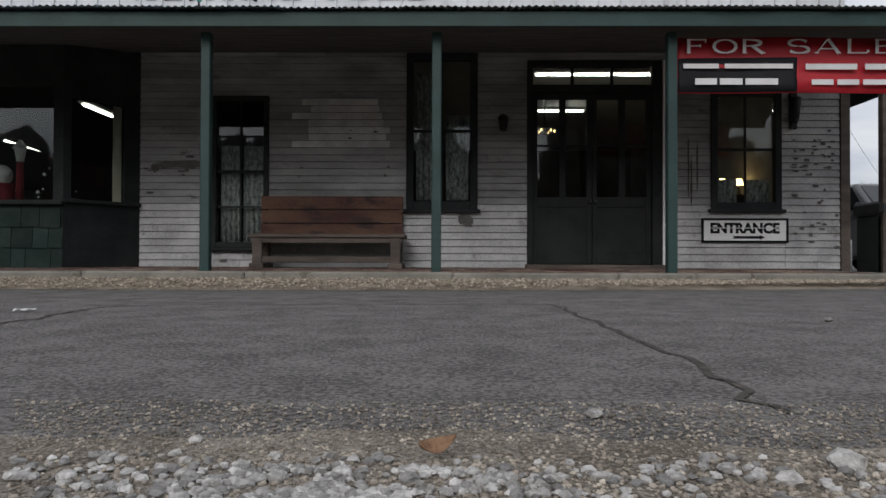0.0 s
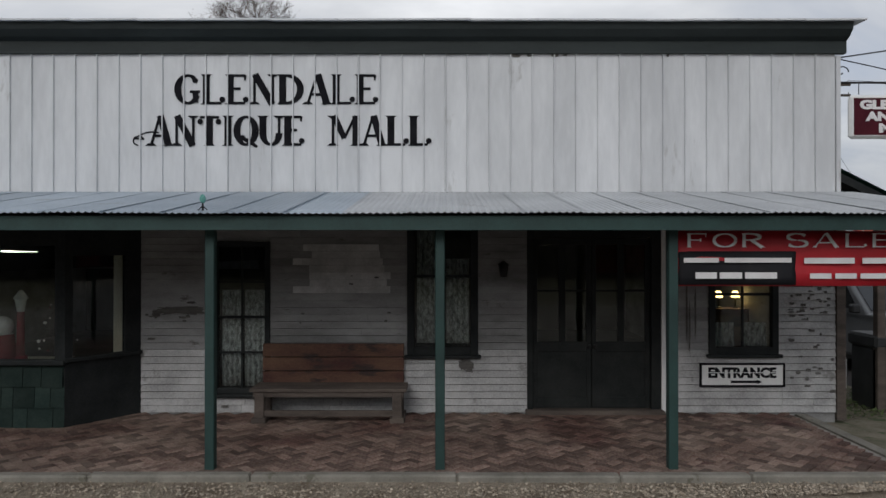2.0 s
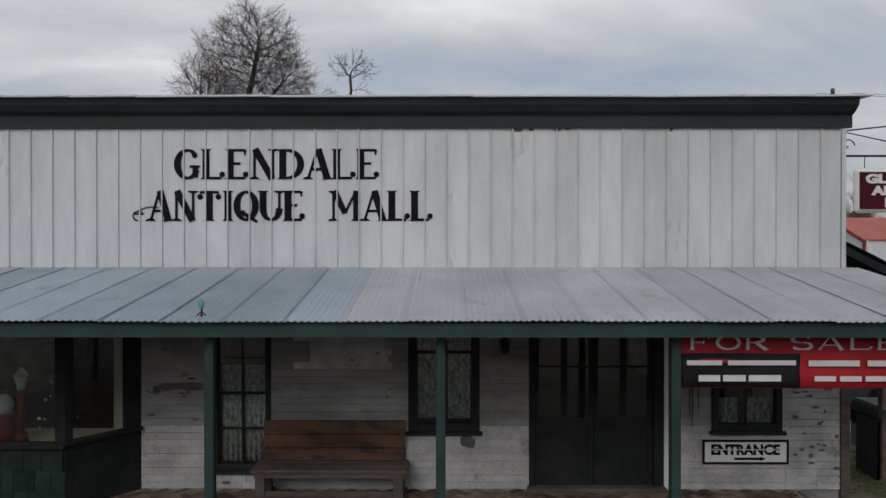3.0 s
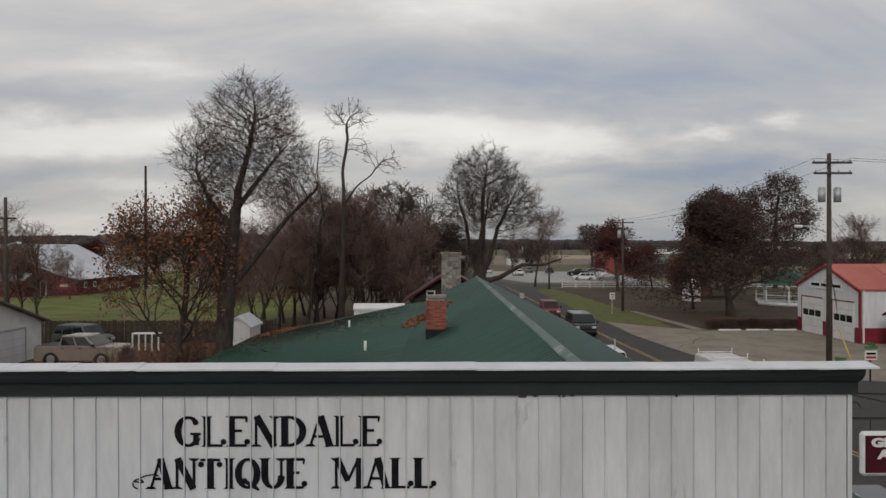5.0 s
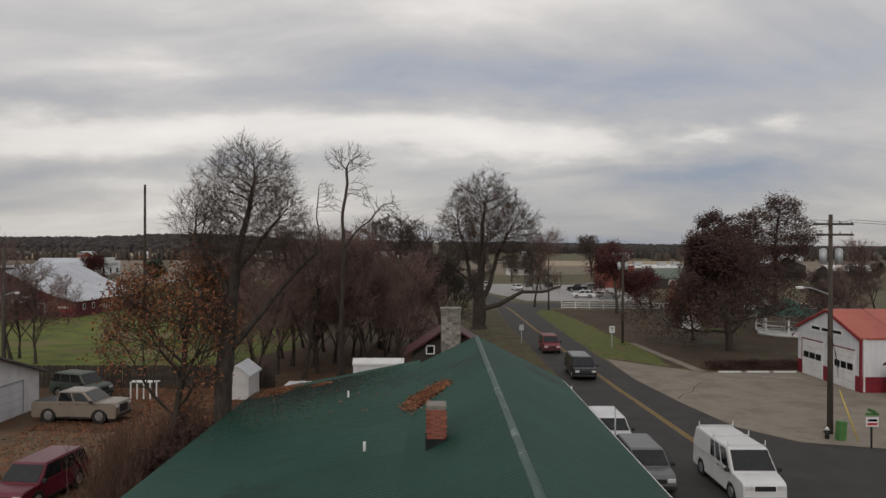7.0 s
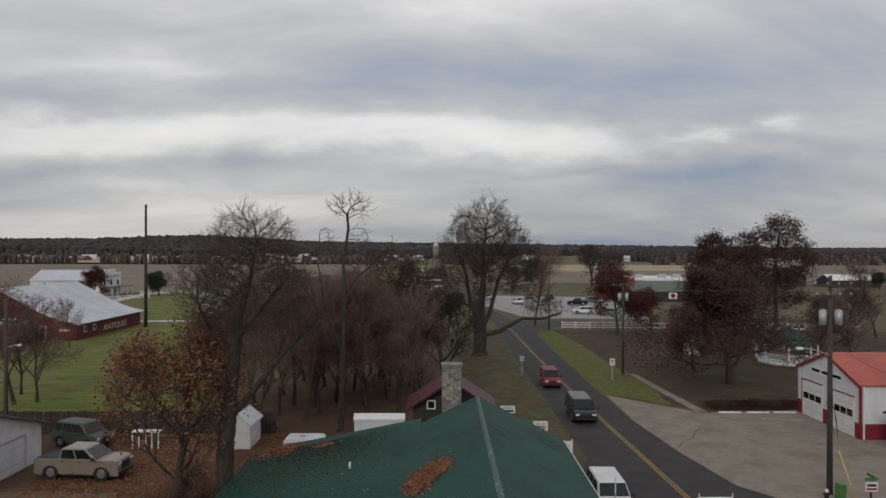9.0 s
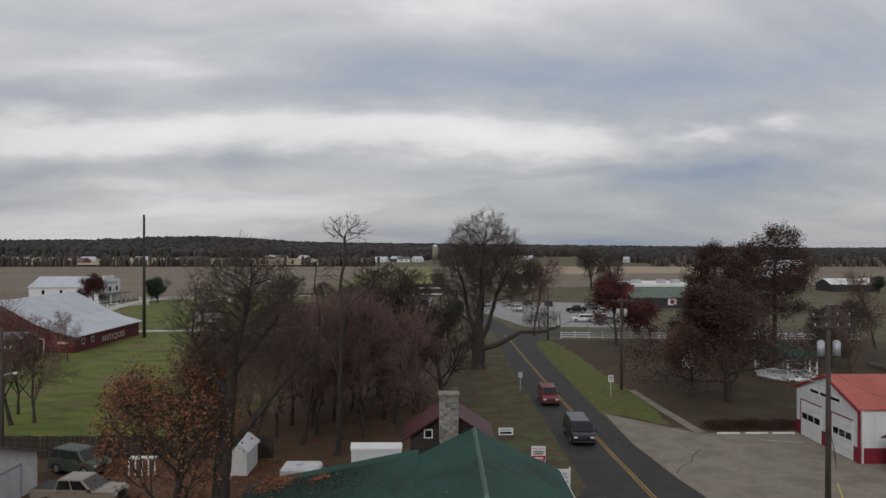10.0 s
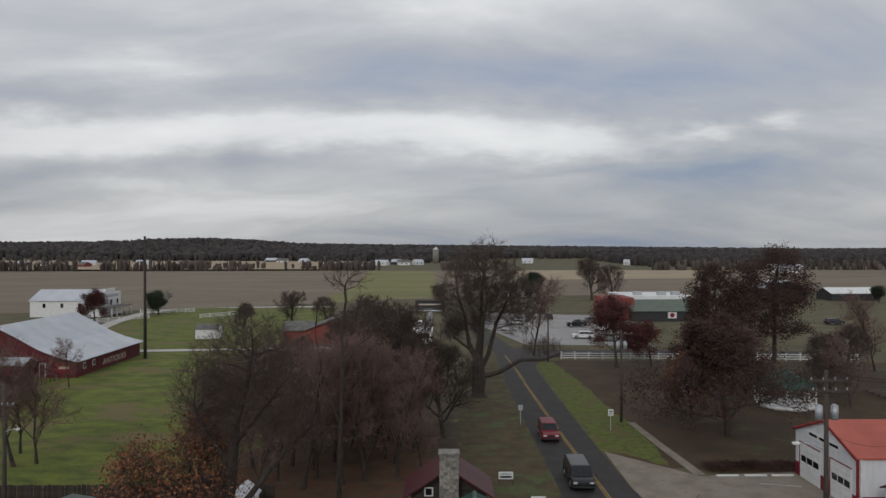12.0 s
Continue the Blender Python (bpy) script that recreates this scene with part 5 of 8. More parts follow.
boxes("stencil_gap", M["white_paint"], ent, (0.10, 1.09, -0.020, -0.017, 0.196, 0.206))
bm = bmesh.new()
prism(bm, [(0.42, 0, 0.055), (0.80, 0, 0.055), (0.80, 0, 0.04), (0.87, 0, 0.072), (0.80, 0, 0.105), (0.80, 0, 0.09), (0.42, 0, 0.09), (0.45, 0, 0.072)], (0, -0.016, 0), (0, -0.012, 0))
part("arrow", bm, M["ink_black"], ent, "black arrow")

# painted shop name with serifs and scrolls
name_sign = thing("painted_name", "black painted shop name on white metal sheets", "")
name_sign.parent = shop
YS = WY - 0.008


serif_word("GLENDALE", -3.60, -0.72, 4.465, 0.42, M["ink_black"], name_sign, YS, 1.15)
serif_word("ANTIQUE", -3.97, -1.76, 3.885, 0.42, M["ink_black"], name_sign, YS, 1.15)
serif_word("MALL", -1.44, 0.0, 3.885, 0.42, M["ink_black"], name_sign, YS, 1.15)
bm = bmesh.new()
prev = None
for i in range(26):
    t = i / 25
    if t < 0.5:
        q = (-4.11 - 0.075 * math.cos(t * 9.0 - 1.5), YS - 0.002, 3.955 + 0.065 * math.sin(t * 9.0 - 1.5))
    else:
        q = (-4.19 + 0.36 * (t - 0.5) * 2, YS - 0.002, 3.98 + 0.10 * math.sin((t - 0.5) * 4.2))
    if prev:
        tube(bm, prev, q, 0.009, 0.009, 5)
    prev = q
part("flourish", bm, M["ink_black"], name_sign, "thin black scroll")
for x0, z0, w, h in ((1.17, 5.145, 0.16, 0.05), (1.36, 5.15, 0.10, 0.04), (1.72, 5.15, 0.14, 0.05), (1.86, 5.155, 0.1, 0.03), (3.3, 5.15, 0.05, 0.05)):
    bm = bmesh.new()
    pts = [(x0 + w / 2 * rp.uniform(.6, 1) * math.cos(i * .57), YS - 0.001, z0 + h / 2 * rp.uniform(.5, 1) * math.sin(i * .57)) for i in range(11)]
    prism(bm, pts, (0, 0, 0), (0, -0.003, 0))
    part("paint_chip", bm, M["bare"], shop, "dark chip where paint peeled")

# hanging sign on a bracket
hs = thing("hanging_sign", "maroon hanging shop sign on an iron bracket", "sign", at=pose(5.70, 9.55, 4.0))
bm = bmesh.new()
tube(bm, (0.0, 0, 0.80), (1.75, 0, 0.80), 0.016, 0.016, 8)
tube(bm, (0.0, 0, 1.15), (1.5, 0, 0.82), 0.008, 0.008, 6)
for k in range(14):
    a, b = k / 14 * 5.5, (k + 1) / 14 * 5.5
    r0, r1 = 0.10 - 0.006 * k, 0.10 - 0.006 * (k + 1)
    tube(bm, (0.11 + r0 * math.cos(a), 0, 0.95 + r0 * math.sin(a)), (0.11 + r1 * math.cos(b), 0, 0.95 + r1 * math.sin(b)), 0.009, 0.009, 5)
for x in (0.35, 1.45):
    tube(bm, (x, 0, 0.80), (x, 0, 0.63), 0.006, 0.006, 5)
part("bracket", bm, M["iron"], hs, "black iron bracket with scroll")
bm = bmesh.new()
box(bm, 0.20, 1.62, -0.05, 0.05, 0.0, 0.62, bevel=0.04)
part("sign_case", bm, M["white_paint"], hs, "pale rounded sign case")
boxes("face", M["maroon"], hs, (0.25, 1.57, -0.056, -0.048, 0.05, 0.57))
for i, (t, w) in enumerate((("GLENDALE", 1.16), ("ANTIQUE", 1.0), ("MALL", 0.62))):
    lettering("lettering", t, 0.165, pose(0.91 - w / 2, -0.059, 0.42 - i * 0.165, 90), M["ink_white"], hs, 0.002, width=w, bold=0.010)

# small verdigris ornament on the porch roof
orn = thing("roof_ornament", "small verdigris copper finial on the porch roof", "ornament", at=pose(-2.32, 6.85, 2.825))
bm = bmesh.new()
tube(bm, (0, 0, 0.0), (0, 0, 0.10), 0.012, 0.010, 6)
tube(bm, (0.05, 0, 0.0), (0.0, 0, 0.05), 0.006, 0.006, 5)
tube(bm, (-0.05, 0, 0.0), (0.0, 0, 0.05), 0.006, 0.006, 5)
part("stand", bm, M["iron"], orn)
bm = bmesh.new()
bmesh.ops.create_icosphere(bm, subdivisions=2, radius=0.04, matrix=Matrix.Translation((0, 0, 0.12)) @ Matrix.Diagonal((0.8, 0.8, 1.2, 1)))
part("knob", bm, M["copper"], orn)

# trash bin and tank beside the shop
tb = thing("trash_bin", "dark square litter bin standing beside the shop", "bin", at=pose(6.95, 10.4, 0.0))
boxes("body", M["dark_tank"], tb, (-0.33, 0.33, -0.33, 0.33, 0.0, 0.95), bevel=0.03)
boxes("lid", M["dark_tank"], tb, (-0.37, 0.37, -0.37, 0.37, 0.95, 1.15), bevel=0.04)
boxes("flap", M["black_plastic"], tb, (-0.2, 0.2, -0.385, -0.37, 0.98, 1.09))
tank = thing("barrel", "white plastic barrel on the gravel beside the shop", "barrel", at=pose(6.75, 11.6, 0.0))
bm = bmesh.new()
tube(bm, (0, 0, 0), (0, 0, 0.1), 0.22, 0.27, 14)
tube(bm, (0, 0, 0.1), (0, 0, 0.6), 0.27, 0.27, 14)
tube(bm, (0, 0, 0.6), (0, 0, 0.72), 0.27, 0.18, 14)
part("shell", bm, M["white_paint"], tank)

# roof things: brick chimney, pipes
chim = thing("brick_chimney", "red brick chimney with pale cap on the green roof", "chimney", at=pose(-0.10, 21.9, 4.2))
boxes("core", M["mortar"], chim, (-0.27, 0.27, -0.27, 0.27, 0.0, 1.38))
boxes("cap", M["kerb"], chim, (-0.31, 0.31, -0.31, 0.31, 1.38, 1.48), bevel=0.015)
boxes("flashing", M["trim_black"], chim, (-0.34, 0.34, -0.34, 0.34, -0.1, 0.42))
bmb = bmesh.new()
box(bmb, -0.095, 0.095, -0.045, 0.045, -0.03, 0.03, bevel=0.004)
mb = bpy.data.meshes.new("brick")
bmb.to_mesh(mb)
bmb.free()
mb.materials.append(M["brick_red"])
for k in range(13):
    z = 0.45 + k * 0.07
    off = 0.1 if k % 2 else 0.0
    for side in range(4):
        for i in range(3):
            u = -0.18 + i * 0.2 + (off - 0.05) * 0.5
            o = new("brick", mb)
            o.parent = chim
            o.matrix_basis = pose(0, 0, 0, 0, 0, side * 90) @ pose(u, -0.245, z)
for px, py, pz in ((-4.43, 33.6, 3.25), (-2.54, 23.5, 3.62)):
    vp = thing("vent_pipe", "white vent pipe standing on the roof", "pipe", "roof vent pipes", at=pose(px, py, pz))
    bm = bmesh.new()
    tube(bm, (0, 0, -0.1), (0, 0, 0.38), 0.05, 0.05, 10)
    part("pipe", bm, M["white_paint"], vp)
    bm = bmesh.new()
    tube(bm, (0, 0, -0.05), (0, 0, 0.06), 0.11, 0.055, 10)
    part("boot", bm, M["trim_black"], vp)

# ---- buildings beyond ----
def gable(bm, x0, x1, y0, y1, ze, zr, along="x", over=0.3, th=0.12):
    """Two roof slabs; ridge along x or y."""
    if along == "x":
        m = (y0 + y1) / 2
        k = (zr - ze) / (m - y0)
        for s, e in ((-1, y0 - over), (1, y1 + over)):
            zo = ze - k * over
            prism(bm, [(0, m, zr), (0, e, zo), (0, e, zo + th), (0, m, zr + th)], (x0 - over, 0, 0), (x1 + over, 0, 0))
    else:
        m = (x0 + x1) / 2
        k = (zr - ze) / (m - x0)
        for s, e in ((-1, x0 - over), (1, x1 + over)):
            zo = ze - k * over
            prism(bm, [(m, 0, zr), (e, 0, zo), (e, 0, zo + th), (m, 0, zr + th)], (0, y0 - over, 0), (0, y1 + over, 0))


def house(name, label, x0, x1, y0, y1, ze, zr, wall, roof, along="x", over=0.35, windows=(), category="house", group=""):
    """windows: (face, position, z, width, height) with face S, N, E or W."""
    h = thing(name, label, category, group)
    bm = bmesh.new()
    if along == "x":
        m = (y0 + y1) / 2
        prism(bm, [(0, y0, -0.05), (0, y1, -0.05), (0, y1, ze), (0, m, zr), (0, y0, ze)], (x0, 0, 0), (x1, 0, 0))
    else:
        m = (x0 + x1) / 2
        prism(bm, [(x0, 0, -0.05), (x1, 0, -0.05), (x1, 0, ze), (m, 0, zr), (x0, 0, ze)], (0, y0, 0), (0, y1, 0))
    part("wall", bm, wall, h)
    bm = bmesh.new()
    gable(bm, x0, x1, y0, y1, ze, zr, along, over)
    part("roof", bm, roof, h)
    for face, p, z, w, hh in windows:
        if face in "SN":
            yy = y0 if face == "S" else y1
            s = -1 if face == "S" else 1
            fr = boxes("window_frame", M["white_paint"], h, (p - w / 2 - 0.08, p + w / 2 + 0.08, min(yy, yy + s * 0.05), max(yy, yy + s * 0.05), z - 0.08, z + hh + 0.08))
            boxes("pane", M["car_glass"], fr, (p - w / 2, p + w / 2, min(yy + s * 0.05, yy + s * 0.06), max(yy + s * 0.05, yy + s * 0.06), z, z + hh))
        else:
            xx = x1 if face == "E" else x0
            s = 1 if face == "E" else -1
            fr = boxes("window_frame", M["white_paint"], h, (min(xx, xx + s * 0.05), max(xx, xx + s * 0.05), p - w / 2 - 0.08, p + w / 2 + 0.08, z - 0.08, z + hh + 0.08))
            boxes("pane", M["car_glass"], fr, (min(xx + s * 0.05, xx + s * 0.06), max(xx + s * 0.05, xx + s * 0.06), p - w / 2, p + w / 2, z, z + hh))
    return h


# fire station: gable front to the road (west), red base and roof
FX, FY0, FY1, FZE, FZR = 30.8, 50.7, 59.6, 3.95, 5.65
fs = house("fire_station", "white metal fire station with red roof and base band", FX, FX + 22, FY0, FY1, FZE, FZR, M["white_wall"], M["red_roof"], "x", 0.12, category="building")
for ya, yb in ((FY0 - 0.03, 51.35), (54.25, 55.65), (58.85, FY1 + 0.03)):
    boxes("base_band", M["red_band"], fs, (FX - 0.03, FX, ya, yb, 0, 1.15), label="dark red base band")
boxes("side_band", M["red_band"], fs, (FX - 0.028, FX + 22, FY0 - 0.032, FY0 - 0.002, 0, 1.15), label="dark red base band")
boxes("corner_trim", M["red_band"], fs, (FX - 0.05, FX + 0.10, FY0 - 0.05, FY0 + 0.12, 1.15, FZE - 0.05))
boxes("downpipe", M["white_paint"], fs, (FX + 0.15, FX + 0.25, FY0 - 0.14, FY0 - 0.04, 0.05, FZE))
bm = bmesh.new()
m = (FY0 + FY1) / 2
for e in (FY0 - 0.12, FY1 + 0.12):
    prism(bm, [(0, m, FZR + 0.02), (0, e, FZE - 0.05), (0, e, FZE - 0.2), (0, m, FZR - 0.13)], (FX - 0.16, 0, 0), (FX - 0.121, 0, 0))
part("rake_trim", bm, M["red_band"], fs)
for ya, yb in ((51.4, 54.2), (55.7, 58.8)):
    d = boxes("garage_door", M["white_paint"], fs, (FX - 0.05, FX - 0.005, ya, yb, 0.02, 2.95), bevel=0.01)
    for k in range(1, 5):
        boxes("panel_joint", M["grey_metal"], d, (FX - 0.055, FX - 0.05, ya, yb, 0.02 + k * 0.586 - 0.012, 0.02 + k * 0.586 + 0.012))
    for k in range(3):
        w = (yb - ya - 0.3) / 3
        boxes("pane", M["car_glass"], d, (FX - 0.06, FX - 0.05, ya + 0.15 + k * w + 0.06, ya + 0.15 + (k + 1) * w - 0.06, 1.45, 1.95))
    boxes("door_trim", M["red_band"], fs, (FX - 0.07, FX - 0.01, yb, yb + 0.1, 0.02, 3.0), (FX - 0.07, FX - 0.01, ya, yb, 2.96, 3.04))
fsign = boxes("name_board", M["white_paint"], fs, (FX - 0.06, FX - 0.02, 52.9, 57.6, 3.75, 4.35), label="white board with dark unreadable writing")
for k in range(3):
    y1 = 57.3 - k * 1.5
    boxes("text_bar", M["ink_black"], fsign, (FX - 0.07, FX - 0.06, y1 - 1.2, y1, 3.95, 4.18))
house("booth", "small white booth with dark red roof in the parking lot", 32.0, 34.4, 47.0, 49.4, 2.3, 2.9, M["white_paint"], M["house_roof"], "x", 0.25, category="shed")

# log house with stone chimney behind the shop
lg = house("log_house", "dark log house with red metal roof", -1.75, 3.05, 43.6, 46.7, 4.1, 5.65, M["log"], M["house_roof"], "y", 0.5, windows=(("S", -0.62, 3.95, 0.4, 0.42),))
sc = thing("stone_chimney", "tall grey fieldstone chimney with pale cap", "chimney", at=pose(0.66, 43.15, 0.0))
boxes("core", M["mortar"], sc, (-0.56, 0.56, -0.40, 0.42, 0.0, 6.72))
boxes("cap", M["kerb"], sc, (-0.66, 0.66, -0.48, 0.5, 6.72, 6.86), bevel=0.02)
rs = random.Random(31)
zz = 3.9
while zz < 6.66:
    hh = rs.uniform(0.13, 0.24)
    hh = min(hh, 6.71 - zz)
    for face in range(3):
        x = -0.6 if face == 0 else -0.42
        end = 0.6 if face == 0 else 0.42
        while x < end - 0.05:
            w = min(rs.uniform(0.16, 0.42), end - x)
            bm = bmesh.new()
            box(bm, x + 0.01, x + w - 0.01, -0.02 - rs.uniform(0, 0.03), 0.03, zz + 0.01, zz + hh - 0.01, bevel=0.012)
            part("stone", bm, M["fieldstone"], sc, at=(pose(0, -0.40, 0), pose(0.56, 0, 0, 0, 0, 90), pose(-0.56, 0, 0, 0, 0, -90))[face])
            x += w
    zz += hh

# white lean-to and camper beyond the shop roof
house("lean_to", "white board lean-to beside the log house", -5.4, -2.3, 43.1, 43.7, 3.3, 3.55, M["white_wall"], M["white_paint"], "x", 0.05, category="shed")
cmp_ = thing("camper", "low white camper trailer with roof vent", "camper", at=pose(-8.9, 45.2, 0.0))
boxes("body", M["white_paint"], cmp_, (-1.25, 1.25, -0.9, 0.9, 0.45, 1.72), bevel=0.15)
boxes("vent", M["white_wall"], cmp_, (-0.3, 0.1, -0.2, 0.2, 1.72, 1.86), bevel=0.03)
for sx in (-0.4, 0.5):
    bm = bmesh.new()
    tube(bm, (sx, -1.02, 0.33), (sx, -0.8, 0.33), 0.33, 0.33, 14)
    part("wheel", bm, M["rubber"], cmp_)

# garage and sheds on the left
gar = house("garage", "white garage with roll door facing the drive", -37, -26.5, 36.3, 45.9, 2.4, 4.0, M["white_paint"], M["grey_roof"], "x", 0.4, category="garage")
d = boxes("garage_door", M["white_wall"], gar, (-26.5, -26.44, 40.0, 44.0, 0.02, 2.05))
boxes("door_frame", M["grey_metal"], gar, (-26.5, -26.42, 39.88, 40.0, 0.0, 2.17), (-26.5, -26.42, 44.0, 44.12, 0.0, 2.17), (-26.5, -26.42, 40.0, 44.0, 2.05, 2.17))
for k in range(1, 4):
    boxes("panel_joint", M["grey_metal"], d, (-26.44, -26.435, 40.0, 44.0, k * 0.51 - 0.012, k * 0.51 + 0.012))
house("garden_shed", "white garden shed with gable roof by the big tree", -15.0, -13.3, 48.2, 51.0, 1.65, 2.3, M["white_paint"], M["white_wall"], "y", 0.15, category="shed")
rack = thing("rack", "white wooden rack standing by the plank fence", "rack", at=pose(-20.6, 48.5, 0))
boxes("shelf", M["white_paint"], rack, (-0.95, 0.95, -0.3, 0.3, 1.15, 1.22))
for k in range(5):
    boxes("upright", M["white_paint"], rack, (-0.95 + k * 0.45, -0.87 + k * 0.45, -0.28, -0.2, 0, 1.15))

# plank fence
pf = thing("plank_fence", "dark weathered plank fence across the yard", "fence")
rs = random.Random(5)
bmf = bmesh.new()
box(bmf, -0.085, 0.085, -0.012, 0.012, 0, 1.7)
mf = bpy.data.meshes.new("plank")
bmf.to_mesh(mf)
bmf.free()
mf.materials.append(M["fence_wood"])
for k in range(130):
    x = -36 + k * 0.182
    o = new("plank", mf)
    o.parent = pf
    o.matrix_basis = pose(x, 52.2 + 0.01 * (k % 2), rs.uniform(-0.05, 0.03), 0, rs.uniform(-1, 1), 0)
for z in (0.4, 1.3):
    boxes("rail", M["fence_wood"], pf, (-36, -12.3, 52.22, 52.27, z, z + 0.09))

# barn with flared roof
barn = thing("barn", "dark red barn with pale flared metal roof", "barn")
RX = -66.6
prof = [(RX, 7.7), (RX + 3.2, 6.1), (RX + 6.4, 4.3), (RX + 9.2, 3.2), (RX + 12.4, 2.35)]
left = [(2 * RX - x, z) for x, z in prof[::-1]]
full = left[:-1] + prof
bm = bmesh.new()
prism(bm, [(x, 0, z - 0.05) for x, z in full if abs(x - RX) < 12] + [(RX + 11.9, 0, 2.4), (RX + 11.9, 0, -0.05), (RX - 11.9, 0, -0.05), (RX - 11.9, 0, 2.4)], (0, 104, 0), (0, 126, 0))
part("wall", bm, M["barn_red"], barn)
for a, b in zip(full, full[1:]):
    for k in range(6):
        y0, y1 = 103.4 + k * 3.87, 103.4 + (k + 1) * 3.87 - 0.03
        bm = bmesh.new()
        prism(bm, [(a[0], 0, a[1]), (b[0], 0, b[1]), (b[0], 0, b[1] + 0.09), (a[0], 0, a[1] + 0.09)], (0, y0, 0), (0, y1, 0))
        part("roof_sheet", bm, M["barn_roof"], barn)
WXB = RX + 11.9
lettering("lettering", "ANTIQUES", 1.35, pose(WXB + 0.03, 112.2, 0.55, 90, 0, 90), M["cream"], barn, 0.02, width=8.2, label="ANTIQUES in pale capitals")
for k in (106.5, 109.3):
    f = boxes("window_frame", M["white_paint"], barn, (WXB, WXB + 0.05, k - 0.4, k + 0.4, 1.0, 1.9))
    boxes("pane", M["car_glass"], f, (WXB + 0.05, WXB + 0.06, k - 0.3, k + 0.3, 1.1, 1.8))
f = boxes("door_frame", M["white_paint"], barn, (-60.2, -59.2, 103.9, 103.97, 0.0, 2.2))
boxes("door_leaf", M["barn_red"], f, (-60.05, -59.35, 103.86, 103.9, 0.0, 2.05))
sg = boxes("mural", M["red_band"], barn, (-57.6, -55.2, 103.9, 103.96, 0.8, 2.2), label="faded red and white painted board")
boxes("text_bar", M["cream"], sg, (-57.2, -55.7, 103.88, 103.9, 1.35, 1.7))
house("barn_porch", "small grey-roofed porch on the barn", -66, -60.5, 100.5, 103.9, 2.5, 3.3, M["barn_red"], M["tin"], "x", 0.2, category="porch")
for k in range(7):
    o = boxes("paddock_rail", M["fence_wood"], None, (-56.6 - k * 0.0, -56.5, 96 + k * 1.1, 96.12 + k * 1.1, 0, 1.1))
    tagged(o, "dark paddock fence post beside the barn", "post", "paddock posts")

# white country building with false front
wb = house("country_store", "white two-storey country store with stepped false front", -115, -96, 194, 206, 4.6, 7.3, M["white_paint"], M["barn_roof"], "x", 0.3, windows=tuple(("S", -111 + k * 5, 2.6, 0.8, 1.2) for k in range(3)), category="building")
boxes("false_front", M["white_paint"], wb, (-96, -95.3, 193.6, 206.4, 0, 6.6), (-96, -95.32, 197, 203, 6.6, 7.6))
for k in range(3):
    f = boxes("window_frame", M["white_paint"], wb, (-95.3, -95.24, 195.5 + k * 4, 196.9 + k * 4, 3.0, 4.6))
    boxes("pane", M["car_glass"], f, (-95.24, -95.22, 195.65 + k * 4, 196.75 + k * 4, 3.1, 4.5))
boxes("text_bar", M["grey_metal"], wb, (-95.28, -95.24, 195, 205, 5.2, 6.0))
boxes("porch_roof", M["grey_roof"], wb, (-95.3, -91.8, 193.6, 206.4, 2.5, 2.7))
for k in range(5):
    boxes("porch_post", M["white_paint"], wb, (-92.1, -91.9, 193.8 + k * 3.05, 194.0 + k * 3.05, 0, 2.5))


def rail_fence(label, p, q, n, h=1.2):
    f = thing("white_fence", label, "fence")
    p, q = Vector((*p, 0)), Vector((*q, 0))
    for i in range(n + 1):
        c = p.lerp(q, i / n)
        boxes("post", M["white_paint"], f, (-0.07, 0.07, -0.07, 0.07, 0, h + 0.08), at=Matrix.Translation(c))
    a = math.atan2(q.y - p.y, q.x - p.x)
    for k in range(3):
        boxes("rail", M["white_paint"], f, (0, (q - p).length, -0.1, -0.072, 0.22 + k * 0.38, 0.22 + k * 0.38 + 0.15), at=Matrix.Translation(p) @ Matrix.Rotation(a, 4, "Z"))


rail_fence("white three-rail fence along the park", (21.0, 120.2), (71, 117.4), 21, 1.25)
rail_fence("white rail fence before the country store", (-90, 176), (-80, 190), 6)
rail_fence("white rail fence beside the store drive", (-88, 203), (-74, 208), 6)
rail_fence("white rail fence at the lane corner", (-66, 190), (-58, 199), 4)
house("tool_shed", "small white shed with dark roof on the lawn", -52.2, -47.6, 147.5, 151.5, 2.1, 2.9, M["white_paint"], M["grey_roof"], "x", 0.2, category="shed")
house("brick_house", "low red brick house with grey shingle roof", -27, -14.6, 139, 150, 2.9, 5.2, M["red_brick_wall"], M["grey_roof"], "y", 0.5, windows=(("S", -18, 1.2, 1.2, 1.2),))
house("red_annex", "red brick wing with shingled gable", -32, -26.5, 141, 149, 2.6, 4.0, M["red_brick_wall"], M["grey_roof"], "x", 0.4)
house("kiosk", "small white kiosk with pale roof", -5.4, -1.8, 139, 143, 2.6, 3.2, M["white_wall"], M["white_paint"], "x", 0.3, windows=(("S", -3.6, 1.2, 2.4, 0.9),), category="kiosk")
ps = thing("pole_sign", "tall roadside sign on a grey steel post", "sign", at=pose(-2.3, 152, 0))
boxes("post", M["grey_metal"], ps, (-0.5, 0.5, -0.2, 0.2, 0, 6.0))
boxes("board", M["dark_tank"], ps, (-3.2, 3.2, -0.25, 0.25, 6.0, 7.8))
boxes("board_low", M["dark_tank"], ps, (-3.2, 3.2, -0.25, 0.25, 5.2, 5.9))
boxes("text_bar", M["white_wall"], ps, (-2.8, 2.8, -0.28, -0.25, 5.4, 5.7))
boxes("text_bar", M["cream"], ps, (-2.4, 2.4, -0.28, -0.25, 6.75, 7.05))

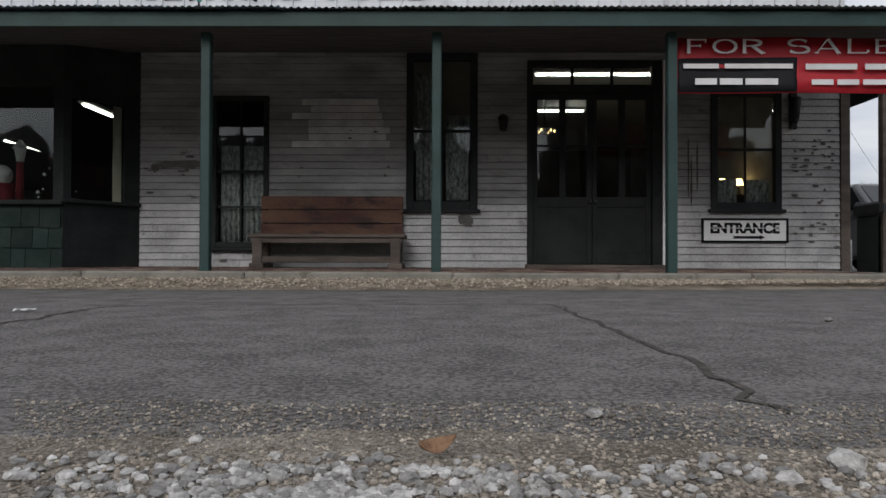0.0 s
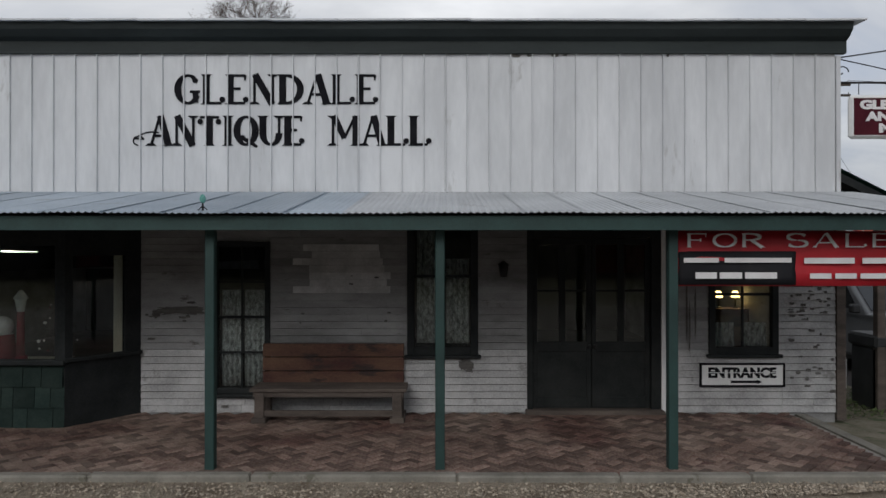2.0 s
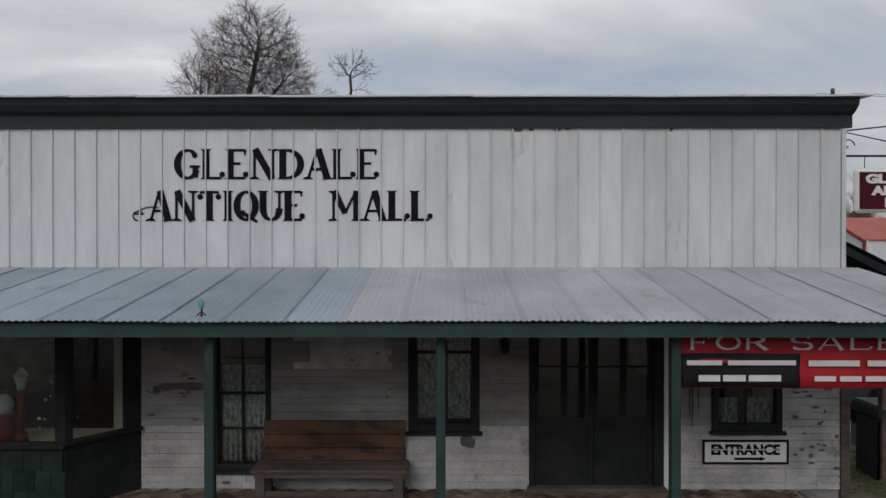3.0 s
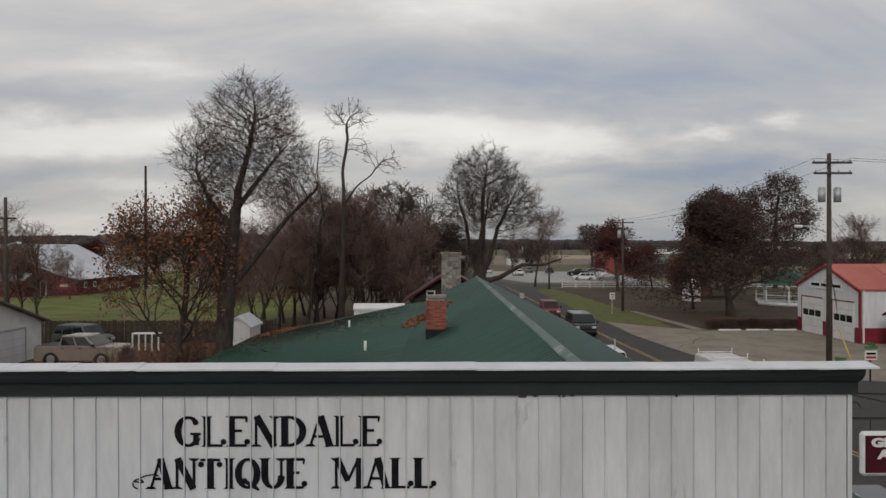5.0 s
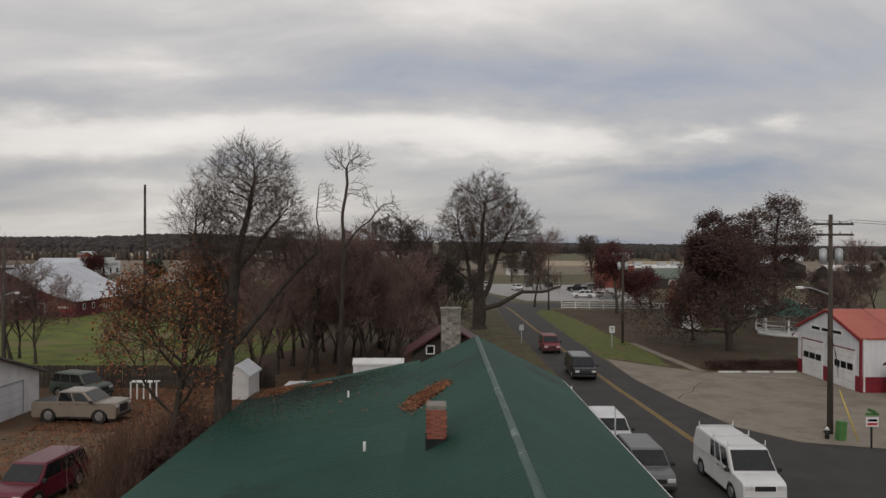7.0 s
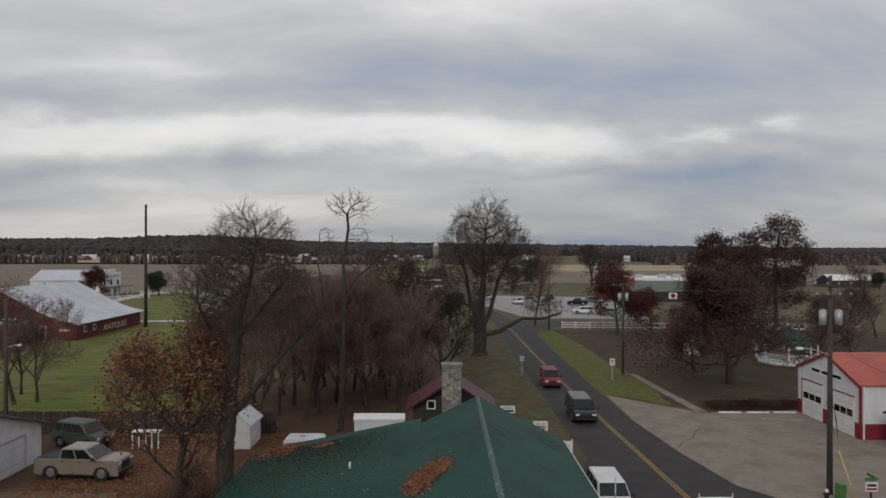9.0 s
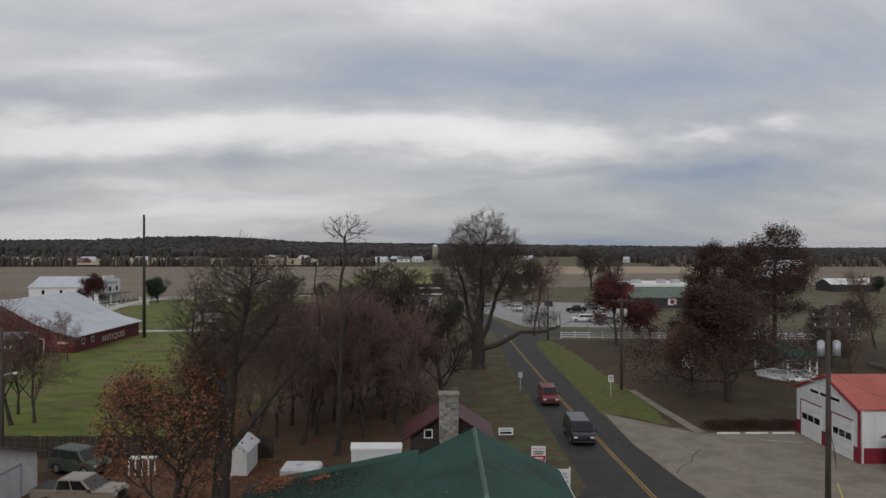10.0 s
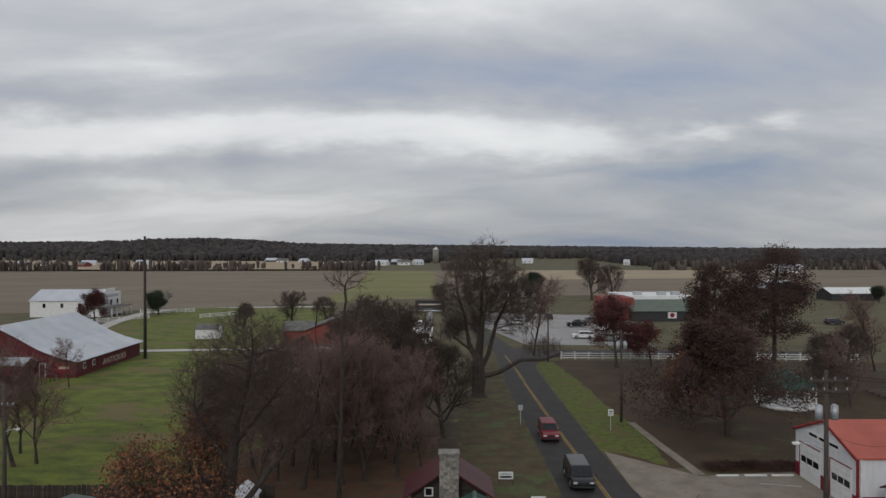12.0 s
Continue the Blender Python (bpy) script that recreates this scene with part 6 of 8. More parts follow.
# restaurant
rt = house("restaurant", "long restaurant with muted green roof and brick tower", 50, 69, 180, 196, 2.7, 5.0, M["dark_tank"], M["green_roof"], "x", 0.4, category="building")
boxes("tower", M["red_brick_wall"], rt, (43.5, 51.5, 184, 196, 0, 5.8))
boxes("flat_roof", M["white_paint"], rt, (52, 72, 196.5, 215, 0, 5.4))
for k, x in enumerate((56, 63, 67)):
    boxes("roof_unit", M["grey_metal"], rt, (x, x + 2.2, 200, 202, 5.4, 6.4))
f = boxes("round_sign", M["white_paint"], rt, (59.2, 61.4, 179.9, 179.98, 0.8, 2.4), label="white square sign with red disc")
bm = bmesh.new()
tube(bm, (60.3, 179.9, 1.6), (60.3, 179.86, 1.6), 0.6, 0.6, 16)
part("disc", bm, M["red_band"], f)
house("white_cabin", "small white house beyond the car park", 26, 37, 268, 276, 2.8, 4.8, M["white_paint"], M["grey_roof"], "x", 0.3, windows=(("S", 29, 1, 1, 1.2), ("S", 33, 1, 1, 1.2)))
house("farm_shed", "open white-roofed farm shed with dark walls", 139, 156, 246, 256, 2.6, 4.4, M["dark_tank"], M["white_paint"], "x", 0.3, category="shed")
house("farm_shed", "grey farm building behind the oaks", 118, 132, 250, 262, 4.2, 7.0, M["dark_tank"], M["barn_roof"], "y", 0.3, category="shed")
house("farm_shed", "long white farm shed at the field edge", 238, 262, 500, 512, 4, 6, M["white_paint"], M["barn_roof"], "x", 0.3, category="shed")
silo = thing("silo", "pale concrete silo with domed cap", "silo", at=pose(-6, 760, 1.0))
bm = bmesh.new()
tube(bm, (0, 0, 0), (0, 0, 15), 3.2, 3.2, 16)
part("drum", bm, M["kerb"], silo)
bm = bmesh.new()
tube(bm, (0, 0, 15), (0, 0, 17.5), 3.2, 0.8, 16)
part("cap", bm, M["white_paint"], silo)
rs = random.Random(77)
FAR = [(-430, 640, 1), (-400, 660, 2), (-372, 650, 0), (-350, 690, 1), (-330, 640, 3), (-300, 700, 1), (-255, 690, 0), (-60, 700, 1), (-46, 720, 2), (-38, 705, 0), (-24, 715, 1), (-70, 640, 0), (-150, 760, 1), (-190, 780, 2), (-175, 765, 0), (190, 700, 1), (330, 420, 0), (350, 400, 1), (300, 330, 1), (-480, 650, 0), (95, 760, 1)]
for k, (x, y, s) in enumerate(FAR):
    w, d = rs.uniform(9, 15), rs.uniform(7, 10)
    zb = hill(x, y)
    h = house("far_house", ("far white farmhouse with grey roof", "far white shed with pale metal roof", "far dark outbuilding with pale roof", "far brick house with dark roof")[s], -w / 2, w / 2, -d / 2, d / 2, 3.2, 5.6, (M["white_paint"], M["white_wall"], M["dark_tank"], M["red_brick_wall"])[s], (M["grey_roof"], M["barn_roof"], M["barn_roof"], M["grey_roof"])[s], "x", 0.3, windows=(("S", -2.5, 1.2, 1.1, 1.3), ("S", 2.5, 1.2, 1.1, 1.3)), group="far houses")
    h.matrix_basis = pose(x, y, zb - 0.1, 0, 0, rs.uniform(-25, 25))

# park: gazebo, stall, benches
gz = thing("gazebo", "white park gazebo with green hipped roof", "gazebo", at=pose(42.5, 85, 0))
bm = bmesh.new()
ring = [bm.verts.new((3.9 * math.cos(a * math.pi / 4 + 0.39), 3.9 * math.sin(a * math.pi / 4 + 0.39), 2.6)) for a in range(8)]
top = bm.verts.new((0, 0, 4.5))
for i in range(8):
    bm.faces.new((ring[i], ring[(i + 1) % 8], top))
bm.faces.new(ring[::-1])
part("roof", bm, M["roof_green"], gz)
bm = bmesh.new()
tube(bm, (0, 0, 0), (0, 0, 0.4), 3.5, 3.5, 8)
part("deck", bm, M["white_paint"], gz)
for i in range(8):
    a = i * math.pi / 4 + 0.39
    b = a + math.pi / 4
    boxes("post", M["white_paint"], gz, (-0.08, 0.08, -0.08, 0.08, 0.4, 2.6), at=Matrix.Translation((3.4 * math.cos(a), 3.4 * math.sin(a), 0)))
    bm = bmesh.new()
    for z in (0.6, 1.25):
        tube(bm, (3.4 * math.cos(a), 3.4 * math.sin(a), z), (3.4 * math.cos(b), 3.4 * math.sin(b), z), 0.05, 0.05, 4)
    part("rail", bm, M["white_paint"], gz)
house("ticket_stall", "small white stall on the park lawn", 32.2, 34.0, 90.6, 92.4, 2.4, 2.8, M["white_paint"], M["white_wall"], "x", 0.15, category="stall")
for k in range(4):
    b = thing("long_bench", "long grey plank bench on the park lawn", "bench", "park benches", at=pose(59.5, 88 + k * 1.3, 0, 0, 0, -8))
    boxes("plank", M["bench_grey"], b, (-3, 3, -0.2, 0.2, 0.42, 0.48))
    for sx in (-2.4, 2.4):
        boxes("leg", M["bench_grey"], b, (sx - 0.05, sx + 0.05, -0.15, 0.15, 0, 0.42))
for x in (24.6, 27.0, 29.3):
    o = boxes("parking_stop", M["white_paint"], None, (x - 0.95, x + 0.95, 58.75, 58.95, 0.006, 0.13), bevel=0.02)
    tagged(o, "white concrete parking stop on the lot", "parking stop", "parking stops")
ribbon("bay_line", [(26.5, 57.0), (29.6, 56.2)], 0.1, 0.011, M["white_line"], "worn white parking line", "road marking")


# ---- poles, wires, signs ----
def pole(x, y, h, label, arms=(), cans=(), r=0.15, lamp_arm=None, mat="pole_wood"):
    p = thing("utility_pole", label, "utility pole", at=pose(x, y, -0.05))
    bm = bmesh.new()
    tube(bm, (0, 0, 0), (0, 0, h), r, r * 0.62, 10)
    part("shaft", bm, M[mat], p)
    for z, x0, x1 in arms:
        a = boxes("crossarm", M["pole_wood"], p, (x0, x1, -0.22, -0.12, z - 0.06, z + 0.06))
        for k in range(4):
            xx = x0 + 0.1 + (x1 - x0 - 0.2) * k / 3
            bm = bmesh.new()
            tube(bm, (xx, -0.17, z + 0.06), (xx, -0.17, z + 0.2), 0.045, 0.03, 7)
            part("insulator", bm, M["grey_metal"], a)
    for z, dx in cans:
        bm = bmesh.new()
        tube(bm, (dx, -0.05, z), (dx, -0.05, z + 0.80), 0.20, 0.20, 12)
        tube(bm, (dx, -0.05, z + 0.80), (dx, -0.05, z + 0.88), 0.20, 0.08, 12)
        part("transformer", bm, M["grey_metal"], p, "grey transformer can")
    if lamp_arm:
        z, dx, dz = lamp_arm
        bm = bmesh.new()
        n = 6
        for k in range(n):
            a, b = k / n, (k + 1) / n
            tube(bm, (dx * a, 0, z + dz * math.sin(a * 1.57)), (dx * b, 0, z + dz * math.sin(b * 1.57)), 0.035, 0.03, 6)
        arm = part("lamp_arm", bm, M["grey_metal"], p)
        bm = bmesh.new()
        box(bm, min(dx, dx * 1.25), max(dx, dx * 1.25), -0.12, 0.12, z + dz - 0.1, z + dz + 0.06, bevel=0.04)
        part("lamp_head", bm, M["white_paint"], arm, "pale street lamp head")
    return p


up = pole(22.25, 39.5, 12.55, "wooden utility pole with crossarms, transformers and street lamp", ((12.0, -1.05, 1.2), (11.4, -0.95, 1.2)), ((9.75, -0.45), (9.75, 0.45)), 0.17, (7.95, -1.55, 0.45))
pole(20.3, 77.2, 10.3, "dark utility pole at the park edge with transformer", ((9.9, -1.2, 1.2),), ((8.2, -0.4), (8.2, 0.4)), 0.16)
pole(18.4, 118, 9.2, "thin dark utility pole at the crossroads", (), (), 0.15)
pole(-52.0, 122, 21.6, "very tall dark pole beside the barn", (), (), 0.30, mat="fence_wood")
pole(-28.9, 46.0, 10.6, "dark utility pole by the garage with lamp", ((9.2, -0.5, 0.8),), (), 0.16, (7.4, 0.8, 0.2))
pole(8.8, 34.8, 2.6, "thin grey sign post behind the parked cars", (), (), 0.05, mat="grey_metal")


def wire(name, a, b, sag, label):
    bm = bmesh.new()
    a, b, prev = Vector(a), Vector(b), None
    for k in range(15):
        t = k / 14
        p = a.lerp(b, t) - Vector((0, 0, sag * 4 * t * (1 - t)))
        if prev:
            tube(bm, prev, p, 0.012, 0.012, 3, cap=False)
        prev = p
    tagged(part(name, bm, M["iron"]), label, "wire", "overhead wires")


for dx in (-1.0, 1.1):
    wire("wire", (22.25 + dx, 39.3, 12.2), (20.3 + dx, 77.0, 10.1), 0.7, "thin black overhead wire between poles")
    wire("wire", (22.25 + dx, 39.3, 12.2), (62 + dx, 36, 11.8), 0.7, "thin black overhead wire between poles")
wire("wire", (20.3, 77.0, 10.0), (18.4, 118, 9.0), 0.7, "thin black overhead wire between poles")
wire("wire", (22.25, 39.5, 9.0), (34.0, 52.0, 4.6), 0.4, "black service wire to the fire station")
wire("wire", (5.75, 9.55, 5.15), (16.0, 5.0, 6.5), 0.2, "thin black wire leaving the shop corner")
for k in range(3):
    wire("cable", (22.1 - 0.1 * k, 39.4, 6.0 - 0.5 * k), (22.6, 39.3, 3.2 + 0.3 * k), -0.5 - 0.2 * k, "looped black cable on the utility pole")


def board_sign(x, y, label, w, h, lift, bars, mat="white_paint", turn_deg=0, post="white_paint", gap=0.0):
    s = thing("roadside_sign", label, "sign", at=pose(x, y, -0.02, 0, 0, turn_deg))
    for sx in ((-w / 2, w / 2 - 0.07) if gap == 0 else (-0.04,)):
        boxes("post", M[post], s, (sx, sx + 0.07, 0.0, 0.07, 0, lift + h + (0.12 if gap == 0 else 0)))
    boxes("board", M[mat], s, (-w / 2 - 0.0, w / 2, -0.035, -0.003, lift, lift + h))
    for x0, x1, z0, z1, m in bars:
        boxes("text_bar", M[m], s, (x0, x1, -0.04, -0.035, lift + z0, lift + z1))


board_sign(7.95, 45.0, "white wooden yard sign with dark unreadable writing", 1.25, 1.15, 0.35, ((-0.4, 0.4, 0.78, 0.9, "grey_metal"), (-0.45, 0.45, 0.55, 0.68, "grey_metal"), (-0.45, 0.45, 0.15, 0.4, "ink_black")))
fsr = thing("for_sale_sign", "white and red for-sale yard sign on posts", "sign", at=pose(7.2, 50.0, -0.02))
boxes("board", M["white_paint"], fsr, (-0.52, 0.52, -0.03, 0, 0.5, 1.55))
boxes("red_field", M["banner_red"], fsr, (-0.50, 0.50, -0.036, -0.031, 0.52, 0.86))
for z, w in ((1.1, 0.4), (0.95, 0.35)):
    boxes("text_bar", M["ink_black"], fsr, (-w, w, -0.036, -0.031, z, z + 0.08))
boxes("text_bar", M["ink_white"], fsr, (-0.35, 0.35, -0.04, -0.037, 0.63, 0.74))
lettering("lettering", "FOR SALE", 0.22, pose(-0.43, -0.034, 1.28, 90), M["banner_red"], fsr, 0.002, width=0.86, label="FOR SALE in red capitals")
for sx in (-0.5, 0.44):
    boxes("post", M["grey_metal"], fsr, (sx, sx + 0.06, 0.0, 0.05, 0, 1.5))
board_sign(5.5, 57.0, "low white roadside sign on brown posts", 1.2, 0.6, 0.45, ((-0.45, 0.45, 0.36, 0.48, "grey_metal"), (-0.48, 0.48, 0.1, 0.26, "ink_black")), post="pole_wood")
board_sign(8.95, 76.5, "grey back of a small road sign", 0.5, 0.6, 1.5, (), "grey_metal", gap=1, post="grey_metal")
board_sign(18.2, 73.5, "white speed limit sign on a thin post", 0.55, 0.7, 1.6, ((-0.18, 0.18, 0.45, 0.55, "ink_black"), (-0.16, 0.16, 0.1, 0.38, "grey_metal")), gap=1, post="grey_metal")
board_sign(22.9, 36.7, "white street corner sign with red bar", 0.65, 0.5, 1.15, ((-0.25, 0.25, 0.28, 0.4, "ink_black"), (-0.27, 0.27, 0.08, 0.2, "banner_red")), gap=1, post="iron")
o = boxes("street_name_plate", M["green_bin"], None, (22.55, 23.25, 36.66, 36.70, 1.72, 1.87))
tagged(o, "green street name plate on a corner post", "sign")
o = boxes("street_name_plate", M["green_bin"], None, (22.88, 22.92, 36.35, 37.05, 1.89, 2.04))
tagged(o, "green street name plate on a corner post", "sign")
hy = thing("fire_hydrant", "black fire hydrant with white bonnet at the lot corner", "hydrant", at=pose(21.5, 38.45, 0))
bm = bmesh.new()
tube(bm, (0, 0, 0), (0, 0, 0.5), 0.12, 0.11, 12)
tube(bm, (-0.2, 0, 0.38), (0.2, 0, 0.38), 0.06, 0.06, 8)
part("barrel", bm, M["iron"], hy)
bm = bmesh.new()
tube(bm, (0, 0, 0.5), (0, 0, 0.66), 0.14, 0.04, 12)
part("bonnet", bm, M["white_paint"], hy)
gb = thing("utility_box", "green plastic utility box by the pole", "box", at=pose(22.1, 38.2, 0, 0, 4, 10))
boxes("shell", M["green_bin"], gb, (-0.22, 0.22, -0.2, 0.2, 0, 1.05), bevel=0.03)
bm = bmesh.new()
tube(bm, (22.9, 37.9, 0.0), (22.5, 39.0, 2.6), 0.04, 0.04, 8)
tagged(part("guy_guard", bm, M["guy_yellow"]), "yellow guy wire guard leaning to the pole", "guy guard")

# ---- vehicles ----
def vehicle(name, label, category, m, L, W, H, paint_mat, kind="suv", lights=True, group=""):
    """Car pointing along its own +x: shaped body, greenhouse, glass, wheels and lamps."""
    v = thing(name, label, category, group, at=m)
    h, r = W / 2, (0.45 if kind == "pickup" else 0.385 if H > 1.6 else 0.33)
    belt = H * {"van": 0.58, "pickup": 0.655}.get(kind, 0.60)
    shapes = {
        "suv": (0.15, 0.29, -0.47, -0.41, 0.62), "sedan": (0.10, 0.27, -0.36, -0.20, 0.64),
        "van": (0.20, 0.335, -0.495, -0.475, 0.62), "minivan": (0.20, 0.37, -0.485, -0.44, 0.62), "pickup": (0.105, 0.255, -0.205, -0.18, 0.76),
    }
    wt, wb, rb0, rt, hood = shapes[kind]
    hood_z = H * hood * (0.92 if kind in ("suv", "sedan", "minivan") else 0.86)
    out = [(L / 2 - 0.03, 0.28), (L / 2, 0.42), (L / 2 - 0.02, hood_z - 0.18), (L / 2 - 0.10, hood_z - 0.06), (L / 2 - 0.28, hood_z), (L * wb + 0.10, max(belt - 0.01, hood_z)), (L * wb - 0.1, belt), (-L / 2 + 0.06, belt), (-L / 2, belt - 0.12), (-L / 2, 0.45), (-L / 2 + 0.06, 0.30)]
    fx, rx = L * 0.31, -L * 0.29
    low = []
    for cx in (rx, fx):
        for k in range(7):
            a = math.pi - k * math.pi / 6
            low.append((cx + (r + 0.07) * math.cos(a), 0.30 + (r + 0.10) * math.sin(a)))
    outline = out + low
    bm = bmesh.new()
    prism(bm, [(x, 0, z) for x, z in outline], (0, -h, 0), (0, h, 0))
    for vert in bm.verts:
        x, y, z = vert.co
        k = abs(x) / (L / 2)
        f = 1 - (0.10 if x > 0 else 0.04) * max(0, k - 0.72) / 0.28
        g = 1 - 0.05 * max(0, z - belt * 0.7) / (belt * 0.3)
        vert.co.y = y * f * g
    for f in bm.faces:
        f.smooth = True
    body = part("body", bm, paint_mat, v)
    bv = body.modifiers.new("bevel", "BEVEL")
    bv.width, bv.segments, bv.limit_method, bv.angle_limit, bv.harden_normals = 0.05 if kind == "pickup" else 0.11, 4, "ANGLE", radians(22), True
    # greenhouse
    xb0, xb1, xt0, xt1 = L * rb0, L * wb, L * rt, L * wt
    hb, ht = h * (0.95 if kind != "van" else 0.975), h * (0.80 if kind != "van" else 0.86)
    bm = bmesh.new()
    lo = [bm.verts.new(p) for p in ((xb0, -hb, belt - 0.02), (xb1, -hb, belt - 0.02), (xb1, hb, belt - 0.02), (xb0, hb, belt - 0.02))]
    hi = [bm.verts.new(p) for p in ((xt0, -ht, H - 0.03), (xt1, -ht, H - 0.03), (xt1, ht, H - 0.03), (xt0, ht, H - 0.03))]
    mid = bm.verts.new(((xt0 + xt1) / 2, 0, H))
    for i in range(4):
        bm.faces.new((lo[i], lo[(i + 1) % 4], hi[(i + 1) % 4], hi[i]))
        bm.faces.new((hi[i], hi[(i + 1) % 4], mid))
    for f in bm.faces:
        f.smooth = True
    cab = part("cabin", bm, paint_mat, v)
    bv = cab.modifiers.new("bevel", "BEVEL")
    bv.width, bv.segments, bv.limit_method, bv.angle_limit, bv.harden_normals = 0.07 if kind == "pickup" else 0.13, 4, "ANGLE", radians(25), True

    def pane(nm, a, b, c, d):
        a, b, c, d = map(Vector, (a, b, c, d))
        n = (b - a).cross(d - a).normalized()
        ctr = (a + b + c + d) / 4
        if n.dot(ctr - Vector((0, 0, H * 0.6))) < 0:
            n = -n
        bm2 = bmesh.new()
        prism(bm2, [a, b, c, d], n * 0.0, n * 0.012)
        part(nm, bm2, M["car_glass"], cab, "dark tinted glass")

    def side(s, u0, u1, w0=0.12, w1=0.88):
        def at(u, w):
            x = (xb0 + (xb1 - xb0) * u) * (1 - w) + (xt0 + (xt1 - xt0) * u) * w
            return (x, s * (hb * (1 - w) + ht * w), belt - 0.02 + (H - 0.03 - belt + 0.02) * w)
        pane("side_window", at(u0, w0), at(u1, w0), at(u1, w1), at(u0, w1))

    cuts = {"suv": ((0.04, 0.26), (0.29, 0.58), (0.61, 0.93)), "sedan": ((0.12, 0.48), (0.52, 0.90)), "van": ((0.50, 0.60), (0.63, 0.74), (0.78, 0.93)), "minivan": ((0.05, 0.28), (0.31, 0.60), (0.63, 0.94)), "pickup": ((0.06, 0.45), (0.50, 0.90))}[kind]
    for s in (-1, 1):
        for a, b in cuts:
            side(s, a, b)

    def cross(nm, xa, xb, w0, w1, e):
        ya, yb = (hb * (1 - w0) + ht * w0) * e, (hb * (1 - w1) + ht * w1) * e
        za, zb = belt + (H - 0.03 - belt) * w0, belt + (H - 0.03 - belt) * w1
        pa, pb = xa * (1 - w0) + xb * w0, xa * (1 - w1) + xb * w1
        pane(nm, (pa, -ya, za), (pa, ya, za), (pb, yb, zb), (pb, -yb, zb))

    cross("windscreen", xb1, xt1, 0.08, 0.90, 0.90)
    cross("rear_window", xb0, xt0, 0.18, 0.88, 0.84)
    for cx in (fx, rx):
        for s in (-1, 1):
            bm = bmesh.new()
            tube(bm, (cx, s * (h - 0.22), r), (cx, s * (h - 0.01), r), r, r, 20)
            w = part("wheel", bm, M["rubber"], v)
            bm = bmesh.new()
            tube(bm, (cx, s * (h - 0.02), r), (cx, s * (h + 0.005), r), r * 0.62, r * 0.56, 14)
            part("rim", bm, M["chrome"], w)
    for s in (-1, 1):
        boxes("sill", M["black_plastic"], v, (rx + r + 0.12, fx - r - 0.12, s * (h - 0.05) - 0.05, s * (h - 0.05) + 0.055, 0.27, 0.36 if kind != "pickup" else 0.42), bevel=0.02)
    boxes("front_bumper", M["black_plastic"] if kind != "van" else M["grey_metal"], v, (L / 2 - 0.12, L / 2 + 0.04, -h * 0.88, h * 0.88, 0.34, 0.52), bevel=0.03)
    boxes("rear_bumper", M["black_plastic"], v, (-L / 2 - 0.04, -L / 2 + 0.12, -h * 0.88, h * 0.88, 0.36, 0.54), bevel=0.03)
    gz0 = 0.60 if kind != "van" else hood_z - 0.36
    boxes("grille", M["black_plastic"], v, (L / 2 - 0.06, L / 2 + 0.012, -h * 0.42, h * 0.42, gz0, hood_z - 0.17), bevel=0.01)
    for s in (-1, 1):
        boxes("headlight", M["headlight"], v, (L / 2 - 0.10, L / 2 + 0.008, s * h * 0.66 - 0.17, s * h * 0.66 + 0.17, hood_z - 0.32, hood_z - 0.15), bevel=0.02)
        boxes("taillight", M["taillight"], v, (-L / 2 - 0.008, -L / 2 + 0.08, s * h * 0.78 - 0.09, s * h * 0.78 + 0.09, belt - 0.42, belt - 0.12), bevel=0.02)
        boxes("mirror", M["black_plastic"], v, (L * wb - 0.25, L * wb - 0.10, s * (h + 0.10) - 0.10, s * (h + 0.10) + 0.08, belt, belt + 0.17), bevel=0.03)
        for u in cuts[-2:]:
            x = xb0 + (xb1 - xb0) * u[0]
            boxes("door_handle", M["black_plastic"], v, (x + 0.05, x + 0.22, s * h * 0.965 - 0.012, s * h * 0.965 + 0.012, belt - 0.14, belt - 0.10))
    if kind == "pickup":
        # closed block, coloured black for the shade inside an open bed
        bm = bmesh.new()
        box(bm, -L / 2 + 0.10, xb0 - 0.04, -h + 0.16, h - 0.16, belt - 0.30, belt + 0.012)
        part("bed", bm, M["black_plastic"], v, "solid black block painted as the shaded load bed")
    return v


P = {k: paint(k, c, r) for k, c, r in (("white_car_paint", (0.62, 0.62, 0.62), 0.3), ("silver_paint", (0.11, 0.112, 0.115), 0.3), ("black_car_paint", (0.006, 0.0065, 0.008), 0.22), ("red_car_paint", (0.16, 0.004, 0.013), 0.3), ("maroon_paint", (0.12, 0.01, 0.022), 0.3), ("tan_paint", (0.20, 0.165, 0.132), 0.25), ("jeep_green", (0.045, 0.06, 0.045), 0.5), ("grey_car_paint", (0.10, 0.105, 0.11), 0.3))}
van = vehicle("cargo_van", "white cargo van with ladder rack on the road", "van", pose(13.15, 30.7, 0, 0, 0, -90), 5.5, 2.0, 2.1, P["white_car_paint"], "van")
for x in (-2.3, -0.6, 1.0):
    bm = bmesh.new()
    tube(bm, (x, -0.80, 2.03), (x, -0.80, 2.34), 0.025, 0.02, 6)
    tube(bm, (x, 0.80, 2.03), (x, 0.80, 2.34), 0.025, 0.02, 6)
    tube(bm, (x, -0.80, 2.15), (x, 0.80, 2.15), 0.02, 0.02, 6)
    part("ladder_rack", bm, M["white_paint"], van, "white roof rack bar")
vehicle("parked_suv", "silver sport utility car parked beside the shop", "car", pose(9.25, 31.6, 0, 0, 0, -91), 4.6, 1.85, 1.68, P["silver_paint"], "suv")
